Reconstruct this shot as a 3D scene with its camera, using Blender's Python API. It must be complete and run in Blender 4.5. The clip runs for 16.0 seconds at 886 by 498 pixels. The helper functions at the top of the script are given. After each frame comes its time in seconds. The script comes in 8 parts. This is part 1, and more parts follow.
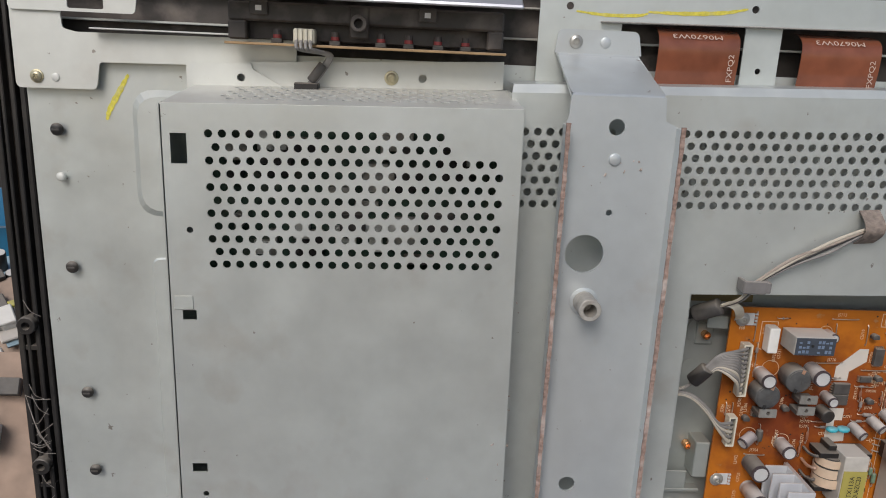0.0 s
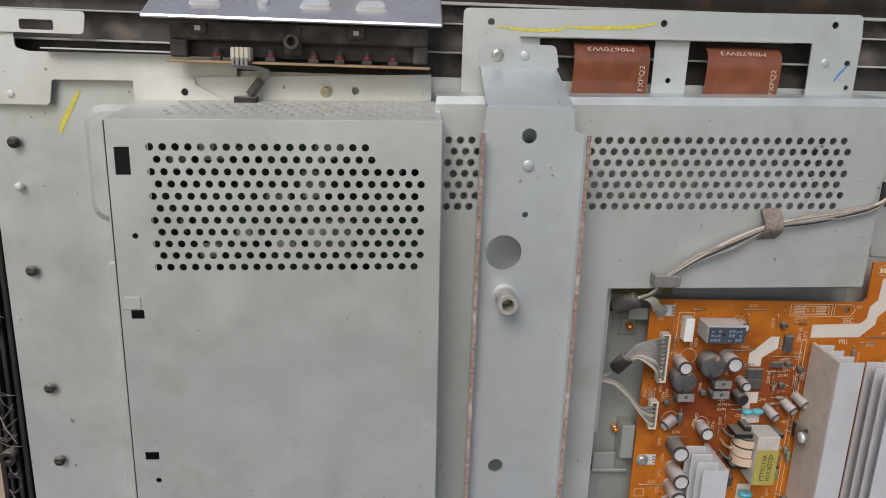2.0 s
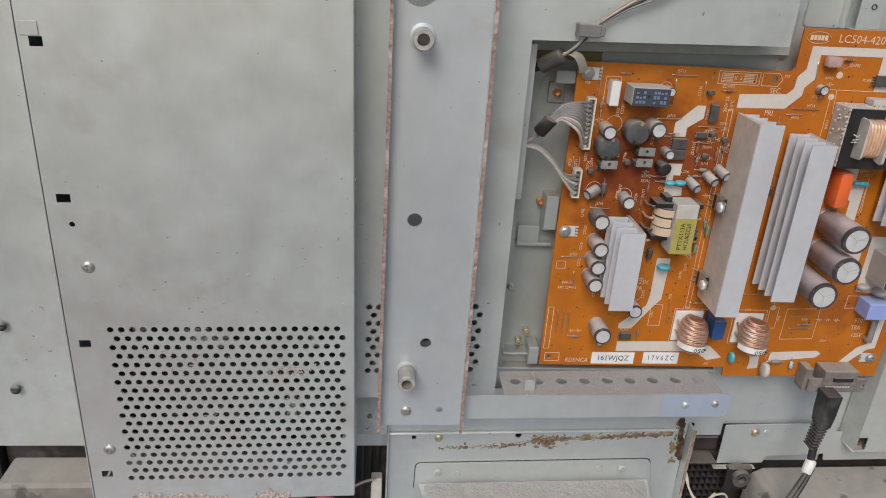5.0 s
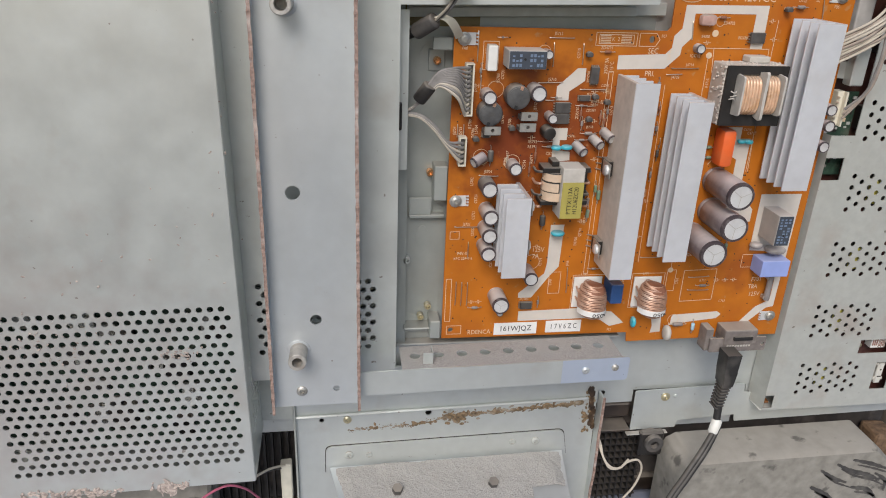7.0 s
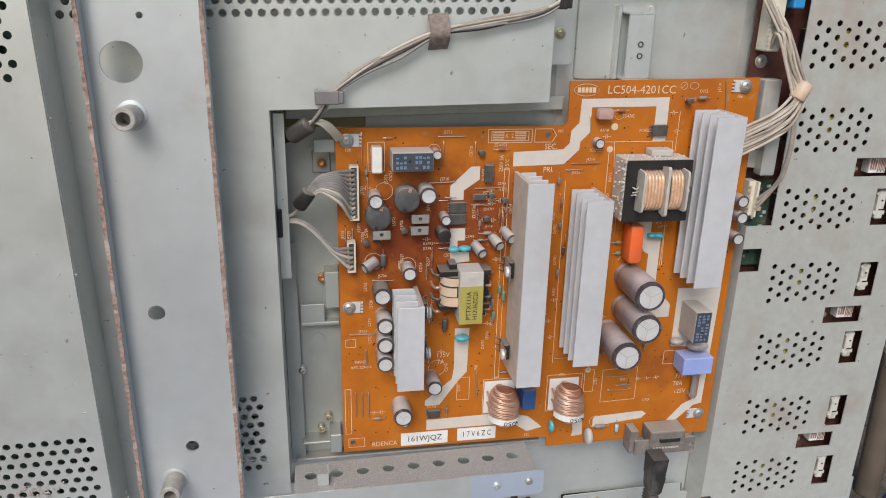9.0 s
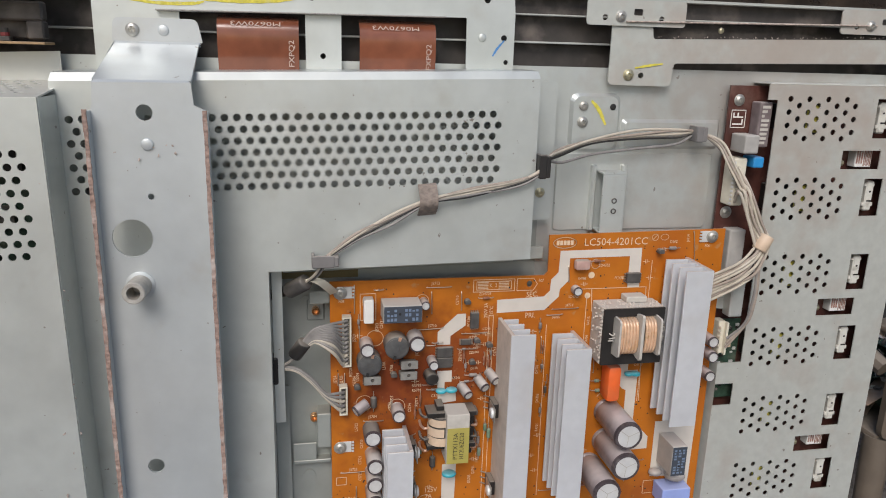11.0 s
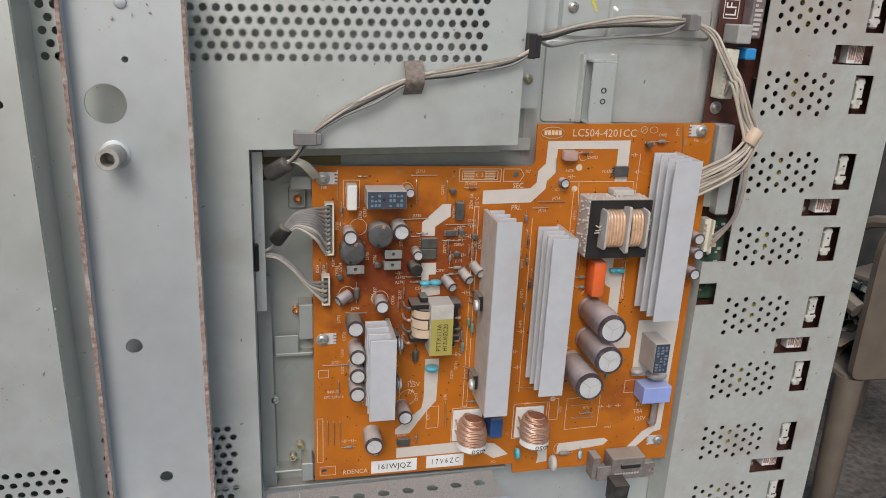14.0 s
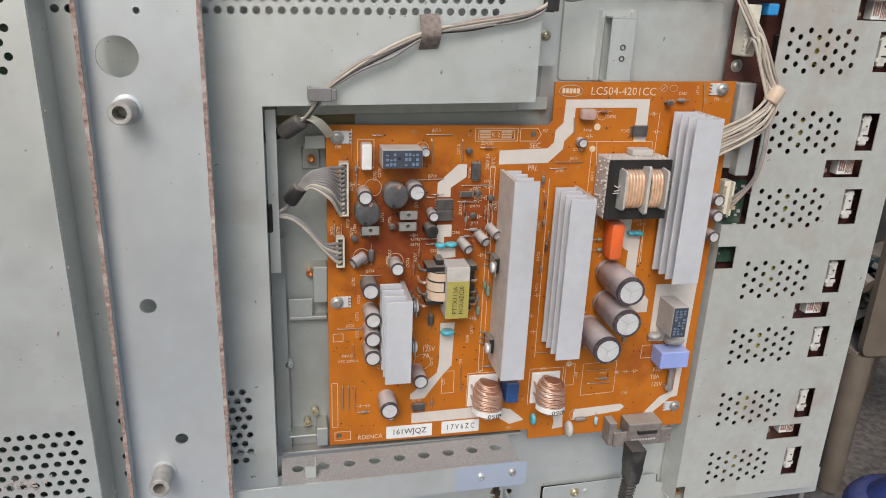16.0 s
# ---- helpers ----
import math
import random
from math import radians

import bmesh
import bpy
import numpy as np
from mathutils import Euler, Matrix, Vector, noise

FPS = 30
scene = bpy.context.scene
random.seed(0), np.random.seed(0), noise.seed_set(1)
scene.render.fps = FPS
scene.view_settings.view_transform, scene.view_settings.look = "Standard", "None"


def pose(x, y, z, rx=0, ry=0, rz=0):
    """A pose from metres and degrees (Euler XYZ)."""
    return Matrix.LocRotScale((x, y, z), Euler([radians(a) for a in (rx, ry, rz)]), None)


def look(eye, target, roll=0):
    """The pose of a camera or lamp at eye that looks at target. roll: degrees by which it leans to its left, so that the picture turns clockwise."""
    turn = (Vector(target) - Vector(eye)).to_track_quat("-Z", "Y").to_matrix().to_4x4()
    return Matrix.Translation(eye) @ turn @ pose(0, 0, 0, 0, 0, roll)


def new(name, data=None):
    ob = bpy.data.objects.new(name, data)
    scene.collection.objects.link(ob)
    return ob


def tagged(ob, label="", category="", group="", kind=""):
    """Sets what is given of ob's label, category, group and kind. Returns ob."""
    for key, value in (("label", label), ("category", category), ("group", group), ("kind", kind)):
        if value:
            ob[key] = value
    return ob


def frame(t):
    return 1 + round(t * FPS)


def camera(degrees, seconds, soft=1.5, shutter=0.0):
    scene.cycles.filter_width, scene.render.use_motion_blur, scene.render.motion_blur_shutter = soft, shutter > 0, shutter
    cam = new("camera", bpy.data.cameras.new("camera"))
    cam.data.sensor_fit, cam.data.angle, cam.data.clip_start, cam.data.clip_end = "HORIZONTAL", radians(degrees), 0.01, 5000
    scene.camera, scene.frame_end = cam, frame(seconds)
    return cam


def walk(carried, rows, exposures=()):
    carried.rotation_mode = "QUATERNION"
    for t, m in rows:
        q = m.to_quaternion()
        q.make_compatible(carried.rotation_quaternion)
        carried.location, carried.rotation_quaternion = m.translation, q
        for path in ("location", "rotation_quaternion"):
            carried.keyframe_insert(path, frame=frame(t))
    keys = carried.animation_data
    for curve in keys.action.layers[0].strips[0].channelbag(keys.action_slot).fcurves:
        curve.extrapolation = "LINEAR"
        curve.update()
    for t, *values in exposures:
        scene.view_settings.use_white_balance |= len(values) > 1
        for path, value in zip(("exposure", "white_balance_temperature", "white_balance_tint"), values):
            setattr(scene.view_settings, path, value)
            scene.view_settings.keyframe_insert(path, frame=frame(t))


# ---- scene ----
cam = camera(62.0, 16.0, soft=1.0)
PATH = [
    (0, (-0.2241, -0.4738, 0.6606), (-0.1518, 1.077, 0.2486), 2.6),
    (0.5, (-0.208, -0.4891, 0.6518), (-0.1277, 1.0585, 0.2294), 2.8),
    (1, (-0.1968, -0.4931, 0.647), (-0.1076, 1.0537, 0.2245), 2.9),
    (1.5, (-0.1839, -0.4979, 0.6678), (-0.0932, 1.0505, 0.2486), 2.8),
    (2, (-0.1863, -0.5084, 0.6759), (-0.0948, 1.0376, 0.2502), 2.0),
    (2.5, (-0.1831, -0.5027, 0.6662), (-0.0883, 1.036, 0.2149), 1.9),
    (3, (-0.1775, -0.5044, 0.6526), (-0.0683, 1.0216, 0.1627), 2.6),
    (3.5, (-0.1582, -0.5076, 0.6237), (-0.0313, 1.0047, 0.0968), 2.8),
    (4, (-0.1582, -0.5204, 0.5996), (-0.0161, 0.975, 0.031), 3.4),
    (4.2, (-0.1566, -0.5244, 0.5972), (-0.0112, 0.9621, 0.0053), 3.6),
    (6.3, (-0.1189, -0.5461, 0.5626), (0.0715, 0.9051, -0.0999), 2.9),
    (6.5, (-0.1132, -0.5469, 0.5618), (0.094, 0.9059, -0.0919), 2.8),
    (7, (-0.0883, -0.5437, 0.5651), (0.143, 0.9099, -0.0758), 2.4),
    (7.5, (-0.0177, -0.5317, 0.5554), (0.2425, 0.9212, -0.079), 2.1),
    (8, (0.0064, -0.522, 0.5506), (0.2843, 0.9308, -0.0758), 1.9),
    (8.5, (-0.0051, -0.5137, 0.5609), (0.2665, 0.9428, -0.0432), 1.7),
    (9, (-0.0139, -0.5037, 0.5930), (0.2518, 0.9795, 0.0550), 1.3),
    (9.5, (-0.0214, -0.4959, 0.6265), (0.2561, 1.0090, 0.1600), 1.4),
    (9.7, (-0.0225, -0.4959, 0.6486), (0.2527, 1.0137, 0.1958), 1.7),
    (11.8, (-0.0128, -0.5244, 0.6638), (0.3116, 0.9959, 0.2599), 1.3),
    (12, (-0.0056, -0.5252, 0.659), (0.3228, 0.9951, 0.2567), 1.2),
    (12.5, (-0.0064, -0.5276, 0.6494), (0.3317, 0.9902, 0.2454), 1.0),
    (13, (-0.0185, -0.5212, 0.6438), (0.3309, 0.9878, 0.2165), 1.3),
    (13.5, (-0.0249, -0.5172, 0.6341), (0.3228, 0.983, 0.1763), 2.0),
    (14, (-0.0225, -0.5172, 0.6108), (0.322, 0.9694, 0.1105), 2.7),
    (14.5, (-0.0233, -0.5116, 0.5916), (0.3156, 0.9718, 0.0752), 2.7),
    (15, (-0.0233, -0.5108, 0.5883), (0.3212, 0.9653, 0.0575), 2.8),
    (15.5, (-0.0313, -0.51, 0.5875), (0.31, 0.9669, 0.0567), 2.7),
    (16, (-0.0289, -0.5132, 0.5924), (0.3036, 0.9645, 0.0575), 2.4),
]
walk(cam, [(t, look(eye, target, roll)) for t, eye, target, roll in PATH],
     exposures=[(0, -0.14), (3, -0.13), (4.2, -0.10), (6.5, 0.05), (8, 0.15), (9.5, 0.12), (12.5, -0.02), (14.2, -0.05), (15, 0.12), (16, 0.16)])

# ---- light ----
world = bpy.data.worlds.new("overcast_sky")
scene.world = world
world.use_nodes = True
wn, wl = world.node_tree.nodes, world.node_tree.links
wn.clear()
sky = wn.new("ShaderNodeTexSky")
sky.sky_type = "NISHITA"
sky.sun_disc = False
sky.sun_elevation, sky.sun_rotation = radians(40), radians(201)
sky.air_density, sky.dust_density, sky.ozone_density = 1.0, 1.8, 1.0
bg = wn.new("ShaderNodeBackground")
bg.inputs["Strength"].default_value = 0.104
wout = wn.new("ShaderNodeOutputWorld")
wl.new(sky.outputs["Color"], bg.inputs["Color"])
wl.new(bg.outputs[0], wout.inputs["Surface"])
sun_data = bpy.data.lights.new("soft_sun", "SUN")
sun_data.energy, sun_data.angle, sun_data.color = 2.2, radians(30), (1.0, 0.955, 0.93)
sun = new("soft_sun", sun_data)
sun.matrix_world = look((-0.85, -2.2, 2.55), (0, 0, 0.4))


# ---- materials ----
def material(name, colour, rough=0.5, metal=0.0, spread=0.08, grain=60.0, bump=0.02, second=None, amount=0.0, blotch=7.0, dust=0.0,
             dust_colour=(0.36, 0.32, 0.27), clear=0.0, random_tint=0.0):
    """A surface with fine grain, broad blotches of a second colour, dust on what faces up, and fine relief."""
    m = bpy.data.materials.new(name)
    m.use_nodes = True
    n, l = m.node_tree.nodes, m.node_tree.links
    b = n["Principled BSDF"]
    co = n.new("ShaderNodeTexCoord")

    def noise_at(scale, detail=4.0):
        t = n.new("ShaderNodeTexNoise")
        t.inputs["Scale"].default_value, t.inputs["Detail"].default_value = scale, detail
        l.new(co.outputs["Object"], t.inputs["Vector"])
        return t.outputs["Fac"]

    def ramp(src, lo, hi, a=0.0, z=1.0):
        r = n.new("ShaderNodeMapRange")
        for k, v in zip(("From Min", "From Max", "To Min", "To Max"), (lo, hi, a, z)):
            r.inputs[k].default_value = v
        l.new(src, r.inputs["Value"])
        return r.outputs["Result"]

    def mix(fac, a, c, mode="MIX"):
        x = n.new("ShaderNodeMix")
        x.data_type, x.blend_type = "RGBA", mode
        if isinstance(fac, float):
            x.inputs["Factor"].default_value = fac
        else:
            l.new(fac, x.inputs["Factor"])
        for sock, v in (("A", a), ("B", c)):
            s = [i for i in x.inputs if i.name == sock and i.type == "RGBA"][0]
            if isinstance(v, tuple):
                s.default_value = (*v, 1)
            else:
                l.new(v, s)
        return [o for o in x.outputs if o.type == "RGBA"][0]

    fine = noise_at(grain)
    dark = tuple(max(0.0, c * (1 - spread * 2)) for c in colour)
    light = tuple(min(1.0, c * (1 + spread * 1.2)) for c in colour)
    col = mix(ramp(fine, 0.3, 0.7), dark, light)
    if second:
        col = mix(ramp(noise_at(blotch, 6.0), 0.52, 0.72, 0.0, amount), col, second)
    if random_tint:
        info = n.new("ShaderNodeObjectInfo")
        col = mix(ramp(info.outputs["Random"], 0, 1, 0, random_tint), col, tuple(c * 0.55 for c in colour))
    if dust:
        geo = n.new("ShaderNodeNewGeometry")
        sep = n.new("ShaderNodeSeparateXYZ")
        l.new(geo.outputs["Normal"], sep.inputs[0])
        up = ramp(sep.outputs["Z"], 0.25, 0.9)
        mul = n.new("ShaderNodeMath")
        mul.operation = "MULTIPLY"
        l.new(up, mul.inputs[0])
        l.new(ramp(noise_at(35.0, 6.0), 0.25, 0.6, dust * 0.45, dust), mul.inputs[1])
        col = mix(mul.outputs[0], col, dust_colour)
    l.new(col, b.inputs["Base Color"])
    l.new(ramp(noise_at(grain * 0.35, 5.0), 0.3, 0.7, max(0.03, rough - 0.08), min(1.0, rough + 0.1)), b.inputs["Roughness"])
    b.inputs["Metallic"].default_value = metal
    b.inputs["Coat Weight"].default_value = clear
    if bump:
        bp = n.new("ShaderNodeBump")
        bp.inputs["Strength"].default_value, bp.inputs["Distance"].default_value = bump * 5, 0.0006
        l.new(fine, bp.inputs["Height"])
        l.new(bp.outputs[0], b.inputs["Normal"])
    return m


STEEL = material("grey_sheet_steel", (0.62, 0.65, 0.625), 0.39, 0.55, 0.02, 90, 0.012, (0.55, 0.53, 0.48), 0.2, 6, 0.12)
STEEL_BLUE = material("bluish_sheet_steel", (0.57, 0.605, 0.615), 0.38, 0.46, 0.02, 80, 0.01, (0.52, 0.50, 0.47), 0.3, 7, 0.1)
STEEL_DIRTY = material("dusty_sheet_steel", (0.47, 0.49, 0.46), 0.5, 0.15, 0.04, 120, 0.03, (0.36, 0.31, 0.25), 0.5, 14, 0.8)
PALE_STEEL = material("pale_sheet_steel", (0.68, 0.69, 0.645), 0.45, 0.22, 0.02, 90, 0.01, (0.45, 0.38, 0.31), 0.3, 12, 0.3)
DUST = material("settled_dust", (0.40, 0.385, 0.36), 0.95, 0, 0.12, 900, 0.35, (0.35, 0.33, 0.30), 0.5, 45)
DUSTY_PALE = material("dust_speckled_pale_steel", (0.54, 0.55, 0.505), 0.5, 0.35, 0.03, 150, 0.02, (0.45, 0.375, 0.32), 0.6, 22, 0.7)
FLUFF = material("pinkish_dust_fluff", (0.50, 0.42, 0.37), 1.0, 0, 0.2, 300, 0.6)
RUST = material("rusty_cut_edge", (0.34, 0.235, 0.195), 0.85, 0, 0.25, 400, 0.3, (0.56, 0.49, 0.45), 0.85, 90)
BLACK = material("black_plastic", (0.022, 0.02, 0.019), 0.45, 0, 0.15, 80, 0.03, (0.09, 0.075, 0.06), 0.5, 12, 0.6)
DUSTY_BLACK = material("dust_greyed_black_plastic", (0.060, 0.052, 0.047), 0.5, 0, 0.15, 80, 0.04, (0.20, 0.17, 0.15), 0.7, 40, 0.85, (0.30, 0.26, 0.23))
BROWN_BLACK = material("brownish_black_plastic", (0.030, 0.022, 0.017), 0.3, 0, 0.2, 60, 0.03, (0.09, 0.065, 0.045), 0.6, 25, 0.5)
DARK_GREY = material("dark_grey_rubber", (0.075, 0.07, 0.066), 0.6, 0, 0.15, 150, 0.08, (0.16, 0.14, 0.12), 0.5, 40, 0.6)
CHROME = material("dulled_plated_steel", (0.50, 0.49, 0.455), 0.42, 0.7, 0.06, 300, 0.03, (0.36, 0.32, 0.26), 0.6, 200, 0.5)
BRASS = material("brassy_plated_screw", (0.58, 0.53, 0.36), 0.38, 0.75, 0.08, 300, 0.03, (0.4, 0.35, 0.25), 0.5, 200, 0.4)
# beige of both: dust plus the board's orange bounce put into the colour
ALU = material("matt_aluminium", (0.74, 0.75, 0.77), 0.42, 0.4, 0.02, 120, 0.02, (0.58, 0.52, 0.46), 0.3, 24, 0.85, (0.58, 0.50, 0.43))
WARM_LIT_ALU = material("dusty_warm_lit_aluminium", (0.60, 0.52, 0.45), 0.75, 0.1, 0.06, 160, 0.06, (0.46, 0.38, 0.32), 0.5, 40, 0.6, (0.58, 0.50, 0.43))


def overlay(m, colour, amount, centre=None, radius=None, scale=9.0, lo=0.45, hi=0.6, stretch=1.0):
    """Lays stains of one colour on a material: over all of it where the noise passes lo to hi, or about one spot with a ragged edge."""
    n, l = m.node_tree.nodes, m.node_tree.links
    base = n["Principled BSDF"].inputs["Base Color"]
    before = base.links[0].from_socket
    co = n.new("ShaderNodeTexCoord")
    t = n.new("ShaderNodeTexNoise")
    t.inputs["Scale"].default_value, t.inputs["Detail"].default_value = scale, 5.0
    run = n.new("ShaderNodeVectorMath")
    run.operation = "MULTIPLY"
    l.new(co.outputs["Object"], run.inputs[0])
    run.inputs[1].default_value = (1.0, 1.0, stretch)
    l.new(run.outputs[0], t.inputs["Vector"])
    src = t.outputs["Fac"]
    if centre:
        far = n.new("ShaderNodeVectorMath")
        far.operation = "DISTANCE"
        l.new(co.outputs["Object"], far.inputs[0])
        far.inputs[1].default_value = centre
        add = n.new("ShaderNodeMath")
        add.operation = "MULTIPLY_ADD"
        l.new(far.outputs["Value"], add.inputs[0])
        add.inputs[1].default_value = -0.5 / radius
        l.new(src, add.inputs[2])
        src = add.outputs[0]
        lo, hi = -0.1, 0.35
    r = n.new("ShaderNodeMapRange")
    for k, v in zip(("From Min", "From Max", "To Min", "To Max"), (lo, hi, 0.0, amount)):
        r.inputs[k].default_value = v
    l.new(src, r.inputs["Value"])
    x = n.new("ShaderNodeMix")
    x.data_type = "RGBA"
    l.new(r.outputs["Result"], x.inputs["Factor"])
    a, c = [i for i in x.inputs if i.type == "RGBA"]
    l.new(before, a)
    c.default_value = (*colour, 1)
    l.new([o for o in x.outputs if o.type == "RGBA"][0], base)


# dark specks and faint brown smears on the sheet metal
for m_ in (STEEL, STEEL_BLUE, PALE_STEEL, DUSTY_PALE):
    overlay(m_, (0.16, 0.12, 0.09), 0.7, scale=170, lo=0.715, hi=0.74)
    overlay(m_, (0.42, 0.37, 0.31), 0.28, scale=26, lo=0.60, hi=0.74)
    overlay(m_, (0.44, 0.40, 0.35), 0.16, scale=13, lo=0.52, hi=0.70, stretch=0.16)


# warm dust along the top and on the foot of the box
overlay(STEEL, (0.47, 0.40, 0.35), 0.55, (0.34, 0.02, 0.665), 0.13, 70)
overlay(STEEL, (0.50, 0.44, 0.41), 0.45, (-0.31, -0.06, 0.235), 0.13, 60)
overlay(DUSTY_PALE, (0.46, 0.37, 0.31), 0.55, (0.36, 0.0, 0.665), 0.12, 80)


# ---- builders ----
def part(name, bm, mat, parent=None, label="", smooth=False):
    """Links a bmesh as one mesh object under a thing or a part."""
    me = bpy.data.meshes.new(name)
    bmesh.ops.recalc_face_normals(bm, faces=bm.faces)
    bm.to_mesh(me)
    bm.free()
    me.materials.append(mat)
    if smooth:
        me.polygons.foreach_set("use_smooth", [True] * len(me.polygons))
        me.set_sharp_from_angle(angle=radians(38))
    ob = new(name, me)
    ob.parent = parent
    if label:
        ob["label"] = label
    return ob


def thing(name, label, category, group="", kind=""):
    return tagged(new(name), label, category, group, kind)


def twin(ob, m, parent):
    """A second object on the same mesh, moved by m."""
    o = ob.copy()
    scene.collection.objects.link(o)
    o.parent = parent
    o.matrix_basis = m @ ob.matrix_basis
    return o


def lean(ob, k, x0):
    """Lets the level lines of a thing rise by k for each metre to the right of x0, as it hangs a little askew."""
    for o in ob.children_recursive:
        if o.type == "MESH":
            for v in o.data.vertices:
                v.co.z += k * (v.co.x - x0)


def quad(bm, pts):
    return bm.faces.new([bm.verts.new(p) for p in pts])


def block(bm, x0, x1, y0, y1, z0, z1, bevel=0.0, m=None, seg=1):
    r = bmesh.ops.create_cube(bm, size=1, matrix=Matrix.LocRotScale(((x0 + x1) / 2, (y0 + y1) / 2, (z0 + z1) / 2), None,
                                                                  (abs(x1 - x0), abs(y1 - y0), abs(z1 - z0))))
    vs = r["verts"]
    if bevel:
        es = list({e for v in vs for e in v.link_edges})
        out = bmesh.ops.bevel(bm, geom=es, offset=bevel, segments=seg, affect="EDGES", profile=0.5)
        vs = list({v for f in out["faces"] for v in f.verts} | {v for v in vs if v.is_valid})
    if m is not None:
        bmesh.ops.transform(bm, matrix=m, verts=vs)
    return vs


def rod(bm, a, b, r, seg=14, r2=None, bevel=0.0):
    """A round bar from a to b; r2 is the radius at b; bevel rounds both rims."""
    a, b = Vector(a), Vector(b)
    d = b - a
    q = d.to_track_quat("Z", "Y").to_matrix()
    n = d.length
    r2 = r if r2 is None else r2
    rows = [(0, r), (n, r2)]
    if bevel:
        rows = [(0, r - bevel), (bevel * 0.35, r - bevel * 0.35), (bevel, r), (n - bevel, r2), (n - bevel * 0.35, r2 - bevel * 0.35), (n, r2 - bevel)]
    rings = []
    for h, rad in rows:
        rings.append([bm.verts.new(a + q @ Vector((rad * math.cos(i * math.tau / seg), rad * math.sin(i * math.tau / seg), h))) for i in range(seg)])
    for u, v in zip(rings, rings[1:]):
        for i in range(seg):
            bm.faces.new((u[i], u[(i + 1) % seg], v[(i + 1) % seg], v[i]))
    bm.faces.new(rings[0][::-1])
    bm.faces.new(rings[-1])


def pipe(bm, a, b, r, hole, depth, seg=18):
    """A round bar from a to b whose far end has a hole of that radius and depth."""
    a, b = Vector(a), Vector(b)
    d = (b - a).normalized()
    q = d.to_track_quat("Z", "Y").to_matrix()
    n = (b - a).length
    rings = []
    for h, rad in ((0, r), (n - r * 0.08, r), (n, r * 0.92), (n, hole), (n - depth, hole * 0.92)):
        rings.append([bm.verts.new(a + q @ Vector((rad * math.cos(i * math.tau / seg), rad * math.sin(i * math.tau / seg), h))) for i in range(seg)])
    for u, v in zip(rings, rings[1:]):
        for i in range(seg):
            bm.faces.new((u[i], u[(i + 1) % seg], v[(i + 1) % seg], v[i]))
    bm.faces.new(rings[0][::-1])
    bm.faces.new(rings[-1])


def smooth_line(pts, steps=8):
    """Points along a smooth curve through pts."""
    p = [Vector(v) for v in pts]
    p = [p[0] * 2 - p[1]] + p + [p[-1] * 2 - p[-2]]
    out = []
    for i in range(1, len(p) - 2):
        for k in range(steps):
            t = k / steps
            a, b, c, d = p[i - 1:i + 3]
            out.append(0.5 * (2 * b + (c - a) * t + (2 * a - 5 * b + 4 * c - d) * t * t + (3 * b - a - 3 * c + d) * t ** 3))
    return out + [p[-2]]


def cable(bm, pts, r, seg=8, steps=8):
    """A round wire through pts."""
    line = smooth_line(pts, steps)
    side, rings = None, []
    for i, c in enumerate(line):
        d = (line[min(i + 1, len(line) - 1)] - line[max(i - 1, 0)]).normalized()
        if side is None:
            side = d.orthogonal().normalized()
        side = (side - d * side.dot(d)).normalized()
        up = d.cross(side)
        rings.append([bm.verts.new(c + (side * math.cos(k * math.tau / seg) + up * math.sin(k * math.tau / seg)) * r) for k in range(seg)])
    for u, v in zip(rings, rings[1:]):
        for i in range(seg):
            bm.faces.new((u[i], u[(i + 1) % seg], v[(i + 1) % seg], v[i]))
    bm.faces.new(rings[0][::-1])
    bm.faces.new(rings[-1])


def rounded(pts, r, seg=4):
    """The outline pts with corners rounded; r is one radius or one for each corner."""
    out, n = [], len(pts)
    for i, p in enumerate(pts):
        p, a, b = Vector(p), Vector(pts[i - 1]), Vector(pts[(i + 1) % n])
        rr = r[i] if isinstance(r, (list, tuple)) else r
        k = min(rr, (a - p).length * 0.48, (b - p).length * 0.48)
        if k <= 1e-6:
            out.append(p)
            continue
        s, e = p + (a - p).normalized() * k, p + (b - p).normalized() * k
        out += [(1 - t) ** 2 * s + 2 * t * (1 - t) * p + t * t * e for t in (j / seg for j in range(seg + 1))]
    return out


def ring(x, z, r, seg=16, rz=None):
    return [Vector((x + r * math.cos(i * math.tau / seg), z + (rz or r) * math.sin(i * math.tau / seg))) for i in range(seg)]


def plate(bm, outline, y, thick=0.001, holes=(), m=None):
    """A flat sheet in the x-z plane with its front at y; holes are outlines."""
    loops = [outline] + list(holes)
    edges, front = [], []
    for lp in loops:
        vs = [bm.verts.new((p[0], y, p[1])) for p in lp]
        front += vs
        edges += [bm.edges.new((vs[i], vs[(i + 1) % len(vs)])) for i in range(len(vs))]
    got = bmesh.ops.triangle_fill(bm, use_beauty=True, use_dissolve=False, edges=edges, normal=(0, -1, 0))
    faces = [f for f in got["geom"] if isinstance(f, bmesh.types.BMFace)]
    ext = bmesh.ops.extrude_face_region(bm, geom=faces, use_keep_orig=True)
    back = [v for v in ext["geom"] if isinstance(v, bmesh.types.BMVert)]
    bmesh.ops.translate(bm, vec=(0, thick, 0), verts=back)
    if m is not None:
        bmesh.ops.transform(bm, matrix=m, verts=front + back)


def rect(x0, x1, z0, z1):
    return [(x0, z0), (x1, z0), (x1, z1), (x0, z1)]


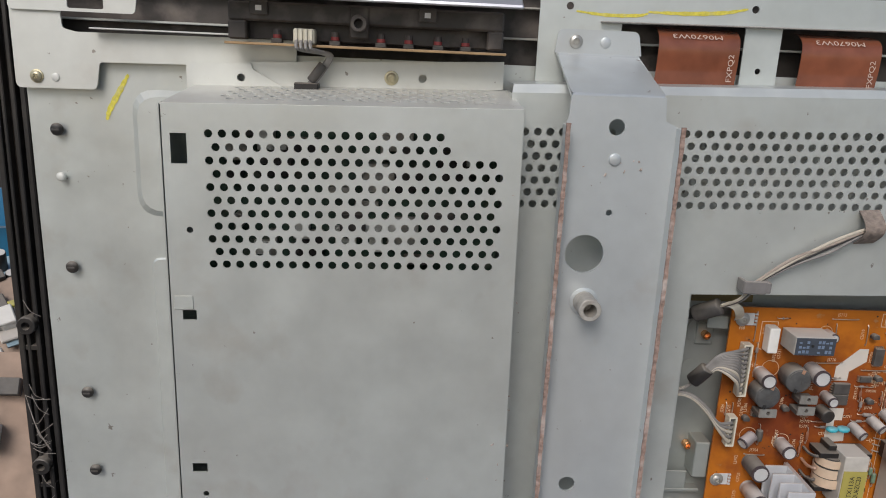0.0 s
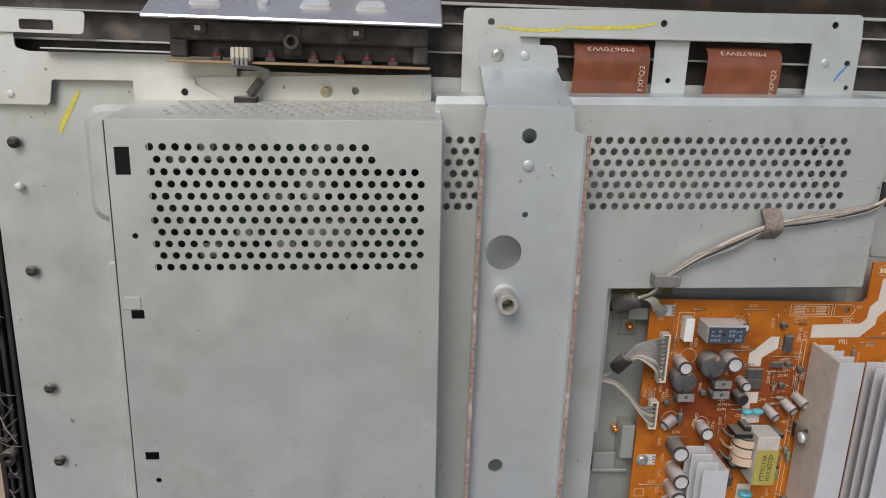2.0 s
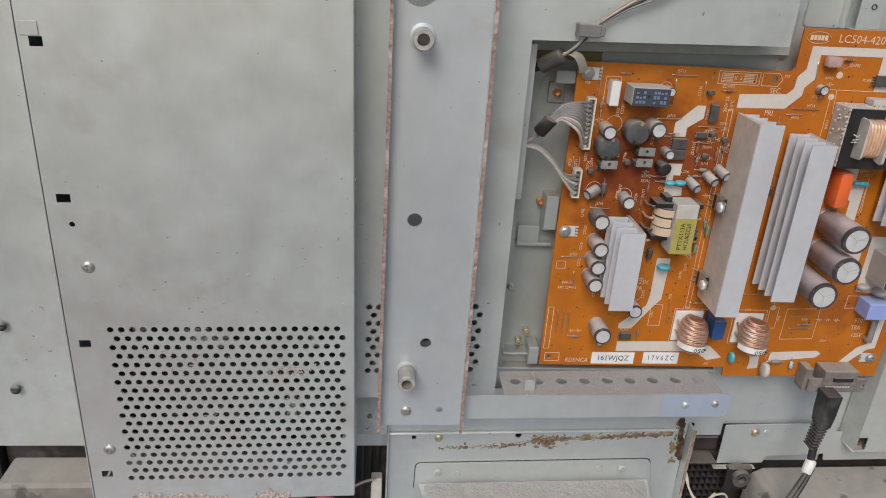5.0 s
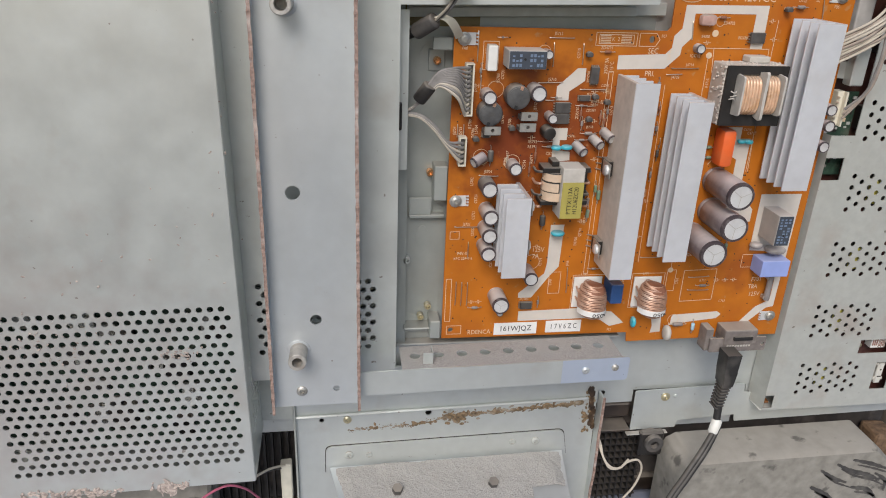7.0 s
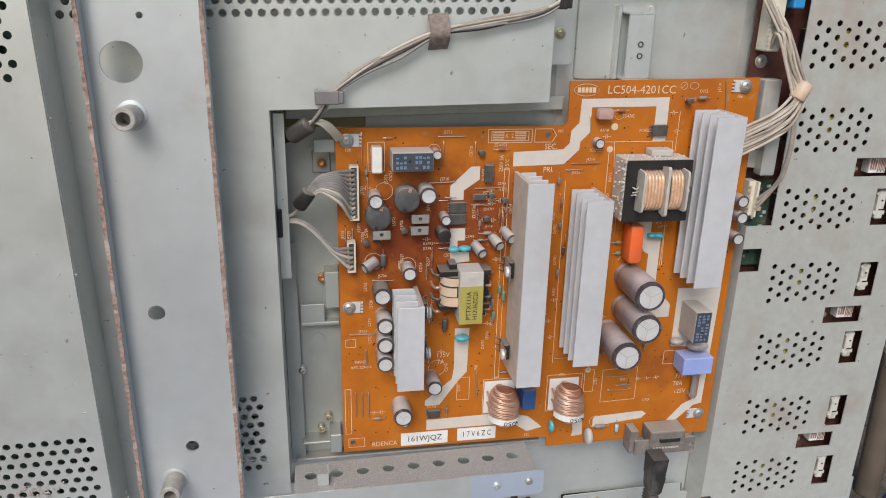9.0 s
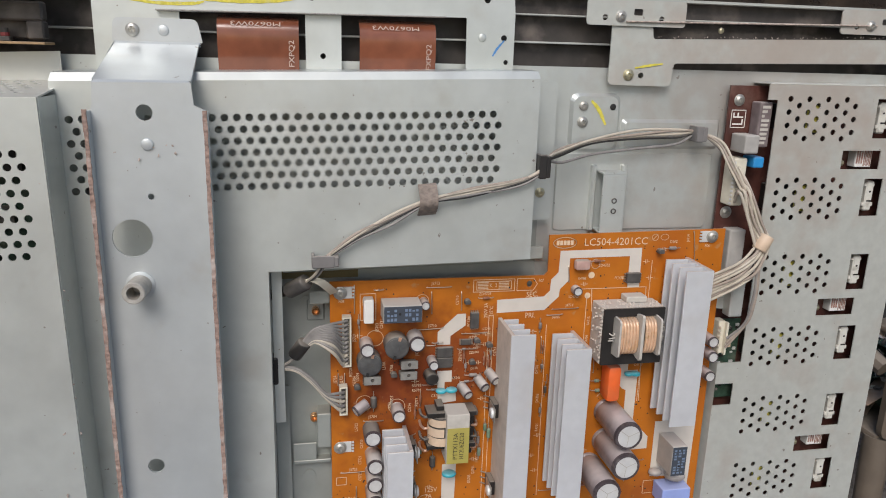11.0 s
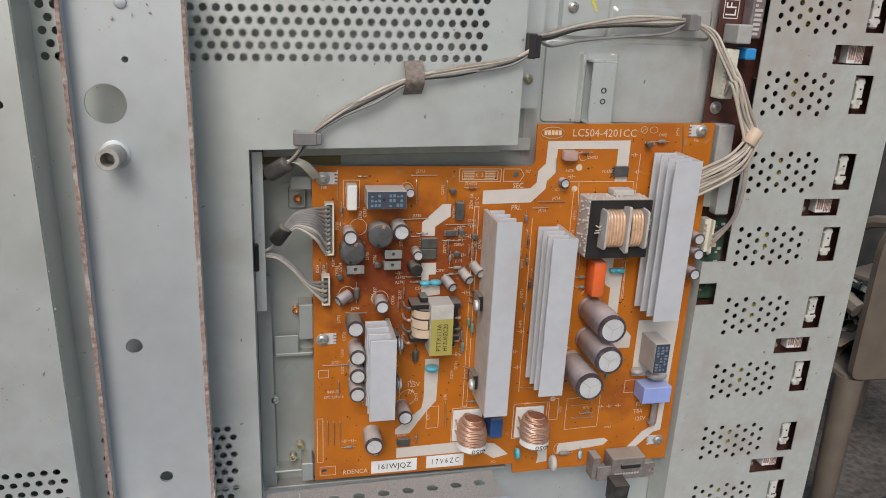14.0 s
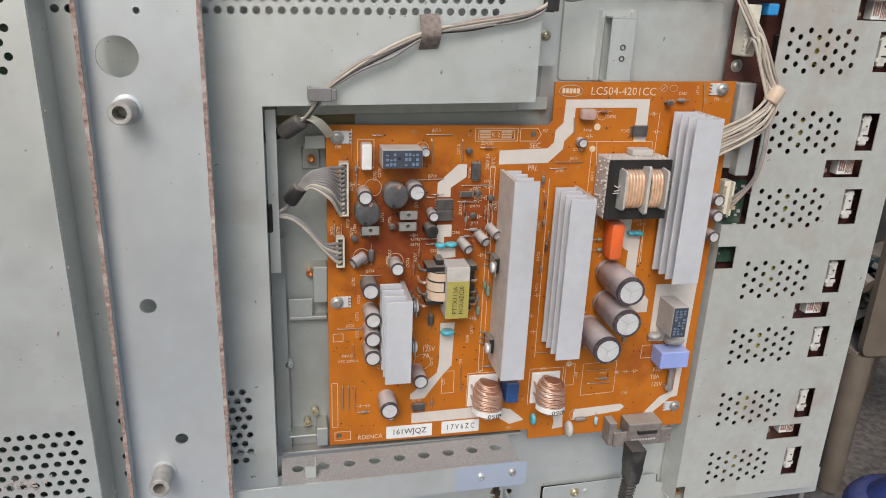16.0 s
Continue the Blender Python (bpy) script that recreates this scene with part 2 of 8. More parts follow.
class Sheet:
    """A sheet in the x-z plane made of solid rectangles, with rectangular openings, round holes and staggered perforation."""

    def __init__(self, y, thick=0.001):
        self.y, self.thick, self.solid, self.void, self.rounds = y, thick, [], [], []

    def perforate(self, x0, z0, pitch, step, cols, rows, r, half=0.5, counts=None):
        """Rows of holes downwards from the first at x0, z0; odd rows are shifted by half a pitch. counts: columns of single rows."""
        for j in range(rows):
            n = (counts or {}).get(j, cols)
            xs = x0 + (pitch * half if j % 2 else 0)
            self.rounds += [(xs + i * pitch, z0 - j * step, r, pitch / 2, step / 2) for i in range(n)]

    def hole(self, x, z, r):
        self.rounds.append((x, z, r, r * 1.35, r * 1.35))

    def build(self, bm, m=None, seg=12):
        y, th = self.y, self.thick
        verts = []

        def face(pts):
            f = quad(bm, [(p[0], p[1], p[2]) for p in pts])
            verts.extend(f.verts)

        # runs of holes that stand side by side in one row
        bands = {}
        for h in self.rounds:
            bands.setdefault((round(h[1], 5), round(h[4], 5)), []).append(h)
        boxes = []
        for (z, hz), hs in bands.items():
            hs.sort()
            run = [hs[0]]
            for h in hs[1:]:
                if abs(h[0] - h[3] - run[-1][0] - run[-1][3]) < 1e-5:
                    run.append(h)
                else:
                    boxes.append((run[0][0] - run[0][3], run[-1][0] + run[-1][3], z - hz, z + hz))
                    run = [h]
            boxes.append((run[0][0] - run[0][3], run[-1][0] + run[-1][3], z - hz, z + hz))
        every = self.solid + self.void + boxes
        zs = sorted({round(v, 5) for b in every for v in b[2:]})
        for za, zb in zip(zs, zs[1:]):
            zm = (za + zb) / 2
            here = [b for b in every if b[2] < zm < b[3]]
            xs = sorted({round(v, 5) for b in here for v in b[:2]})
            runs = []
            for xa, xb in zip(xs, xs[1:]):
                xm = (xa + xb) / 2
                inside = any(b[0] < xm < b[1] and b[2] < zm < b[3] for b in self.solid)
                gone = any(b[0] < xm < b[1] and b[2] < zm < b[3] for b in self.void)
                cell = any(b[0] < xm < b[1] and b[2] < zm < b[3] for b in boxes)
                if not inside or gone or cell:
                    continue
                if runs and abs(runs[-1][1] - xa) < 1e-6:
                    runs[-1][1] = xb
                else:
                    runs.append([xa, xb])
            for xa, xb in runs:
                face([(xa, y, za), (xb, y, za), (xb, y, zb), (xa, y, zb)])
                face([(xa, y + th, za), (xa, y + th, zb), (xb, y + th, zb), (xb, y + th, za)])
                face([(xa, y, za), (xa, y, zb), (xa, y + th, zb), (xa, y + th, za)])
                face([(xb, y, za), (xb, y + th, za), (xb, y + th, zb), (xb, y, zb)])
        for b in self.solid + self.void:
            for z in b[2:]:
                face([(b[0], y, z), (b[1], y, z), (b[1], y + th, z), (b[0], y + th, z)])
        for x, z, r, hx, hz in self.rounds:
            o, c, k = [], [], []
            for i in range(seg):
                a = (i + 0.5) * math.tau / seg
                u, v = math.cos(a), math.sin(a)
                s = 1 / max(abs(u) / hx, abs(v) / hz)
                o.append(bm.verts.new((x + u * s, y, z + v * s)))
                c.append(bm.verts.new((x + u * r, y, z + v * r)))
                k.append(bm.verts.new((x + u * r, y + th, z + v * r)))
            corner = {}
            for i in range(seg):
                j = (i + 1) % seg
                bm.faces.new((o[i], o[j], c[j], c[i]))
                bm.faces.new((c[i], c[j], k[j], k[i]))
                pa, pb = o[i].co, o[j].co
                if abs(pa.x - pb.x) > 1e-7 and abs(pa.z - pb.z) > 1e-7:
                    cx = x + math.copysign(hx, pa.x + pb.x - 2 * x)
                    cz = z + math.copysign(hz, pa.z + pb.z - 2 * z)
                    corner[i] = bm.verts.new((cx, y, cz))
                    bm.faces.new((o[i], corner[i], o[j]))
            verts.extend(o + c + k + list(corner.values()))
        if m is not None:
            bmesh.ops.transform(bm, matrix=m, verts=list(set(verts)))


def screw(parent, x, y, z, r=0.0032, washer=0.0, mat=None, turn=20, name="screw"):
    """A pan-head cross screw whose head stands off a face at y, towards the viewer."""
    bm = bmesh.new()
    if washer:
        rod(bm, (x, y, z), (x, y - 0.0007, z), washer, 20, bevel=0.0002)
    y -= 0.0006 if washer else 0
    seg, rows = 20, [(0, r), (0.0009, r), (0.0017, r * 0.78), (0.0020, r * 0.5)]
    last = None
    for h, rad in rows:
        now = [bm.verts.new((x + rad * math.cos(i * math.tau / seg), y - h, z + rad * math.sin(i * math.tau / seg))) for i in range(seg)]
        if last:
            for i in range(seg):
                bm.faces.new((last[i], last[(i + 1) % seg], now[(i + 1) % seg], now[i]))
        last = now
    # cross recess: four raised quarters round a sunk cross
    t = r * 0.13
    deep = [bm.verts.new((v.co.x, v.co.y + 0.0010, v.co.z)) for v in last]
    for i in range(seg):
        bm.faces.new((last[i], last[(i + 1) % seg], deep[(i + 1) % seg], deep[i]))
    bm.faces.new(deep)
    for q in range(4):
        a = radians(turn) + q * math.pi / 2
        e, f = Vector((math.cos(a), 0, math.sin(a))), Vector((-math.sin(a), 0, math.cos(a)))
        c = Vector((x, 0, z))
        k = r * 0.46
        base = [c + e * t + f * t, c + e * k * 0.95 + f * t, c + e * k * 0.7 + f * k * 0.7, c + e * t + f * k * 0.95]
        lo = [bm.verts.new((p.x, y - 0.0010, p.z)) for p in base]
        hi = [bm.verts.new((p.x, y - 0.0021, p.z)) for p in base]
        bm.faces.new(hi)
        for i in range(4):
            bm.faces.new((lo[i], lo[(i + 1) % 4], hi[(i + 1) % 4], hi[i]))
    return part(name, bm, mat or CHROME, parent, smooth=True)


def stud(parent, x, y, z, r, mat, name="rivet", h=0.0012):
    bm = bmesh.new()
    rod(bm, (x, y + 0.0002, z), (x, y - h, z), r, 18, bevel=min(h, r) * 0.45)
    return part(name, bm, mat, parent, smooth=True)


# ---- structure ----
# television: bezel and panel behind the chassis
tv = thing("display_panel", "opened television display with brownish-black plastic bezel, dusty", "display")
for x0, x1, z0, z1 in ((-0.500, -0.481, 0.03, 0.735), (-0.480, 0.488, 0.705, 0.735), (-0.480, 0.488, 0.03, 0.048)):
    bm = bmesh.new()
    block(bm, x0, x1, 0.028, 0.075, z0, z1, 0.003, seg=2)
    part("bezel_bar", bm, BROWN_BLACK, tv, smooth=True)
for x0, x1 in ((-0.4795, -0.4755),):
    bm = bmesh.new()
    block(bm, x0, x1, 0.022, 0.040, 0.06, 0.70, 0.0008)
    part("edge_strip", bm, BLACK, tv)
for x, w in ((-0.4838, 0.0016), (-0.4905, 0.0012), (-0.4955, 0.0020)):
    bm = bmesh.new()
    block(bm, x - w, x + w, 0.0215, 0.0285, 0.045, 0.70, 0.0006)
    part("bezel_rib", bm, BLACK, tv)
WEB = material("grey_cobweb", (0.40, 0.36, 0.32), 1.0, 0, 0.1, 200, 0.0)
rng = random.Random(31)
bm = bmesh.new()
for k in range(16):
    z = rng.choice((0.40, 0.385, 0.44, 0.33)) + rng.gauss(0, 0.016)
    p0 = (-0.4935 + rng.uniform(-0.004, 0.003), 0.0205, z)
    p1 = (-0.4800 + rng.uniform(-0.004, 0.001), 0.0212, z + rng.gauss(0, 0.018))
    cable(bm, [p0, ((p0[0] + p1[0]) / 2, 0.0185, (p0[2] + p1[2]) / 2 - rng.uniform(0, 0.004)), p1], 0.00016, 4, 4)
tagged(part("cobweb", bm, WEB, tv, "grey dusty cobweb strands"), kind="stuff")
bm = bmesh.new()
block(bm, -0.4745, 0.4870, 0.034, 0.060, 0.05, 0.704)
part("panel_back", bm, DUSTY_BLACK, tv)
for z, t in ((0.7035, 0.0022), (0.6905, 0.0012), (0.671, 0.0015)):
    bm = bmesh.new()
    block(bm, -0.474, 0.490, 0.0245, 0.0335, z, z + t, 0.0003)
    part("metal_strip", bm, STEEL_DIRTY, tv)
for z in (0.475, 0.365):
    bm = bmesh.new()
    pipe(bm, (-0.4885, 0.03, z - 0.01), (-0.4885, 0.016, z - 0.01), 0.0065, 0.003, 0.008, 12)
    block(bm, -0.493, -0.482, 0.022, 0.03, z - 0.03, z - 0.027)
    part("screw_post", bm, BLACK, tv, smooth=True)

# chassis sheet
chassis = thing("television_chassis", "grey sheet-steel rear chassis of a television, scratched and dusty", "chassis")
bm = bmesh.new()
outline = [(-0.4735, 0.655), (-0.4715, 0.138), (-0.125, 0.138), (-0.125, 0.16), (0.148, 0.16), (0.158, 0.1505), (0.193, 0.1505), (0.193, 0.164),
           (0.31, 0.164), (0.31, 0.130), (0.487, 0.130), (0.490, 0.655)]
plate(bm, outline[::-1], 0.020, 0.0012, [ring(-0.385, 0.60, 0.004), ring(0.162, 0.162, 0.003)])
part("back_panel", bm, STEEL, chassis)
# pressed ribs of the back panel
def pressed(x0, x1, z0, z1, y=0.020, h=0.003, r=0.006, mat=STEEL, name="pressed_panel"):
    b = bmesh.new()
    o = rounded(rect(x0, x1, z0, z1), r, 5)
    cx, cz = (x0 + x1) / 2, (z0 + z1) / 2
    base = [b.verts.new((p[0], y + 0.0005, p[1])) for p in o]
    top = [b.verts.new((cx + (p[0] - cx) * (1 - 2 * h * 1.2 / (x1 - x0)), y - h, cz + (p[1] - cz) * (1 - 2 * h * 1.2 / (z1 - z0)))) for p in o]
    b.faces.new(top)
    for i in range(len(o)):
        j = (i + 1) % len(o)
        b.faces.new((base[i], base[j], top[j], top[i]))
    return part(name, b, mat, chassis)


pressed(-0.408, -0.30, 0.545, 0.63, h=0.004, r=0.016)
pressed(-0.4005, -0.30, 0.16, 0.517, h=0.0012, r=0.006)
pressed(0.180, 0.2215, 0.592, 0.637, h=0.0025, r=0.008)
pressed(0.2225, 0.306, 0.594, 0.618, h=0.0025, r=0.003)
pressed(0.172, 0.303, 0.53, 0.592, h=0.0012, r=0.004)
# pan behind the power board, recess shade put into its colour, with knock-outs
SHADED_ZINC = material("recess_shaded_steel", (0.40, 0.425, 0.40), 0.45, 0.45, 0.04, 60, 0.02, (0.30, 0.28, 0.24), 0.5, 12, 0.6)
bm = bmesh.new()
plate(bm, rect(-0.0425, 0.160, 0.245, 0.548), 0.0185, 0.0010)
pan = part("board_pan", bm, SHADED_ZINC, chassis, "grey-green pan behind the board, recess shade in its colour")
for x, z, rx, rz in ((-0.0170, 0.4760, 0.0055, 0.0090), (-0.0180, 0.4460, 0.0055, 0.0075), (-0.0170, 0.3300, 0.0055, 0.0090)):
    bm = bmesh.new()
    plate(bm, ring(x, z, rx, 24, rz), 0.0176, 0.0006)
    part("knock_out", bm, SHADED_ZINC, pan)
# pale raised tab with a folded bridge
bm = bmesh.new()
for x0, x1 in ((0.2005, 0.2045), (0.2255, 0.2295)):
    block(bm, x0, x1, 0.014, 0.020, 0.531, 0.583, 0.001)
block(bm, 0.2055, 0.2245, 0.004, 0.0055, 0.533, 0.577, 0.0005)
block(bm, 0.2055, 0.2245, 0.004, 0.0185, 0.577, 0.5785, 0.0003)
block(bm, 0.2055, 0.2245, 0.004, 0.0185, 0.5315, 0.533, 0.0003)
part("bridge_tab", bm, STEEL, chassis)
for z in (0.549, 0.557):
    bm = bmesh.new()
    pipe(bm, (0.2155, 0.0045, z), (0.2155, 0.0032, z), 0.0022, 0.0014, 0.001, 12)
    part("eyelet", bm, DARK_GREY, chassis)
for x, z in ((-0.455, 0.602), (-0.453, 0.509), (-0.450, 0.416), (-0.449, 0.354), (-0.447, 0.262), (-0.446, 0.20)):
    b = stud(chassis, x, 0.0185, z, 0.0042, BLACK, "plug", 0.0045)
    bm = bmesh.new()
    block(bm, x - 0.0024, x + 0.0024, 0.0136, 0.0141, z - 0.0005, z + 0.0005)
    part("plug_bar", bm, DARK_GREY, b)
stud(chassis, -0.455, 0.0185, 0.571, 0.0030, PALE_STEEL, "pin", 0.004)
for x, z in ((-0.3735, 0.618), (-0.3735, 0.603)):
    screw(chassis, x, 0.0155, z, 0.0035, 0.0045)
for x, z in ((0.1905, 0.627), (0.1905, 0.615)):
    screw(chassis, x, 0.0172, z, 0.0035, 0.0042 if z < 0.62 else 0)
stud(chassis, 0.214, 0.0172, 0.6265, 0.0024, BLACK, "hole_plug", 0.0004)

# folded brackets along the top of the chassis
for side in (1,):
    br = thing("corner_bracket", "pale steel corner bracket screwed to the television chassis, dusty", "bracket", "top corner brackets")
    fx = (lambda v: v)
    pts = [(-0.4765, 0.628), (-0.4265, 0.6285), (-0.4235, 0.6455), (-0.300, 0.6475), (-0.300, 0.6645), (-0.437, 0.6635), (-0.445, 0.6655), (-0.4455, 0.673), (-0.4455, 0.684), (-0.4765, 0.684)]
    pts = [(fx(x), z) for x, z in pts]
    bm = bmesh.new()
    plate(bm, rounded(pts, [0.004, 0.003, 0.002, 0, 0, 0.002, 0.002, 0.001, 0, 0.003]), 0.0135, 0.0012)
    part("plate", bm, PALE_STEEL, br)
    bm = bmesh.new()
    plate(bm, rounded([(fx(x), z) for x, z in [(-0.476, 0.6755), (-0.399, 0.6755), (-0.397, 0.690), (-0.476, 0.6905)]], 0.003), 0.0115, 0.001,
          [rounded([(fx(x), z) for x, z in [(-0.440, 0.6775), (-0.418, 0.6775), (-0.418, 0.684), (-0.440, 0.684)]], 0.0015), ring(fx(-0.457), 0.684, 0.0022)])
    part("upper_plate", bm, PALE_STEEL, br)
    bm = bmesh.new()
    block(bm, min(fx(-0.425), fx(-0.300)), max(fx(-0.425), fx(-0.300)), 0.0045, 0.0130, 0.6655, 0.6665, 0.0003)
    part("lip", bm, PALE_STEEL, br)
    screw(br, fx(-0.463), 0.0135, 0.6355, 0.0033, 0.0043, BRASS, 30)
    stud(br, fx(-0.4515), 0.0135, 0.6352, 0.0026, PALE_STEEL, "rivet", 0.0009)
br = thing("corner_bracket", "pale steel corner bracket, its upper edge thick with dust", "bracket", "top corner brackets")
bm = bmesh.new()
plate(bm, rounded([(0.206, 0.6430), (0.2555, 0.6425), (0.2575, 0.6595), (0.4495, 0.6635), (0.4505, 0.6550), (0.4530, 0.6470), (0.4780, 0.6475), (0.4780, 0.6920), (0.4490, 0.6905), (0.4485, 0.6820), (0.2390, 0.6765), (0.2375, 0.6870), (0.2060, 0.6860)],
                  [0.004, 0.004, 0.002, 0.002, 0.001, 0.003, 0.003, 0.003, 0.001, 0.002, 0.002, 0.003, 0.002]), 0.0120, 0.0013, [ring(0.2315, 0.6502, 0.0022)])
part("plate", bm, DUSTY_PALE, br)
bm = bmesh.new()
block(bm, 0.2400, 0.4480, 0.0080, 0.0190, 0.6800, 0.6812, 0.0003, Matrix.Rotation(-0.018, 4, "Y") @ Matrix.Translation((-0.0125, 0, 0.0035)))
part("lip", bm, FLUFF, br)
for x0, x1 in ((0.185, 0.262), (0.392, 0.478)):
    bm = bmesh.new()
    plate(bm, rounded(rect(x0, x1, 0.6850, 0.7030), 0.003), 0.0100, 0.0012, [rounded(rect(x0 + 0.036, x0 + 0.043, 0.6925, 0.6970), 0.001), ring(x0 + 0.014, 0.6905, 0.0021), ring(x0 + 0.058, 0.6905, 0.0021)])
    part("upper_plate", bm, DUSTY_PALE, br)
    screw(br, x0 + 0.026, 0.0100, 0.6915, 0.0032, 0.0042, CHROME, 25)
screw(br, 0.2215, 0.0120, 0.6505, 0.0033, 0.0043, BRASS, 10)
screw(br, 0.4670, 0.0120, 0.6540, 0.0033, 0.0043, BRASS, 10)
screw(br, 0.2900, 0.0080, 0.6840, 0.0022, 0, BRASS, 10)

# rail with three legs above the cover
rail = thing("top_rail", "pale steel rail with three legs and a yellow pen mark", "rail")
bm = bmesh.new()
legs = [(-0.147, 0.63), (-0.147, 0.7015), (0.131, 0.7065), (0.1325, 0.6905), (0.1325, 0.632), (0.098, 0.632), (0.0975, 0.6865), (0.0105, 0.6855), (0.0105, 0.63),
        (-0.0135, 0.63), (-0.0135, 0.685), (-0.094, 0.6835), (-0.094, 0.63)]
plate(bm, rounded(legs[::-1], [0, 0, 0.001, 0.001, 0, 0, 0.001, 0.001, 0, 0, 0.004, 0.004, 0]), 0.0120, 0.0012,
      [ring(-0.128, 0.693, 0.0024), ring(-0.009, 0.696, 0.0024), ring(0.112, 0.699, 0.0024), ring(-0.002, 0.658, 0.0019), ring(0.125, 0.6735, 0.0022),
       ring(0.127, 0.657, 0.0017)])
part("rail_plate", bm, STEEL, rail)
bm = bmesh.new()
block(bm, -0.093, 0.0968, 0.0068, 0.0118, 0.6838, 0.6848, 0.0003, Matrix.Rotation(-0.011, 4, "Y") @ Matrix.Translation((-0.0073, 0, 0.0010)))
part("bent_lip", bm, DUST, rail)
stud(rail, 0.109, 0.0120, 0.6735, 0.0028, STEEL, "rivet", 0.001)
screw(rail, 0.113, 0.0120, 0.6455, 0.0033, 0.0042)


def pen_mark(thing_, pts, y, w, mat, name="pen_mark"):
    b = bmesh.new()
    line = smooth_line([(p[0], 0, p[1]) for p in pts], 6)
    last = None
    for i, c in enumerate(line):
        d = (line[min(i + 1, len(line) - 1)] - line[max(i - 1, 0)]).normalized()
        n = Vector((-d.z, 0, d.x)) * w * (0.35 + 0.65 * math.sin(math.pi * (i + 0.6) / (len(line) + 0.2)) + 0.15 * math.sin(i * 2.3))
        now = [b.verts.new((c.x + n.x, y, c.z + n.z)), b.verts.new((c.x - n.x, y, c.z - n.z))]
        if last:
            b.faces.new((*last, now[1], now[0]))
        last = now
    return part(name, b, mat, thing_)


YELLOW = material("yellow_wax_pen", (0.68, 0.60, 0.08), 0.7, 0, 0.12, 400, 0.1, (0.58, 0.56, 0.30), 0.6, 220)
BLUE_INK = material("blue_pen_ink", (0.08, 0.25, 0.55), 0.6, 0, 0.1)
pen_mark(rail, [(-0.124, 0.690), (-0.105, 0.6885), (-0.085, 0.6890), (-0.078, 0.6905)], 0.0117, 0.0011, YELLOW)
pen_mark(rail, [(-0.078, 0.6915), (-0.055, 0.6915), (-0.030, 0.6930), (-0.014, 0.6960)], 0.0117, 0.0013, YELLOW)
pen_mark(rail, [(0.125, 0.672), (0.120, 0.666), (0.117, 0.661)], 0.0117, 0.0008, BLUE_INK)
pen_mark(chassis, [(-0.4085, 0.6385), (-0.414, 0.629), (-0.4215, 0.616), (-0.424, 0.609)], 0.0197, 0.0018, YELLOW)
pen_mark(chassis, [(0.1965, 0.631), (0.203, 0.624), (0.209, 0.613)], 0.0171, 0.0015, YELLOW)
pen_mark(chassis, [(0.226, 0.6555), (0.237, 0.6575), (0.248, 0.6590)], 0.0113, 0.0009, YELLOW)

# brown flexible print foils that leave the panel
FOIL = material("brown_polyimide_foil", (0.21, 0.068, 0.034), 0.20, 0.0, 0.12, 60, 0.02, (0.13, 0.042, 0.022), 0.7, 25, clear=0.3)
FOIL_PRINT = material("pale_foil_print", (0.55, 0.42, 0.35), 0.5, 0, 0.05, 200)
PALE_TRACK = material("white_print", (0.78, 0.76, 0.70), 0.6, 0, 0.04, 200, 0.0)
FOILS = []
for x0, w in ((-0.0705, 0.0525), (0.0225, 0.0525)):
    f = thing("flexible_foil", "glossy brown flexible printed foil with pale print", "foil", "panel foils")
    bm = bmesh.new()
    prof = [(0.0235, 0.683), (0.015, 0.6815), (0.0088, 0.678), (0.0065, 0.672), (0.0068, 0.660), (0.0085, 0.648), (0.011, 0.632)]
    rows_ = smooth_line([(0, a, b) for a, b in prof], 5)
    for u, v in zip(rows_, rows_[1:]):
        quad(bm, [(x0, u.y, u.z), (x0 + w, u.y, u.z), (x0 + w, v.y, v.z), (x0, v.y, v.z)])
        quad(bm, [(x0, u.y + 0.0003, u.z), (x0, v.y + 0.0003, v.z), (x0 + w, v.y + 0.0003, v.z), (x0 + w, u.y + 0.0003, u.z)])
    bmesh.ops.remove_doubles(bm, verts=bm.verts, dist=1e-6)
    part("foil_sheet", bm, FOIL, f, smooth=True)
    FOILS.append((f, x0, w))

# perforated cover plate
cover = thing("perforated_cover", "grey sheet-steel cover plate with rows of round holes", "cover")
c = Sheet(-0.026)
c.solid = [(-0.166, 0.1415, 0.5165, 0.6425), (-0.166, -0.0415, 0.2265, 0.5165)]
c.perforate(-0.1565, 0.6195, 0.0076, 0.0074, 36, 7, 0.00245)
c.perforate(-0.1475, 0.311, 0.0076, 0.0073, 12, 9, 0.00245)
bm = bmesh.new()
c.build(bm)
part("front_sheet", bm, STEEL, cover)
bm = bmesh.new()
quad(bm, [(-0.166, -0.026, 0.6425), (0.1415, -0.026, 0.6425), (0.1405, -0.0225, 0.6475), (-0.165, -0.0225, 0.6475)])
quad(bm, [(-0.165, -0.0225, 0.6475), (0.1405, -0.0225, 0.6475), (0.1405, 0.0115, 0.6480), (-0.165, 0.0115, 0.6480)])
part("top_fold", bm, STEEL, cover)
bm = bmesh.new()
block(bm, -0.0425, -0.0415, -0.0248, 0.0195, 0.2265, 0.5165, 0.0003)
part("side_fold", bm, STEEL, cover)
bm = bmesh.new()
block(bm, 0.1405, 0.1415, -0.0248, 0.0060, 0.5165, 0.6425, 0.0003)
part("side_fold", bm, STEEL, cover)
bm = bmesh.new()
plate(bm, rounded(rect(0.1420, 0.1655, 0.5375, 0.6395), 0.003), 0.0062, 0.001, [ring(0.1565, 0.5585, 0.0016)])
part("screw_tab", bm, STEEL, cover)
screw(cover, 0.1565, 0.0062, 0.5585, 0.0030, 0.0038, BRASS, 40)
bm = bmesh.new()
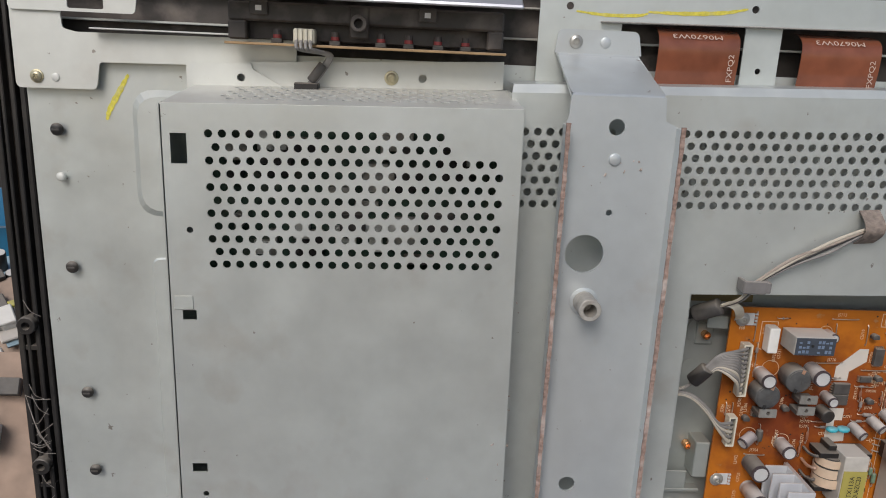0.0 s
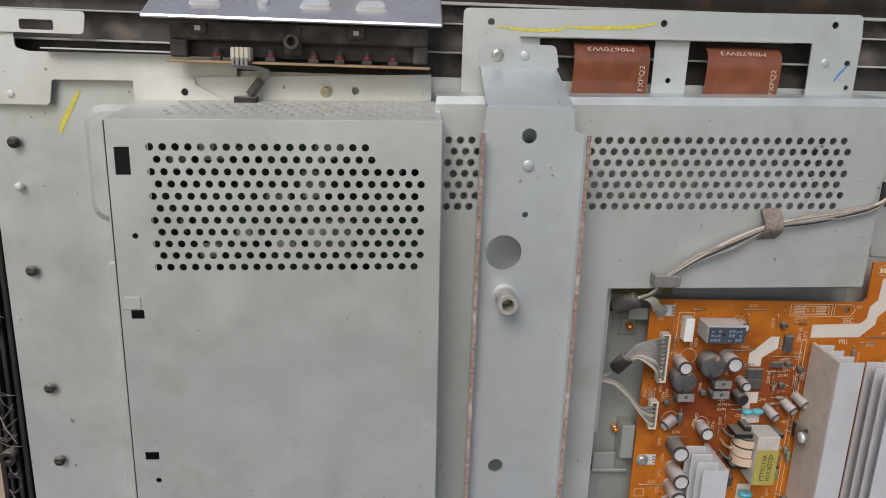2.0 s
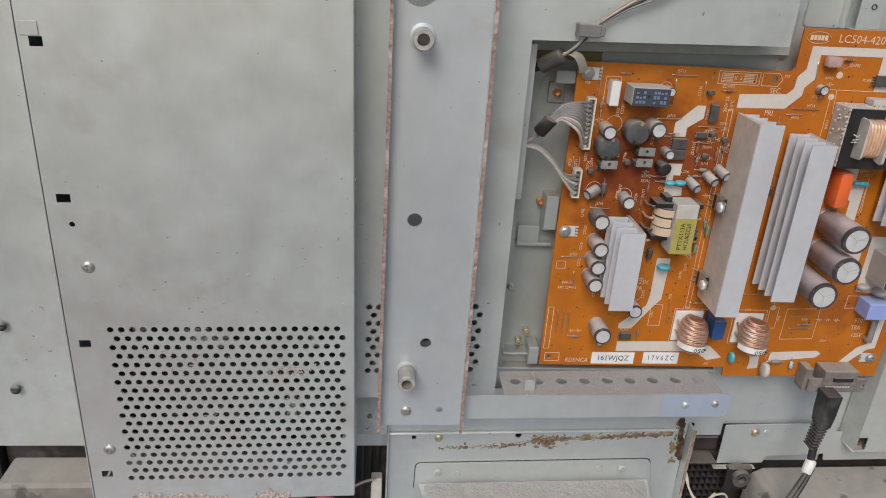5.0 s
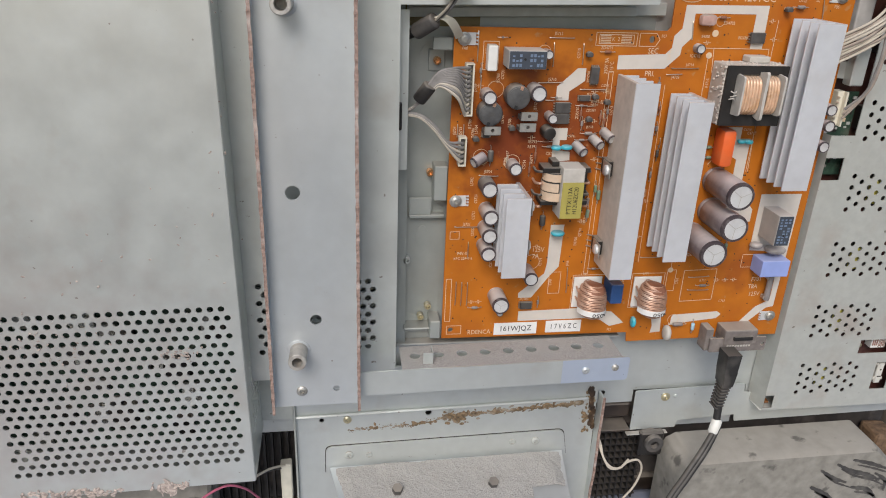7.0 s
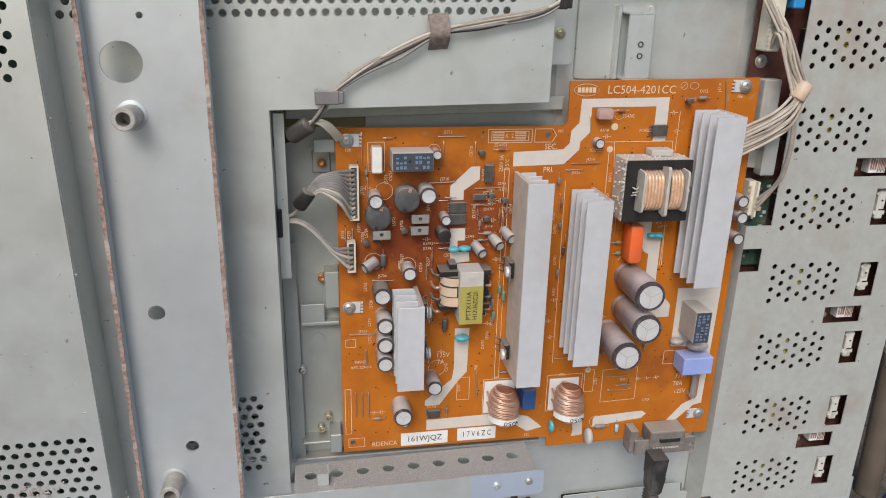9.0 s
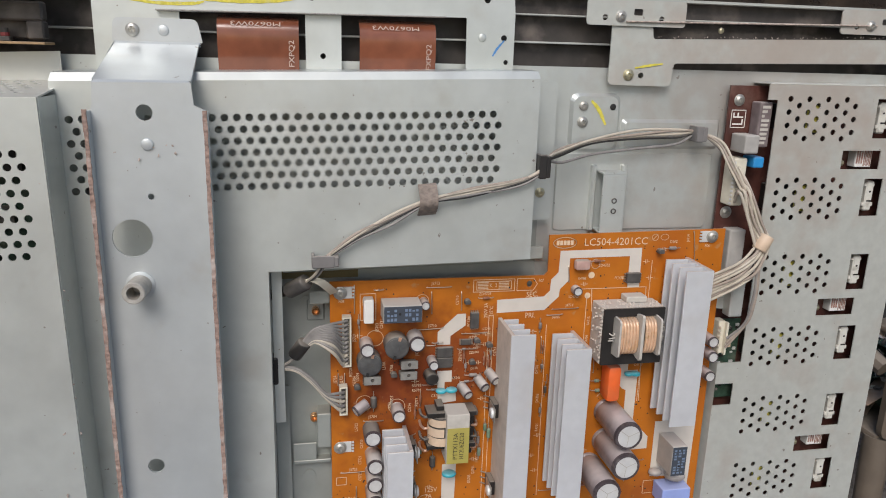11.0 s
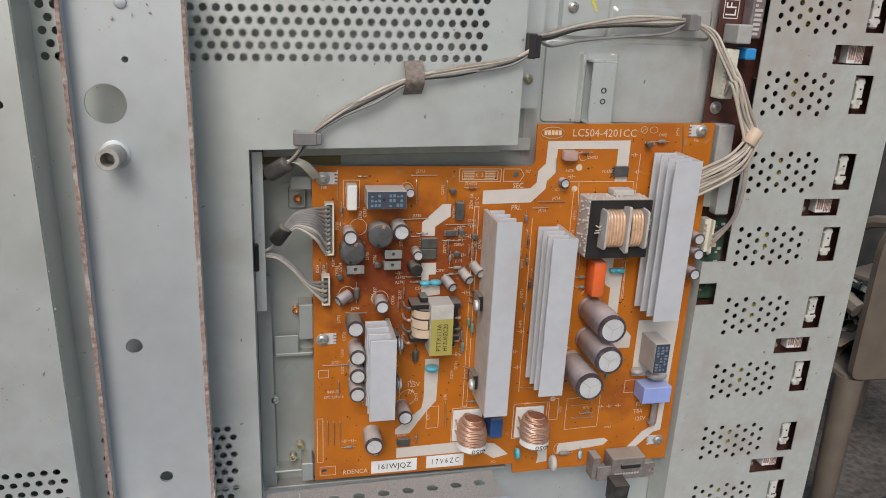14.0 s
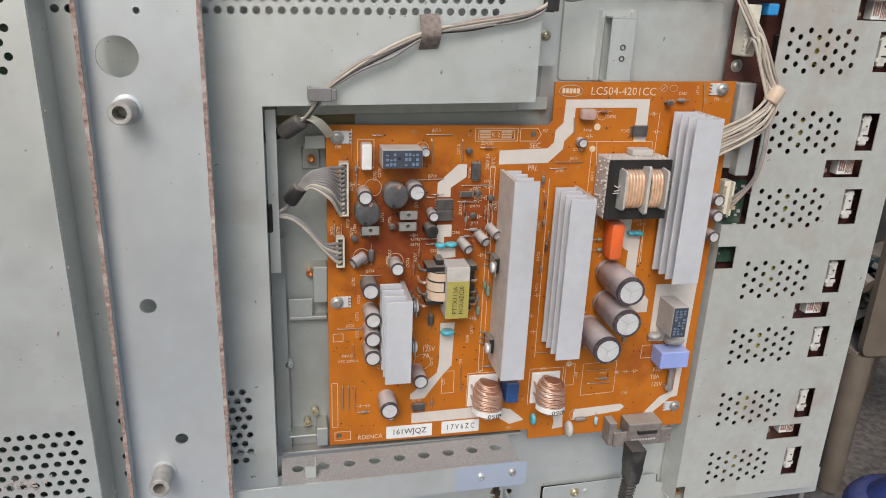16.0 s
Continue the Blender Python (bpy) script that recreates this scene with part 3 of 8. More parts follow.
block(bm, -0.1655, -0.0428, -0.0248, 0.0185, 0.2268, 0.2278, 0.0002)
part("bottom_fold", bm, STEEL, cover)
bm = bmesh.new()
block(bm, -0.1658, -0.1650, -0.0248, 0.0110, 0.2280, 0.6420, 0.0002)
part("side_fold", bm, STEEL, cover)
# strip in front of the side fold
bm = bmesh.new()
plate(bm, rounded([(-0.0405, 0.395), (-0.0335, 0.395), (-0.0335, 0.5115), (-0.0405, 0.5115)], 0.0008), -0.008, 0.001)
part("inner_strip", bm, STEEL, cover)
bm = bmesh.new()
block(bm, -0.033, 0.14, 0.010, 0.013, 0.5045, 0.5115, 0.0005)
block(bm, -0.033, 0.165, 0.0135, 0.017, 0.5045, 0.514, 0.0005)
part("shadow_ledge", bm, STEEL_DIRTY, cover)

lean(cover, 0.0243, -0.053)

# shield box with perforation
sb = thing("shield_box", "large grey sheet-steel shield box with perforated fields, dusty below", "shield box")
c = Sheet(-0.0595)
c.solid = [(-0.3628, -0.1625, 0.1485, 0.6297)]
c.void = [(-0.3585, -0.3495, 0.5965, 0.6135), (-0.3565, -0.3485, 0.5040, 0.5100), (-0.3555, -0.3465, 0.4030, 0.4090), (-0.3560, -0.3480, 0.2915, 0.2975),
          (-0.3550, -0.3470, 0.1730, 0.1790)]
c.perforate(-0.3375, 0.6135, 0.00757, 0.00752, 22, 11, 0.00235, counts={0: 18, 1: 18})
c.perforate(-0.3335, 0.3060, 0.00757, 0.00748, 22, 19, 0.00235)
c.hole(-0.350, 0.5585, 0.0019)
c.hole(-0.348, 0.3875, 0.0019)
bm = bmesh.new()
c.build(bm)
part("front_sheet", bm, STEEL, sb)
top = Sheet(0.0)
top.solid = [(-0.3635, -0.1625, 0.0, 0.0725)]
top.perforate(-0.334, 0.061, 0.0095, 0.0085, 17, 6, 0.0026)
bm = bmesh.new()
top.build(bm, Matrix.Translation((0, -0.0590, 0.6299)) @ Matrix.Rotation(radians(-84.5), 4, "X"))
part("top_sheet", bm, PALE_STEEL, sb)
bm = bmesh.new()
block(bm, -0.3650, -0.3640, -0.0583, 0.014, 0.1485, 0.6295, 0.0002)
part("side_sheet", bm, STEEL, sb)
side = Sheet(0.0)
side.solid = [(-0.0583, 0.014, 0.1485, 0.6295)]
side.perforate(-0.040, 0.2430, 0.0076, 0.0074, 6, 9, 0.0022)
bm = bmesh.new()
side.build(bm, Matrix.Translation((-0.1620, 0, 0)) @ Matrix.Rotation(math.pi / 2, 4, "Z"))
part("side_sheet", bm, STEEL, sb)
bm = bmesh.new()
block(bm, -0.3625, -0.1635, -0.0583, 0.014, 0.1475, 0.1485, 0.0002)
part("bottom_sheet", bm, STEEL, sb)
bm = bmesh.new()
plate(bm, [(-0.3685, 0.629), (-0.167, 0.637), (-0.167, 0.6545), (-0.312, 0.6515), (-0.3685, 0.6495)], 0.0105, 0.001, [ring(-0.334, 0.6415, 0.0025), ring(-0.219, 0.643, 0.0026)])
part("rear_flange", bm, PALE_STEEL, sb)
bm = bmesh.new()
plate(bm, rounded([(-0.368, 0.630), (-0.304, 0.630), (-0.304, 0.634), (-0.327, 0.647), (-0.327, 0.6505), (-0.368, 0.6495)], 0.002), 0.0085, 0.001, [ring(-0.334, 0.6415, 0.0025)])
part("corner_flange", bm, PALE_STEEL, sb)
screw(sb, -0.239, 0.0105, 0.643, 0.0033, 0.0046, BRASS, 40)
screw(sb, -0.342, -0.0595, 0.356, 0.0042, 0.0, CHROME, 10)
screw(sb, -0.3465, -0.0595, 0.200, 0.0042, 0.0, CHROME, 60)
# embossed catch above a slot
bm = bmesh.new()
block(bm, -0.3610, -0.3500, -0.0602, -0.0594, 0.5105, 0.5190, 0.0003)
part("catch", bm, STEEL_DIRTY, sb)
lean(sb, 0.022, -0.2735)
# the box hangs askew and widens a little towards its foot
for o in sb.children_recursive:
    if o.type == "MESH":
        for v in o.data.vertices:
            v.co.x += (0.004 + 0.050 * (v.co.x + 0.3635)) * (0.60 - v.co.z)
# circuit board inside the box
GREEN = material("dark_green_circuit_board", (0.035, 0.075, 0.05), 0.5, 0, 0.2, 250, 0.1, (0.16, 0.17, 0.13), 0.7, 90)
inner = thing("signal_board", "dark green circuit board inside the shield box", "circuit board")
bm = bmesh.new()
block(bm, -0.355, -0.168, -0.010, -0.0085, 0.156, 0.625)
part("board_sheet", bm, GREEN, inner)
rng = random.Random(4)
for k in range(70):
    x, z = rng.uniform(-0.345, -0.18), rng.choice((rng.uniform(0.165, 0.31), rng.uniform(0.53, 0.615)))
    w, h, d = rng.uniform(0.002, 0.011), rng.uniform(0.002, 0.011), rng.uniform(0.002, 0.012)
    bm = bmesh.new()
    block(bm, x - w, x + w, -0.0105 - d, -0.0102, z - h, z + h, 0.0004)
    part("chip", bm, (BLACK, DARK_GREY, PALE_STEEL, CHROME)[k % 4], inner)

# upright bracket in front
BOSS = material("grimy_steel_boss", (0.46, 0.44, 0.40), 0.55, 0.35, 0.1, 300, 0.1, (0.25, 0.2, 0.16), 0.6, 120, 0.5)
post = thing("upright_bracket", "bluish-grey upright steel channel with rusty flange edges", "bracket")
bm = bmesh.new()
plate(bm, [(-0.1372, 0.216), (-0.0735, 0.2165), (-0.0735, 0.6255), (-0.0800, 0.6285), (-0.0810, 0.6415), (-0.1355, 0.6410), (-0.1362, 0.6285), (-0.1372, 0.6255)], -0.052, 0.0016,
      [ring(-0.108, 0.624, 0.0047, 20), ring(-0.1075, 0.574, 0.0019), ring(-0.120, 0.5485, 0.0117, 28), ring(-0.117, 0.393, 0.0052, 20), ring(-0.104, 0.2925, 0.0043, 18),
       ring(-0.090, 0.231, 0.0026)])
part("web", bm, STEEL_BLUE, post)
for x in (-0.1387, -0.0735):
    bm = bmesh.new()
    block(bm, x, x + 0.0015, -0.0622, -0.0500, 0.2165, 0.6250, 0.0003)
    fl = part("flange", bm, STEEL_BLUE, post)
    bm = bmesh.new()
    rng = random.Random(7)
    n = 150
    last = None
    for i in range(n + 1):
        z = 0.2160 + (0.6262 - 0.2160) * i / n
        a, b, d = rng.uniform(0.0002, 0.0007), rng.uniform(0.0002, 0.0007), rng.uniform(0.0002, 0.0009)
        now = [bm.verts.new(p) for p in ((x - a, -0.0615, z), (x - a, -0.0622 - d, z), (x + 0.0015 + b, -0.0622 - d, z), (x + 0.0015 + b, -0.0615, z))]
        if last:
            for k in range(4):
                bm.faces.new((last[k], last[(k + 1) % 4], now[(k + 1) % 4], now[k]))
        last = now
    part("rusty_edge", bm, RUST, fl, "reddish rusted and flaking edge")
bm = bmesh.new()
prof = [(-0.052, 0.6410), (-0.0505, 0.6425), (0.0085, 0.6630), (0.0100, 0.6645)]
for (ya, za), (yb, zb) in zip(prof, prof[1:]):
    quad(bm, [(-0.1355, ya, za), (-0.0810, ya, za), (-0.0822, yb, zb), (-0.1345, yb, zb)])
    quad(bm, [(-0.1355, ya + 0.001, za - 0.0015), (-0.1345, yb + 0.001, zb - 0.0015), (-0.0822, yb + 0.001, zb - 0.0015), (-0.0810, ya + 0.001, za - 0.0015)])
quad(bm, [(-0.1355, -0.052, 0.6410), (-0.1355, -0.051, 0.6395), (-0.1345, 0.011, 0.6630), (-0.1345, 0.0100, 0.6645)])
quad(bm, [(-0.0810, -0.052, 0.6410), (-0.0822, 0.0100, 0.6645), (-0.0822, 0.011, 0.6630), (-0.0810, -0.051, 0.6395)])
part("sloping_top", bm, STEEL_BLUE, post)
bm = bmesh.new()
plate(bm, rounded([(-0.1360, 0.6640), (-0.0800, 0.6640), (-0.0830, 0.6790), (-0.1345, 0.6790)], [0.001, 0.001, 0.004, 0.004]), 0.0098, 0.0014)
part("top_tab", bm, STEEL_BLUE, post)
screw(post, -0.123, 0.0098, 0.6715, 0.0042, 0, CHROME, 12)
stud(post, -0.104, 0.0098, 0.6715, 0.0034, STEEL_BLUE, "rivet", 0.0007)
stud(post, -0.1075, -0.052, 0.6055, 0.0036, STEEL_BLUE, "rivet", 0.0014)
screw(post, -0.1165, -0.052, 0.230, 0.0042, 0, CHROME, 50)
for z in (0.5195, 0.2680):
    bm = bmesh.new()
    pipe(bm, (-0.1175, -0.0525, z - 0.001), (-0.1180, -0.0718, z), 0.0067, 0.0040, 0.014, 22)
    bs = part("threaded_boss", bm, BOSS, post, "grey threaded steel boss", smooth=True)
    bm = bmesh.new()
    rod(bm, (-0.1175, -0.0520, z - 0.001), (-0.1175, -0.0526, z - 0.001), 0.0088, 22, bevel=0.0002)
    part("collar", bm, STEEL_BLUE, bs, smooth=True)

# angle bracket below the power board
ang = thing("angle_bracket", "grey steel angle bracket, its top face thick with dust", "bracket")
bm = bmesh.new()
plate(bm, rounded([(-0.0715, 0.2225), (0.1485, 0.2260), (0.1490, 0.2480), (-0.0715, 0.2440)], [0, 0.003, 0.003, 0]), -0.052, 0.0013)
part("front_leg", bm, STEEL, ang)
# thin plate that makes the right end paler and bluer
bm = bmesh.new()
plate(bm, rounded([(0.0925, 0.2252), (0.1492, 0.2261), (0.1497, 0.2479), (0.0925, 0.2468)], [0, 0.003, 0.003, 0]), -0.0524, 0.0003)
part("wiped_end", bm, material("pale_blue_steel", (0.56, 0.63, 0.74), 0.34, 0.5, 0.02, 80, 0.01, (0.48, 0.50, 0.54), 0.3, 20, 0.1), ang, "pale bluish end of the bracket")
top = Sheet(0.0, 0.0012)
top.solid = [(-0.038, 0.1440, 0.0, 0.036)]
for i in range(9):
    top.hole(-0.026 + i * 0.0195, 0.021, 0.0046)
bm = bmesh.new()
top.build(bm, Matrix.Translation((0, -0.0505, 0.2440)) @ Matrix.Rotation(0.019, 4, "Y").inverted() @ Matrix.Rotation(-math.pi / 2, 4, "X"), 16)
part("top_leg", bm, DUST, ang)
screw(ang, 0.1125, -0.0524, 0.2370, 0.0032, 0, STEEL_BLUE, 0, "rivet_head")
screw(ang, 0.1375, -0.0524, 0.2385, 0.0030, 0, CHROME, 25)
bm = bmesh.new()
block(bm, -0.021, -0.013, -0.044, -0.0435, 0.2445, 0.2545)
block(bm, -0.0135, -0.0128, -0.0434, -0.032, 0.2445, 0.2540)
part("bent_tab", bm, STEEL, ang)

# ---- power supply board ----
PCB = material("orange_brown_circuit_board", (0.49, 0.152, 0.014), 0.42, 0, 0.06, 45, 0.01, (0.36, 0.085, 0.012), 0.8, 14, 0.4)
PCB.node_tree.nodes["Principled BSDF"].inputs["Specular IOR Level"].default_value = 0.3
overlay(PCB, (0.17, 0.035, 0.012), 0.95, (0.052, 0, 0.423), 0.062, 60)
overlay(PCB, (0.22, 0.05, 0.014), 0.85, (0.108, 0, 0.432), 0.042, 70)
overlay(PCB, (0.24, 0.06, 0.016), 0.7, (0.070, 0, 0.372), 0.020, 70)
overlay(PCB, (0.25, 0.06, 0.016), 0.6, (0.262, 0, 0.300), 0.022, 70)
overlay(PCB, (0.40, 0.25, 0.12), 0.5, scale=120, lo=0.64, hi=0.7)
DRUM = material("dark_ferrite", (0.085, 0.085, 0.085), 0.5, 0, 0.15, 200, 0.06, (0.2, 0.18, 0.16), 0.4, 60, 0.7)
SLEEVE = material("brownish_grey_sleeve", (0.27, 0.245, 0.235), 0.5, 0, 0.14, 160, 0.05, (0.48, 0.445, 0.41), 0.9, 90, 1.0, (0.56, 0.52, 0.49), 0.45)
SLEEVE_RIM = material("dark_sleeve_rim", (0.07, 0.055, 0.06), 0.35, 0, 0.1, 200, 0.02, (0.2, 0.18, 0.17), 0.5, 200)
SLEEVE_DARK = material("dark_purplish_sleeve", (0.20, 0.16, 0.16), 0.36, 0, 0.12, 160, 0.05, (0.27, 0.24, 0.23), 0.8, 70, 1.0, (0.54, 0.48, 0.47), 0.3)
TIN = material("bare_aluminium_can_top", (0.74, 0.74, 0.73), 0.4, 0.3, 0.03, 200, 0.02, (0.5, 0.47, 0.43), 0.4, 50)
NYLON = material("cream_nylon", (0.70, 0.66, 0.54), 0.5, 0, 0.05, 120, 0.02, (0.45, 0.40, 0.32), 0.4, 50, 0.5)
WHITE_PLASTIC = material("white_plastic", (0.78, 0.77, 0.73), 0.5, 0, 0.03, 120, 0.02, (0.5, 0.47, 0.42), 0.3, 50, 0.5)
RELAY = material("grey_relay_case", (0.40, 0.385, 0.36), 0.5, 0, 0.06, 120, 0.02, (0.5, 0.47, 0.43), 0.5, 50, 1.0, (0.56, 0.53, 0.49))
RELAY_FACE = material("dark_slate_relay_face", (0.055, 0.066, 0.085), 0.45, 0, 0.1, 120, 0.02)
PALE_BLUE_INK = material("pale_blue_print", (0.17, 0.23, 0.33), 0.6, 0, 0.05, 200, 0.0)
COPPER = material("enamelled_copper_wire", (0.56, 0.32, 0.21), 0.42, 0.35, 0.12, 300, 0.05, (0.60, 0.47, 0.39), 0.7, 80, 0.6, (0.52, 0.42, 0.35))
TAPE = material("pale_transformer_tape", (0.66, 0.50, 0.36), 0.5, 0, 0.06, 150, 0.03, (0.5, 0.42, 0.33), 0.4, 60, 0.6)
WINDING = material("peach_taped_winding", (0.70, 0.46, 0.30), 0.35, 0.1, 0.08, 200, 0.03, (0.50, 0.27, 0.10), 0.8, 110, 0.4)
PALE_FLUFF = material("pale_matted_dust", (0.58, 0.52, 0.46), 1.0, 0, 0.12, 400, 0.5)
OLIVE = material("olive_yellow_label", (0.42, 0.36, 0.09), 0.45, 0, 0.05, 100, 0.01)
CORE = material("pale_dusty_ferrite", (0.52, 0.49, 0.44), 0.75, 0, 0.06, 150, 0.1, (0.36, 0.33, 0.29), 0.5, 40, 0.9, (0.55, 0.51, 0.46))
BLUE_CASE = material("dark_blue_film_capacitor", (0.03, 0.08, 0.22), 0.35, 0, 0.06, 80, 0.01, None, 0, 9, 0.6)
LILAC = material("pale_blue_box_capacitor", (0.30, 0.38, 0.72), 0.45, 0, 0.04, 80, 0.01, None, 0, 9, 0.5, (0.5, 0.52, 0.7))
ORANGE = material("orange_film_capacitor", (0.80, 0.14, 0.03), 0.42, 0, 0.05, 80, 0.02, (0.6, 0.2, 0.08), 0.4, 60, 0.4)
TEAL = material("turquoise_disc_capacitor", (0.05, 0.42, 0.52), 0.35, 0, 0.06, 80, 0.02, None, 0, 9, 0.5, (0.35, 0.5, 0.5))
PINK = material("dusty_pink_capacitor", (0.52, 0.33, 0.28), 0.55, 0, 0.08, 120, 0.05, (0.6, 0.5, 0.45), 0.5, 60, 0.8)
BROWN_PART = material("brown_resistor_body", (0.28, 0.12, 0.07), 0.45, 0, 0.1, 200, 0.02)
GREY_PART = material("grey_diode_body", (0.22, 0.19, 0.18), 0.45, 0, 0.1, 200, 0.02, (0.4, 0.36, 0.33), 0.5, 90, 0.6)
GREEN_PART = material("green_resistor_body", (0.16, 0.25, 0.17), 0.5, 0, 0.1, 200, 0.02, (0.4, 0.38, 0.33), 0.5, 90, 0.6)
BLUE_PART = material("pale_blue_resistor_body", (0.35, 0.52, 0.62), 0.45, 0, 0.1, 200, 0.02)
WIRE_LEAD = material("tinned_wire", (0.55, 0.48, 0.40), 0.35, 0.8, 0.05, 200, 0.01)
PRINT = material("cream_silk_screen", (0.74, 0.56, 0.38), 0.6, 0, 0.04, 200, 0.0)
PAPER = material("white_paper_label", (0.80, 0.79, 0.76), 0.7, 0, 0.03, 150, 0.01, (0.6, 0.56, 0.5), 0.4, 60)
INK = material("black_ink", (0.02, 0.02, 0.02), 0.6, 0, 0.05)
PADDING = material("pale_printed_field", (0.64, 0.59, 0.53), 0.5, 0, 0.03, 100, 0.0, (0.62, 0.52, 0.42), 0.4, 25)

pb = thing("power_board", "orange-brown power supply board crowded with dusty components", "circuit board")
bm = bmesh.new()
plate(bm, [(0.0, 0.2415), (0.0, 0.5005), (0.1625, 0.5005), (0.165, 0.5035), (0.1645, 0.5320), (0.310, 0.5345), (0.3125, 0.2325), (0.168, 0.2310), (0.167, 0.2405)][::-1], 0.0, 0.0016,
      [ring(0.151, 0.494, 0.0022, rz=0.0026), ring(0.0075, 0.2495, 0.0022)])
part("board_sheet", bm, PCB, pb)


def lettering(parent, text, x, z, height, mat, y=-0.0004, turn=0.0, width=None, name="printed_text", m=None):
    cu = bpy.data.curves.new("letters", "FONT")
    cu.body, cu.size, cu.align_x, cu.align_y, cu.resolution_u = text, height / 0.70, "CENTER", "CENTER", 2
    ob = bpy.data.objects.new("letters", cu)
    scene.collection.objects.link(ob)
    me = bpy.data.meshes.new_from_object(ob.evaluated_get(bpy.context.evaluated_depsgraph_get()))
    bpy.data.objects.remove(ob)
    wide = max((v.co.x for v in me.vertices), default=1) - min((v.co.x for v in me.vertices), default=0)
    sx = width / wide if width else 0.85
    base = m if m is not None else Matrix.Translation((x, y, z)) @ Matrix.Rotation(radians(90), 4, "X") @ Matrix.Rotation(radians(turn), 4, "Z")
    me.transform(base @ Matrix.Diagonal((sx, 1, 1, 1)))
    me.materials.append(mat)
    ob = new(name, me)
    ob.parent = parent
    return ob


for f_, x0_, w_ in FOILS:
    lettering(f_, "M0670W3", 0, 0, 0.0036, FOIL_PRINT, width=0.032, m=Matrix.Translation((x0_ + w_ * 0.47, 0.0076, 0.6778)) @ Matrix.Rotation(radians(48), 4, "X") @ Matrix.Rotation(math.pi, 4, "Z"))
    lettering(f_, "FXPQ2", x0_ + w_ - 0.0048, 0.6590, 0.0036, FOIL_PRINT, 0.0062, 90, width=0.017)


def line_print(bm, pts, w=0.00045, y=-0.0004, closed=False):
    pts = [Vector((p[0], 0, p[1])) for p in pts]
    if closed:
        pts = pts + pts[:1]
    for a, b in zip(pts, pts[1:]):
        d = (b - a).normalized()
        n = Vector((-d.z, 0, d.x)) * w / 2
        e = d * w / 2
        quad(bm, [(p.x, y, p.z) for p in (a - e + n, b + e + n, b + e - n, a - e - n)])


def field(pts, r=0.0):
    b = bmesh.new()
    plate(b, rounded(pts, r) if r else pts, -0.0003, 0.0002)
    return part("printed_field", b, PADDING, pb, "pale unlacquered isolation strip")


field([(0.126, 0.482), (0.163, 0.4835), (0.1675, 0.488), (0.168, 0.497), (0.1735, 0.5025), (0.174, 0.5195), (0.2405, 0.5205), (0.241, 0.4885), (0.231, 0.4885), (0.231, 0.514),
       (0.182, 0.5135), (0.182, 0.4955), (0.1755, 0.489), (0.175, 0.483), (0.164, 0.4725), (0.126, 0.4715)])
field([(0.0805, 0.4475), (0.0805, 0.458), (0.0955, 0.472), (0.102, 0.472), (0.102, 0.4625), (0.0905, 0.4545), (0.0905, 0.4475)])
field([(0.081, 0.426), (0.0925, 0.426), (0.0925, 0.4165), (0.087, 0.4165), (0.087, 0.408), (0.096, 0.407), (0.0965, 0.4), (0.082, 0.3985)])
field([(0.087, 0.345), (0.0985, 0.345), (0.0975, 0.307), (0.0905, 0.299), (0.076, 0.2785), (0.0645, 0.2785), (0.0645, 0.283), (0.0855, 0.301), (0.087, 0.31)])
field([(0.066, 0.256), (0.066, 0.2655), (0.126, 0.2665), (0.150, 0.262), (0.158, 0.255), (0.1625, 0.2505), (0.150, 0.2475), (0.14, 0.2545), (0.125, 0.2565)])
field([(0.2225, 0.427), (0.2385, 0.427), (0.2385, 0.4175), (0.2475, 0.4175), (0.2475, 0.372), (0.2625, 0.356), (0.2625, 0.345), (0.238, 0.345), (0.2385, 0.352), (0.2385, 0.40), (0.2345, 0.402), (0.2225, 0.421)])
field([(0.268, 0.3695), (0.305, 0.3695), (0.3035, 0.262), (0.2965, 0.2605), (0.279, 0.2445), (0.271, 0.2445), (0.286, 0.262), (0.2985, 0.2685), (0.2985, 0.316), (0.268, 0.318)])
field([(0.186, 0.264), (0.1965, 0.2665), (0.1985, 0.240), (0.189, 0.239), (0.190, 0.246)])
field([(0.207, 0.2465), (0.207, 0.254), (0.2085, 0.2565), (0.250, 0.2585), (0.254, 0.2555), (0.250, 0.2515), (0.225, 0.249)])

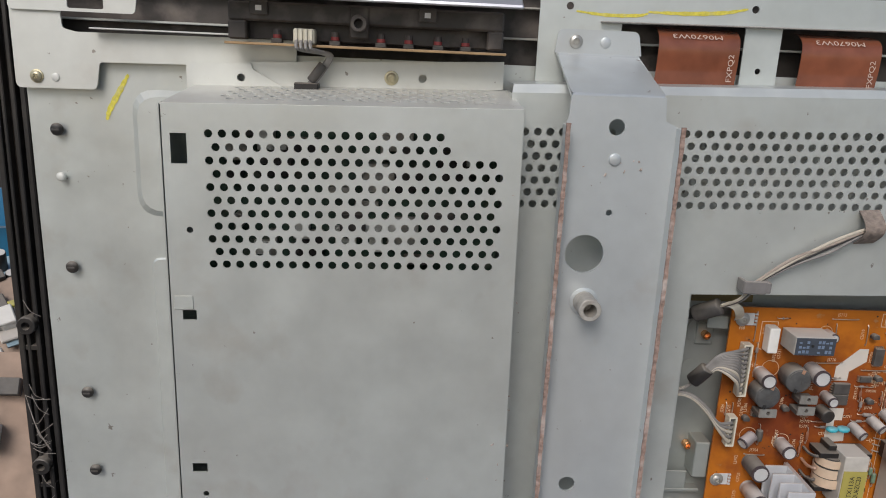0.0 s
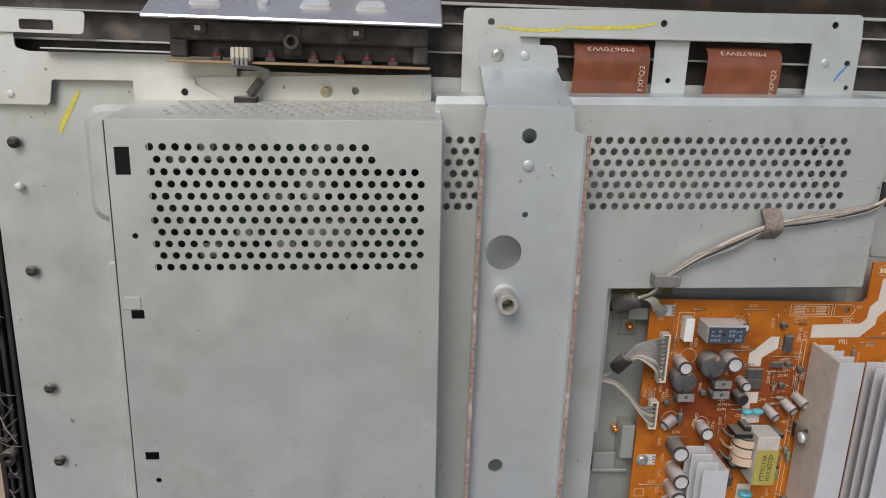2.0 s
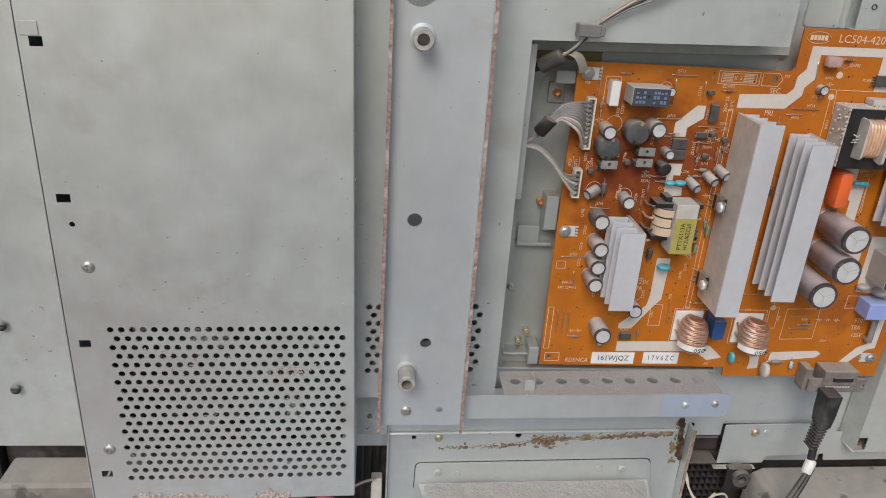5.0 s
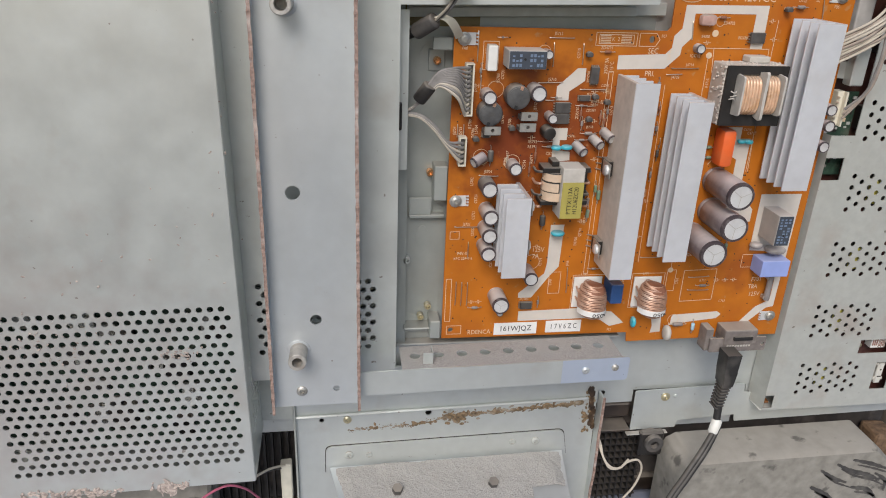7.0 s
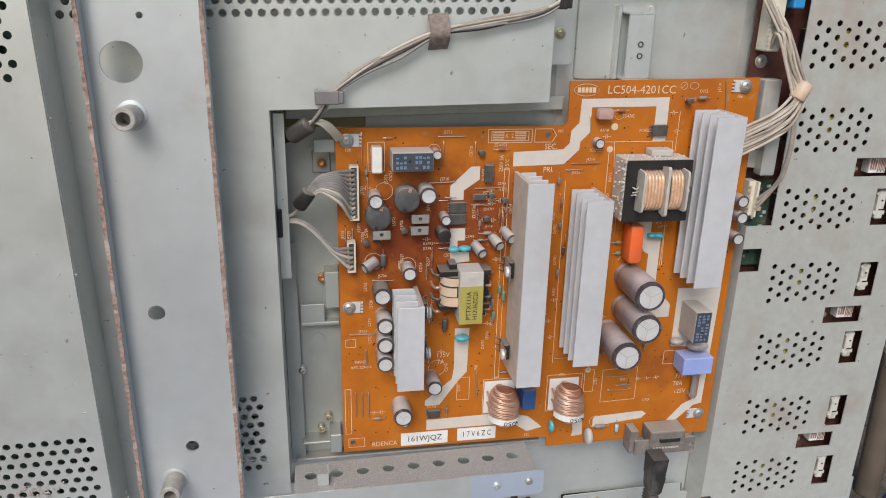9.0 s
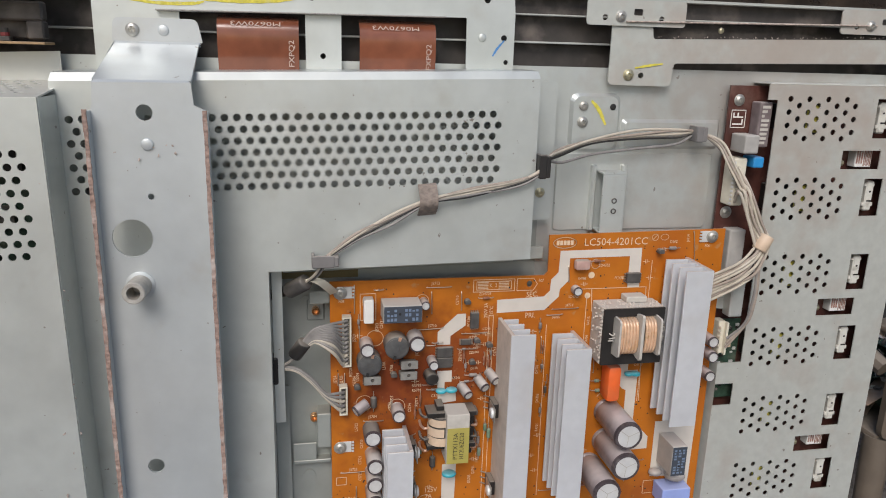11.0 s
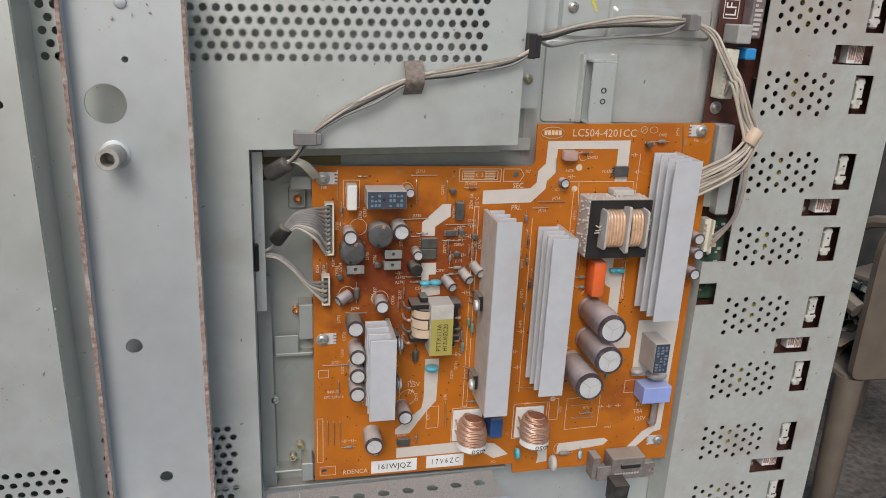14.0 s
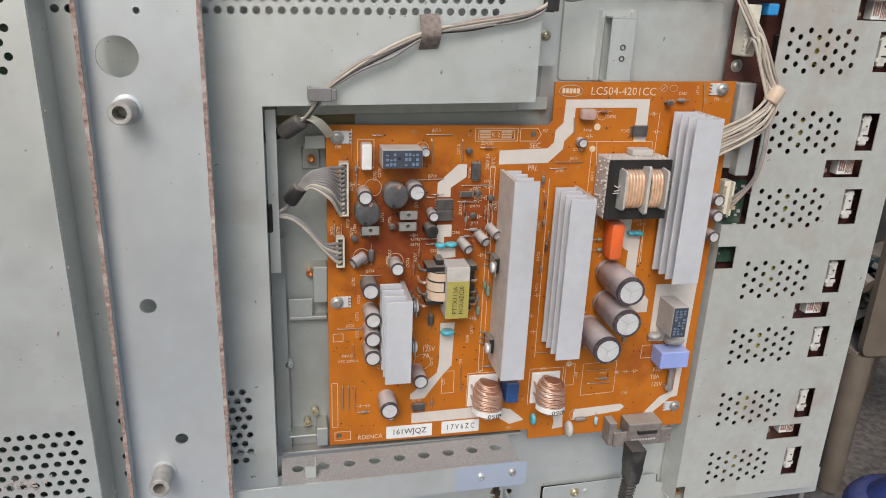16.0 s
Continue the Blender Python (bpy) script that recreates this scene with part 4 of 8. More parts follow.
# silk screen frames
for pts in ([(0.107, 0.489), (0.139, 0.489), (0.139, 0.4985), (0.107, 0.4985)], [(0.1095, 0.4905), (0.1365, 0.4905), (0.1365, 0.497), (0.1095, 0.497)],
            [(0.141, 0.489), (0.154, 0.489), (0.157, 0.494), (0.154, 0.4985), (0.141, 0.4985)], [(0.022, 0.470), (0.0335, 0.470), (0.0335, 0.4905), (0.022, 0.4905)],
            [(0.1115, 0.2665), (0.1405, 0.2665), (0.1405, 0.2985), (0.1115, 0.2985)], [(0.1645, 0.2655), (0.194, 0.2655), (0.194, 0.2985), (0.1645, 0.2985)],
            [(0.2115, 0.270), (0.2415, 0.271), (0.2415, 0.301), (0.2115, 0.300)], [(0.090, 0.282), (0.100, 0.282), (0.100, 0.302), (0.090, 0.302)],
            [(0.196, 0.281), (0.204, 0.281), (0.204, 0.301), (0.196, 0.301)], [(0.002, 0.258), (0.0065, 0.258), (0.0065, 0.298), (0.002, 0.298)],
            [(0.263, 0.302), (0.277, 0.302), (0.277, 0.314), (0.263, 0.314)], [(0.120, 0.30), (0.120, 0.47), (0.1235, 0.47), (0.1235, 0.30)],
            [(0.0035, 0.334), (0.011, 0.334), (0.011, 0.3405), (0.0035, 0.3405)], [(0.004, 0.2455), (0.0165, 0.2455), (0.0165, 0.2535), (0.004, 0.2535)]):
    bm = bmesh.new()
    line_print(bm, pts, closed=True)
    part("printed_frame", bm, PRINT, pb)
for a, b in (((0.186, 0.4885), (0.247, 0.4885)), ((0.2015, 0.4885), (0.203, 0.470)), ((0.198, 0.483), (0.1985, 0.300)), ((0.247, 0.4885), (0.2505, 0.390)), ((0.250, 0.51), (0.249, 0.39)),
             ((0.1665, 0.46), (0.1675, 0.31)), ((0.229, 0.415), (0.214, 0.396))):
    bm = bmesh.new()
    line_print(bm, [a, b])
    part("printed_line", bm, PRINT, pb)
bm = bmesh.new()
for i in range(8):
    for j in range(5):
        line_print(bm, [(0.1107 + i * 0.001, 0.4915 + j * 0.0012), (0.1112 + i * 0.001, 0.4915 + j * 0.0012)], 0.0006)
        line_print(bm, [(0.1268 + i * 0.001, 0.4915 + j * 0.0012), (0.1273 + i * 0.001, 0.4915 + j * 0.0012)], 0.0006)
tagged(part("printed_dots", bm, PRINT, pb), kind="stuff")
# oval maker's mark, as plain shapes
bm = bmesh.new()
line_print(bm, ring(0.1770, 0.5258, 0.0092, 28, 0.0042), 0.0006, closed=True)
for i in range(5):
    block(bm, 0.1703 + i * 0.0028, 0.1725 + i * 0.0028, -0.0005, -0.0003, 0.5240, 0.5276)
part("oval_mark", bm, PRINT, pb)
lettering(pb, "LC504-4201CC", 0.2185, 0.5257, 0.0058, PRINT, width=0.0515)
bm = bmesh.new()
line_print(bm, ring(0.2505, 0.5287, 0.0026, 16), 0.0004, closed=True)
line_print(bm, ring(0.2585, 0.5287, 0.0033, 16, 0.0024), 0.0004, closed=True)
line_print(bm, [(0.2488, 0.527), (0.2522, 0.5304)], 0.0004)
line_print(bm, ring(0.203, 0.5085, 0.0034, 18, 0.0038), 0.0004, closed=True)
part("printed_mark", bm, PRINT, pb)
lettering(pb, "K", 0.1205, 0.4937, 0.003, PRINT)
lettering(pb, "2", 0.1245, 0.4937, 0.003, PRINT)
lettering(pb, "250V 3A", 0.1175, 0.474, 0.0028, PRINT, turn=90)
lettering(pb, "115°C", 0.1218, 0.473, 0.0028, PRINT, turn=90)
JUMPERS = [(0.0723, 0.494, 0.0889, 0.494), (0.075, 0.4895, 0.0755, 0.4742), (0.0177, 0.4963, 0.0177, 0.4771), (0.0213, 0.4648, 0.0213, 0.4502), (0.0667, 0.4609, 0.0835, 0.4615), (0.0999, 0.4562, 0.1163, 0.4564), (0.0054, 0.4281, 0.0053, 0.4195), (0.0102, 0.428, 0.0102, 0.4193), (0.0461, 0.404, 0.0463, 0.395), (0.0251, 0.3881, 0.0387, 0.3875), (0.1711, 0.4731, 0.1904, 0.4733), (0.167, 0.4683, 0.1782, 0.4687), (0.1628, 0.45, 0.1631, 0.4375), (0.181, 0.507, 0.1822, 0.4952), (0.008, 0.3448, 0.0252, 0.3448), (0.0187, 0.3307, 0.0187, 0.3185), (0.0103, 0.2942, 0.0102, 0.2753), (0.0151, 0.2938, 0.0151, 0.2749), (0.02, 0.2934, 0.02, 0.2745), (0.217, 0.2938, 0.2339, 0.2942), (0.2184, 0.2813, 0.2355, 0.281), (0.1052, 0.3047, 0.1062, 0.2839), (0.2827, 0.5317, 0.2854, 0.5105), (0.1006, 0.4436, 0.1101, 0.4434)]
AXIALS = [(0.1168, 0.4846, "h", 5, 1.1, BROWN_PART),
          (0.1609, 0.4604, "v", 5, 1.3, GREY_PART),
          (0.1644, 0.4262, "v", 4, 1.2, GREY_PART),
          (0.2038, 0.5113, "h", 5, 1.2, BROWN_PART),
          (0.2651, 0.5202, "h", 6, 1.4, GREY_PART),
          (0.0752, 0.4157, "h", 5, .8, BROWN_PART),
          (0.0788, 0.4116, "h", 5, 1, GREY_PART),
          (0.0679, 0.4043, "v", 6, 1, BROWN_PART),
          (0.1203, 0.3768, "v", 6, 1.4, GREEN_PART),
          (0.1161, 0.3554, "v", 7, 1.6, GREEN_PART),
          (0.0683, 0.3604, "v", 6, 1.6, GREEN_PART),
          (0.0784, 0.3503, "v", 9, 2.4, DARK_GREY),
          (0.0318, 0.4047, "v", 9, 2.4, DARK_GREY),
          (0.228, 0.245, "v", 7, 1.6, BLUE_PART),
          (0.2131, 0.2481, "h", 9, 1.8, GREY_PART),
          (0.0206, 0.4696, "v", 4, 1, GREY_PART),
          (0.101, 0.4379, "v", 5, 1, BROWN_PART),
          (0.1027, 0.43, "v", 4, 1.1, GREY_PART),
          (0.1205, 0.4318, "v", 5, 1, BROWN_PART),
          (0.1088, 0.4223, "h", 6, 1.4, GREY_PART),
          (0.0804, 0.45, "h", 2, 1, GREY_PART),
          (0.0356, 0.4937, "h", 1, 1, GREY_PART),
          (0.1172, 0.4350, "v", 4, 1, BROWN_PART),
          (0.1225, 0.4395, "v", 4, 1, GREY_PART),
          (0.1040, 0.4170, "h", 4, 1, GREY_PART),
          (0.1683, 0.4060, "v", 6, 1.2, DARK_GREY),
          (0.1645, 0.4420, "v", 4, 0.9, BROWN_PART),
          (0.1653, 0.3880, "v", 5, 1.1, GREY_PART),
          (0.1010, 0.4440, "h", 3, 0.9, GREY_PART),
          (0.1234, 0.3714, "v", 8, 1.6, GREEN_PART),
          (0.1150, 0.3660, "v", 6, 1.4, GREY_PART),
          (0.2115, 0.4111, "h", 4, 1.4, GREEN_PART),
          (0.2125, 0.4025, "h", 4, 1.4, GREEN_PART),
          (0.0270, 0.2715, "h", 5, 1.2, GREY_PART),
          (0.0819, 0.2745, "v", 4, 1, GREY_PART),
          (0.2300, 0.2860, "h", 6, 1.2, GREY_PART),
          (0.1280, 0.3050, "h", 4, 1, GREY_PART),
          (0.0640, 0.3930, "v", 5, 1, BROWN_PART),
          (0.2440, 0.3230, "v", 6, 1.4, GREEN_PART),
          (0.2060, 0.3170, "h", 5, 1.2, BROWN_PART)]
JUMPERS += [(0.0978, 0.4890, 0.0982, 0.4758), (0.1027, 0.4563, 0.1180, 0.4563), (0.0726, 0.4478, 0.0787, 0.4478), (0.1696, 0.4178, 0.1697, 0.4110), (0.0453, 0.4022, 0.0453, 0.3950), (0.1560, 0.4420, 0.1565, 0.4250), (0.2080, 0.4300, 0.2085, 0.4180),
            (0.1560, 0.3400, 0.1560, 0.3200), (0.2460, 0.3350, 0.2600, 0.3350), (0.1700, 0.3140, 0.1860, 0.3140), (0.2090, 0.3200, 0.2210, 0.3200)]
PRINTS = [("J5713", 0.078, 0.4968, 0.0018),
          ("J5710", 0.0763, 0.4633, 0.0018),
          ("J5723", 0.1079, 0.4522, 0.0018),
          ("J4714", 0.1843, 0.4756, 0.0018),
          ("J4705", 0.174, 0.4661, 0.0018),
          ("SEC.", 0.1535, 0.4855, 0.0032),
          ("PRI.", 0.1527, 0.4685, 0.0032),
          ("ZD4703", 0.1162, 0.4873, 0.0018),
          ("ZD4702", 0.2101, 0.5071, 0.0018),
          ("IC4703", 0.1872, 0.4824, 0.0018),
          ("PC4701", 0.2243, 0.4965, 0.0018),
          ("IC4702", 0.2567, 0.5188, 0.0018),
          ("D102", 0.2665, 0.5248, 0.0018),
          ("T4701", 0.2487, 0.4684, 0.0018),
          ("F08", 0.0083, 0.4852, 0.0018),
          ("R5792", 0.0651, 0.415, 0.0018),
          ("R5791", 0.0652, 0.411, 0.0018),
          ("J5704", 0.0314, 0.391, 0.0018),
          ("F07", 0.16, 0.4965, 0.0018),
          ("F06", 0.2956, 0.5209, 0.0018),
          ("C5744", 0.0805, 0.4055, 0.0018),
          ("C4717", 0.2472, 0.4221, 0.0018),
          ("J5721", 0.0166, 0.3467, 0.0018),
          ("F65", 0.0124, 0.3667, 0.0018),
          ("L702", 0.121, 0.2994, 0.0018),
          ("L701", 0.1764, 0.2984, 0.0018),
          ("F701", 0.2811, 0.2896, 0.0032),
          ("T8A", 0.2789, 0.2826, 0.0032),
          ("125V", 0.2816, 0.2751, 0.0032),
          ("125V", 0.0781, 0.3228, 0.0032),
          ("7A", 0.0764, 0.3169, 0.0032),
          ("C5741", 0.0960, 0.4195, 0.0016),
          ("R5743", 0.1118, 0.4465, 0.0015),
          ("C5745", 0.1185, 0.4590, 0.0015),
          ("ZD5701", 0.1095, 0.4400, 0.0015),
          ("J5718", 0.1100, 0.4268, 0.0016),
          ("R4708", 0.1930, 0.4970, 0.0016),
          ("C4710", 0.2430, 0.4250, 0.0016),
          ("D4701", 0.2150, 0.3150, 0.0018),
          ("FB701", 0.1520, 0.2710, 0.0018),
          ("VA701", 0.2850, 0.3300, 0.0018),
          ("R701", 0.2300, 0.2900, 0.0018),
          ("C703", 0.2520, 0.2690, 0.0018),
          ("FS2", 0.1500, 0.2440, 0.0018),
          ("PC703", 0.0700, 0.2772, 0.0018),
          ("94V-0", 0.0140, 0.3210, 0.0022),
          ("KPC 22949-6", 0.0150, 0.3165, 0.0018),
          ("RDENCA", 0.0324, 0.2464, 0.0032)]
UPRIGHT_PRINTS = [("J5722", 0.0248, 0.4843),
          ("J5709", 0.0176, 0.4566),
          ("J5712", 0.0719, 0.4817),
          ("C5731", 0.0378, 0.4667),
          ("L5704", 0.0201, 0.4247),
          ("C5720", 0.023, 0.3684),
          ("C5721", 0.0217, 0.3545),
          ("C5722", 0.0218, 0.3402),
          ("J5724", 0.0033, 0.4238),
          ("J5725", 0.0078, 0.4237),
          ("J5705", 0.0445, 0.3995),
          ("C5734", 0.06, 0.3967),
          ("Q5704", 0.0176, 0.4217),
          ("Q5706", 0.0457, 0.4296),
          ("C5727", 0.0461, 0.404),
          ("R5777", 0.0655, 0.401),
          ("D4702", 0.1611, 0.423),
          ("C5714", 0.0812, 0.3116),
          ("C701", 0.0916, 0.2928),
          ("J708", 0.1049, 0.3099),
          ("J4719", 0.2787, 0.5275),
          ("R5711", 0.0694, 0.3708),
          ("ZD5710", 0.0987, 0.438),
          ("PC5701", 0.1046, 0.466),
          ("IC5706", 0.0386, 0.3121),
          ("L5703", 0.0345, 0.4640),
          ("L5701", 0.0400, 0.4330),
          ("R5709", 0.0150, 0.4290),
          ("C5710", 0.0950, 0.4830),
          ("J4720", 0.1590, 0.4330),
          ("C4714", 0.1665, 0.4830),
          ("D4703", 0.1630, 0.3980),
          ("R4701", 0.1640, 0.3720),
          ("Q4701", 0.1585, 0.3560),
          ("C4715", 0.1950, 0.5080),
          ("J4706", 0.2005, 0.4470),
          ("R4715", 0.2010, 0.4620),
          ("Q5701", 0.1125, 0.3380),
          ("D5705", 0.1095, 0.3300),
          ("R5702", 0.1155, 0.3500),
          ("C702", 0.2060, 0.2900),
          ("C704", 0.1565, 0.2900),
          ("L5702", 0.0190, 0.3830),
          ("J5717", 0.0650, 0.4430),
          ("C5743", 0.1260, 0.4400)]

for text, x, z, h in PRINTS:
    lettering(pb, text, x, z, h * 1.3, PRINT)
for text, x, z in UPRIGHT_PRINTS:
    lettering(pb, text, x, z, 0.0023, PRINT, turn=90)
for x0, x1, z0, z1, text in ((0.0455, 0.0835, 0.2430, 0.2545, "161WJQZ"), (0.0915, 0.1235, 0.2435, 0.2550, "1 7 V 6 Z C")):
    bm = bmesh.new()
    plate(bm, rect(x0, x1, z0, z1), -0.0004, 0.0003)
    lb = part("paper_label", bm, PAPER, pb, "white paper label with black print")
    lettering(lb, text, (x0 + x1) / 2, (z0 + z1) / 2, 0.0050, INK, -0.0007, width=(x1 - x0) * 0.72)

for x, z in ((0.0207, 0.4580), (0.0217, 0.4400), (0.1105, 0.4545), (0.1120, 0.4480), (0.1185, 0.4550), (0.1175, 0.4465), (0.1060, 0.4320), (0.0640, 0.4185), (0.1950, 0.4925), (0.2450, 0.5095), (0.2490, 0.4960), (0.0765, 0.3260),
             (0.1120, 0.3480), (0.1110, 0.3900), (0.1130, 0.3650), (0.0240, 0.2760), (0.0300, 0.2760), (0.2430, 0.2900), (0.2510, 0.2900), (0.2590, 0.2900), (0.1116, 0.4443), (0.1222, 0.4409), (0.1126, 0.4316), (0.1168, 0.4008), (0.1100, 0.3560), (0.1650, 0.3650), (0.1640, 0.3330), (0.1560, 0.4550), (0.1610, 0.3470), (0.2010, 0.4380), (0.2060, 0.3480)):
    bm = bmesh.new()
    line_print(bm, [(x - 0.0028, z), (x - 0.0006, z)], 0.0004)
    line_print(bm, [(x + 0.0006, z), (x + 0.0028, z)], 0.0004)
    line_print(bm, [(x - 0.0006, z - 0.0014), (x - 0.0006, z + 0.0014)], 0.0004)
    line_print(bm, [(x + 0.0006, z - 0.0014), (x + 0.0006, z + 0.0014)], 0.0004)
    part("printed_symbol", bm, PRINT, pb)
for x, z, r in ((0.0680, 0.4835, 0.0050), (0.0330, 0.4555, 0.0062), (0.0250, 0.4030, 0.0062), (0.0500, 0.3985, 0.0062), (0.0735, 0.3120, 0.0066), (0.2005, 0.4995, 0.0026), (0.1985, 0.3010, 0.0024), (0.1985, 0.4830, 0.0024), (0.2090, 0.2520, 0.0050)):
    bm = bmesh.new()
    if r < 0.003:
        plate(bm, ring(x, z, r, 18), -0.0004, 0.0002)
    else:
        line_print(bm, ring(x, z, r, 24), 0.0004, closed=True)
    part("printed_ring", bm, PRINT, pb)
bm = bmesh.new()
rng = random.Random(21)
for _ in range(420):
    x, z = rng.uniform(0.004, 0.306), rng.uniform(0.238, 0.528)
    if x < 0.163 and z > 0.497 or x < 0.166 and z < 0.244:
        continue
    r = rng.uniform(0.0004, 0.0008)
    bm.faces.new([bm.verts.new((x + r * math.cos(i * 1.0472), -0.00022, z + r * math.sin(i * 1.0472))) for i in range(6)])
tagged(part("solder_holes", bm, INK, pb), kind="stuff")
for x0, z0, x1, z1 in JUMPERS:
    bm = bmesh.new()
    cable(bm, [(x0, 0.0005, z0), (x0, -0.0012, z0), (x1, -0.0012, z1), (x1, 0.0005, z1)], 0.00035, 6, 3)
    part("jumper_wire", bm, WIRE_LEAD, pb)
for x, z, way, ln, r, mat in AXIALS:
    d = Vector((1, 0, 0)) if way == "h" else Vector((0, 0, 1))
    c, ln, r = Vector((x, -0.001 - r / 1000, z)), ln / 1000, r / 1000
    bm = bmesh.new()
    rod(bm, c - d * ln / 2, c + d * ln / 2, r, 12, bevel=r * 0.4)
    body = part("axial_part", bm, mat, pb, smooth=True)
    bm = bmesh.new()
    e = d * (ln / 2 + 0.0028)
    up = Vector((0, c.y, 0))
    cable(bm, [c - e - up, c - e, c + e, c + e - up], 0.0003, 6, 3)
    part("lead", bm, WIRE_LEAD, body)


def heat_sink(x0, x1, z0, z1, h, fins, web):
    """Aluminium profile that stands on the board: a web on one side and flat fins parallel to the board."""
    hs = new("heat_sink")
    hs.parent = pb
    hs["label"] = "matt aluminium finned heat sink"
    wx = (x0, x0 + 0.003) if web == "low" else (x1 - 0.003, x1)
    bm = bmesh.new()
    block(bm, *wx, -h + 0.0018, -0.002, z0, z1, 0.0003)
    # the low-side web carries the warm bounce light in its colour
    part("web", bm, WARM_LIT_ALU if web == "low" else ALU, hs)
    for i in range(fins):
        y = -h + i * (h - 0.008) / (fins - 1)
        bm = bmesh.new()
        a, b = (wx[1] + 0.0001, x1) if web == "low" else (x0, wx[0] - 0.0001)
        if i == 0:
            a, b = x0, x1
        cut = 0.0012 * i if web == "low" else 0
        block(bm, a, b - cut, y, y + 0.0016, z0, z1, 0.0003)
        part("fin", bm, ALU, hs)
    return hs


hs1 = heat_sink(0.1268, 0.1452, 0.3125, 0.4685, 0.040, 4, "low")
hs2 = heat_sink(0.1695, 0.1890, 0.3270, 0.4552, 0.040, 4, "high")
hs3 = heat_sink(0.2580, 0.2798, 0.3860, 0.5125, 0.040, 4, "high")
hs0 = heat_sink(0.0380, 0.0572, 0.3175, 0.3830, 0.042, 4, "high")
for parent, x, z, s in ((hs1, 0.1268, 0.398, -1), (hs1, 0.1268, 0.331, -1), (hs0, 0.0572, 0.369, 1), (hs0, 0.0572, 0.336, 1)):
    bm = bmesh.new()
    block(bm, x + s * 0.0004, x + s * 0.0050, -0.018, -0.004, z - 0.0062, z + 0.0062, 0.0005)
    tr = part("power_transistor", bm, BLACK, parent, "black power transistor")
    bm = bmesh.new()
    rod(bm, (x + s * 0.005, -0.020, z), (x + s * 0.0078, -0.020, z), 0.0042, 14, bevel=0.0009)
    rod(bm, (x + s * 0.0045, -0.0195, z), (x + s * 0.0056, -0.0195, z), 0.0045, 14)
    part("clamp_screw", bm, TIN, tr, smooth=True)
    bm = bmesh.new()
    block(bm, x + s * 0.0051, x + s * 0.0059, -0.026, -0.010, z - 0.006, z + 0.006, 0.0002)
    part("clamp_plate", bm, CHROME, tr)
    for k in (-0.005, 0, 0.005):
        bm = bmesh.new()
        cable(bm, [(x + s * 0.0025, -0.005, z + k), (x + s * 0.004, -0.003, z + k), (x + s * 0.008, 0.0, z + k)], 0.0005, 6, 3)
        part("leg", bm, WIRE_LEAD, tr)


def can(x, z, r, h, sleeve=SLEEVE, lean=(0, 0), lift=0.0):
    """Upright electrolytic can with a scored metal top."""
    c0, c1 = Vector((x, -lift, z)), Vector((x + lean[0], -h, z + lean[1]))
    bm = bmesh.new()
    seg = 22
    q = (c1 - c0).to_track_quat("Z", "Y").to_matrix()
    n = (c1 - c0).length
    last = None
    for hh, rr in ((0, r), (n * 0.05, r), (n * 0.07, r * 0.93), (n * 0.10, r), (n - r * 0.16, r), (n - r * 0.04, r * 0.95), (n, r * 0.86), (n - 0.0003, r * 0.80)):
        now = [bm.verts.new(c0 + q @ Vector((rr * math.cos(i * math.tau / seg), rr * math.sin(i * math.tau / seg), hh))) for i in range(seg)]
        if last:
            for i in range(seg):
                bm.faces.new((last[i], last[(i + 1) % seg], now[(i + 1) % seg], now[i]))
        last = now
    body = part("capacitor", bm, sleeve, pb, smooth=True)
    bm = bmesh.new()
    for k in range(3):
        a0, a1 = k * math.tau / 3 + 0.08, (k + 1) * math.tau / 3 - 0.08
        arc = [c0 + q @ Vector((r * 0.82 * math.cos(a0 + (a1 - a0) * i / 7), r * 0.82 * math.sin(a0 + (a1 - a0) * i / 7), n - 0.0001)) for i in range(8)]
        mid = c0 + q @ Vector((r * 0.07 * math.cos((a0 + a1) / 2), r * 0.07 * math.sin((a0 + a1) / 2), n - 0.0003))
        bm.faces.new([bm.verts.new(p) for p in [mid] + arc])
    for i in range(1):
        base = [bm.verts.new(c0 + q @ Vector((r * 0.84 * math.cos(i * math.tau / seg), r * 0.84 * math.sin(i * math.tau / seg), n - 0.0006))) for i in range(seg)]
        bm.faces.new(base)
    part("can_top", bm, TIN, body, "bare aluminium top with scored vent")
    if r > 0.0065:
        bm = bmesh.new()
        for k in range(3):
            d = Vector((math.cos(k * math.tau / 3 + 0.4), math.sin(k * math.tau / 3 + 0.4), 0))
            e = Vector((-d.y, d.x, 0)) * r * 0.016
            bm.faces.new([bm.verts.new(c0 + q @ (p + Vector((0, 0, n + 0.0001)))) for p in (e, d * r * 0.74 + e, d * r * 0.74 - e, -e)])
        part("vent_score", bm, CORE, body)
    bm = bmesh.new()
    u, v, w = [[bm.verts.new(c0 + q @ Vector((rr * math.cos(i * math.tau / seg), rr * math.sin(i * math.tau / seg), hh))) for i in range(seg)]
               for rr, hh in ((r * 1.012, n - r * 0.22), (r * 0.975, n + 0.0001), (r * 0.80, n + 0.0003))]
    for i in range(seg):
        j = (i + 1) % seg
        bm.faces.new((u[i], u[j], v[j], v[i]))
        bm.faces.new((v[i], v[j], w[j], w[i]))
    part("sleeve_rim", bm, SLEEVE_RIM, body, smooth=True)
    return body


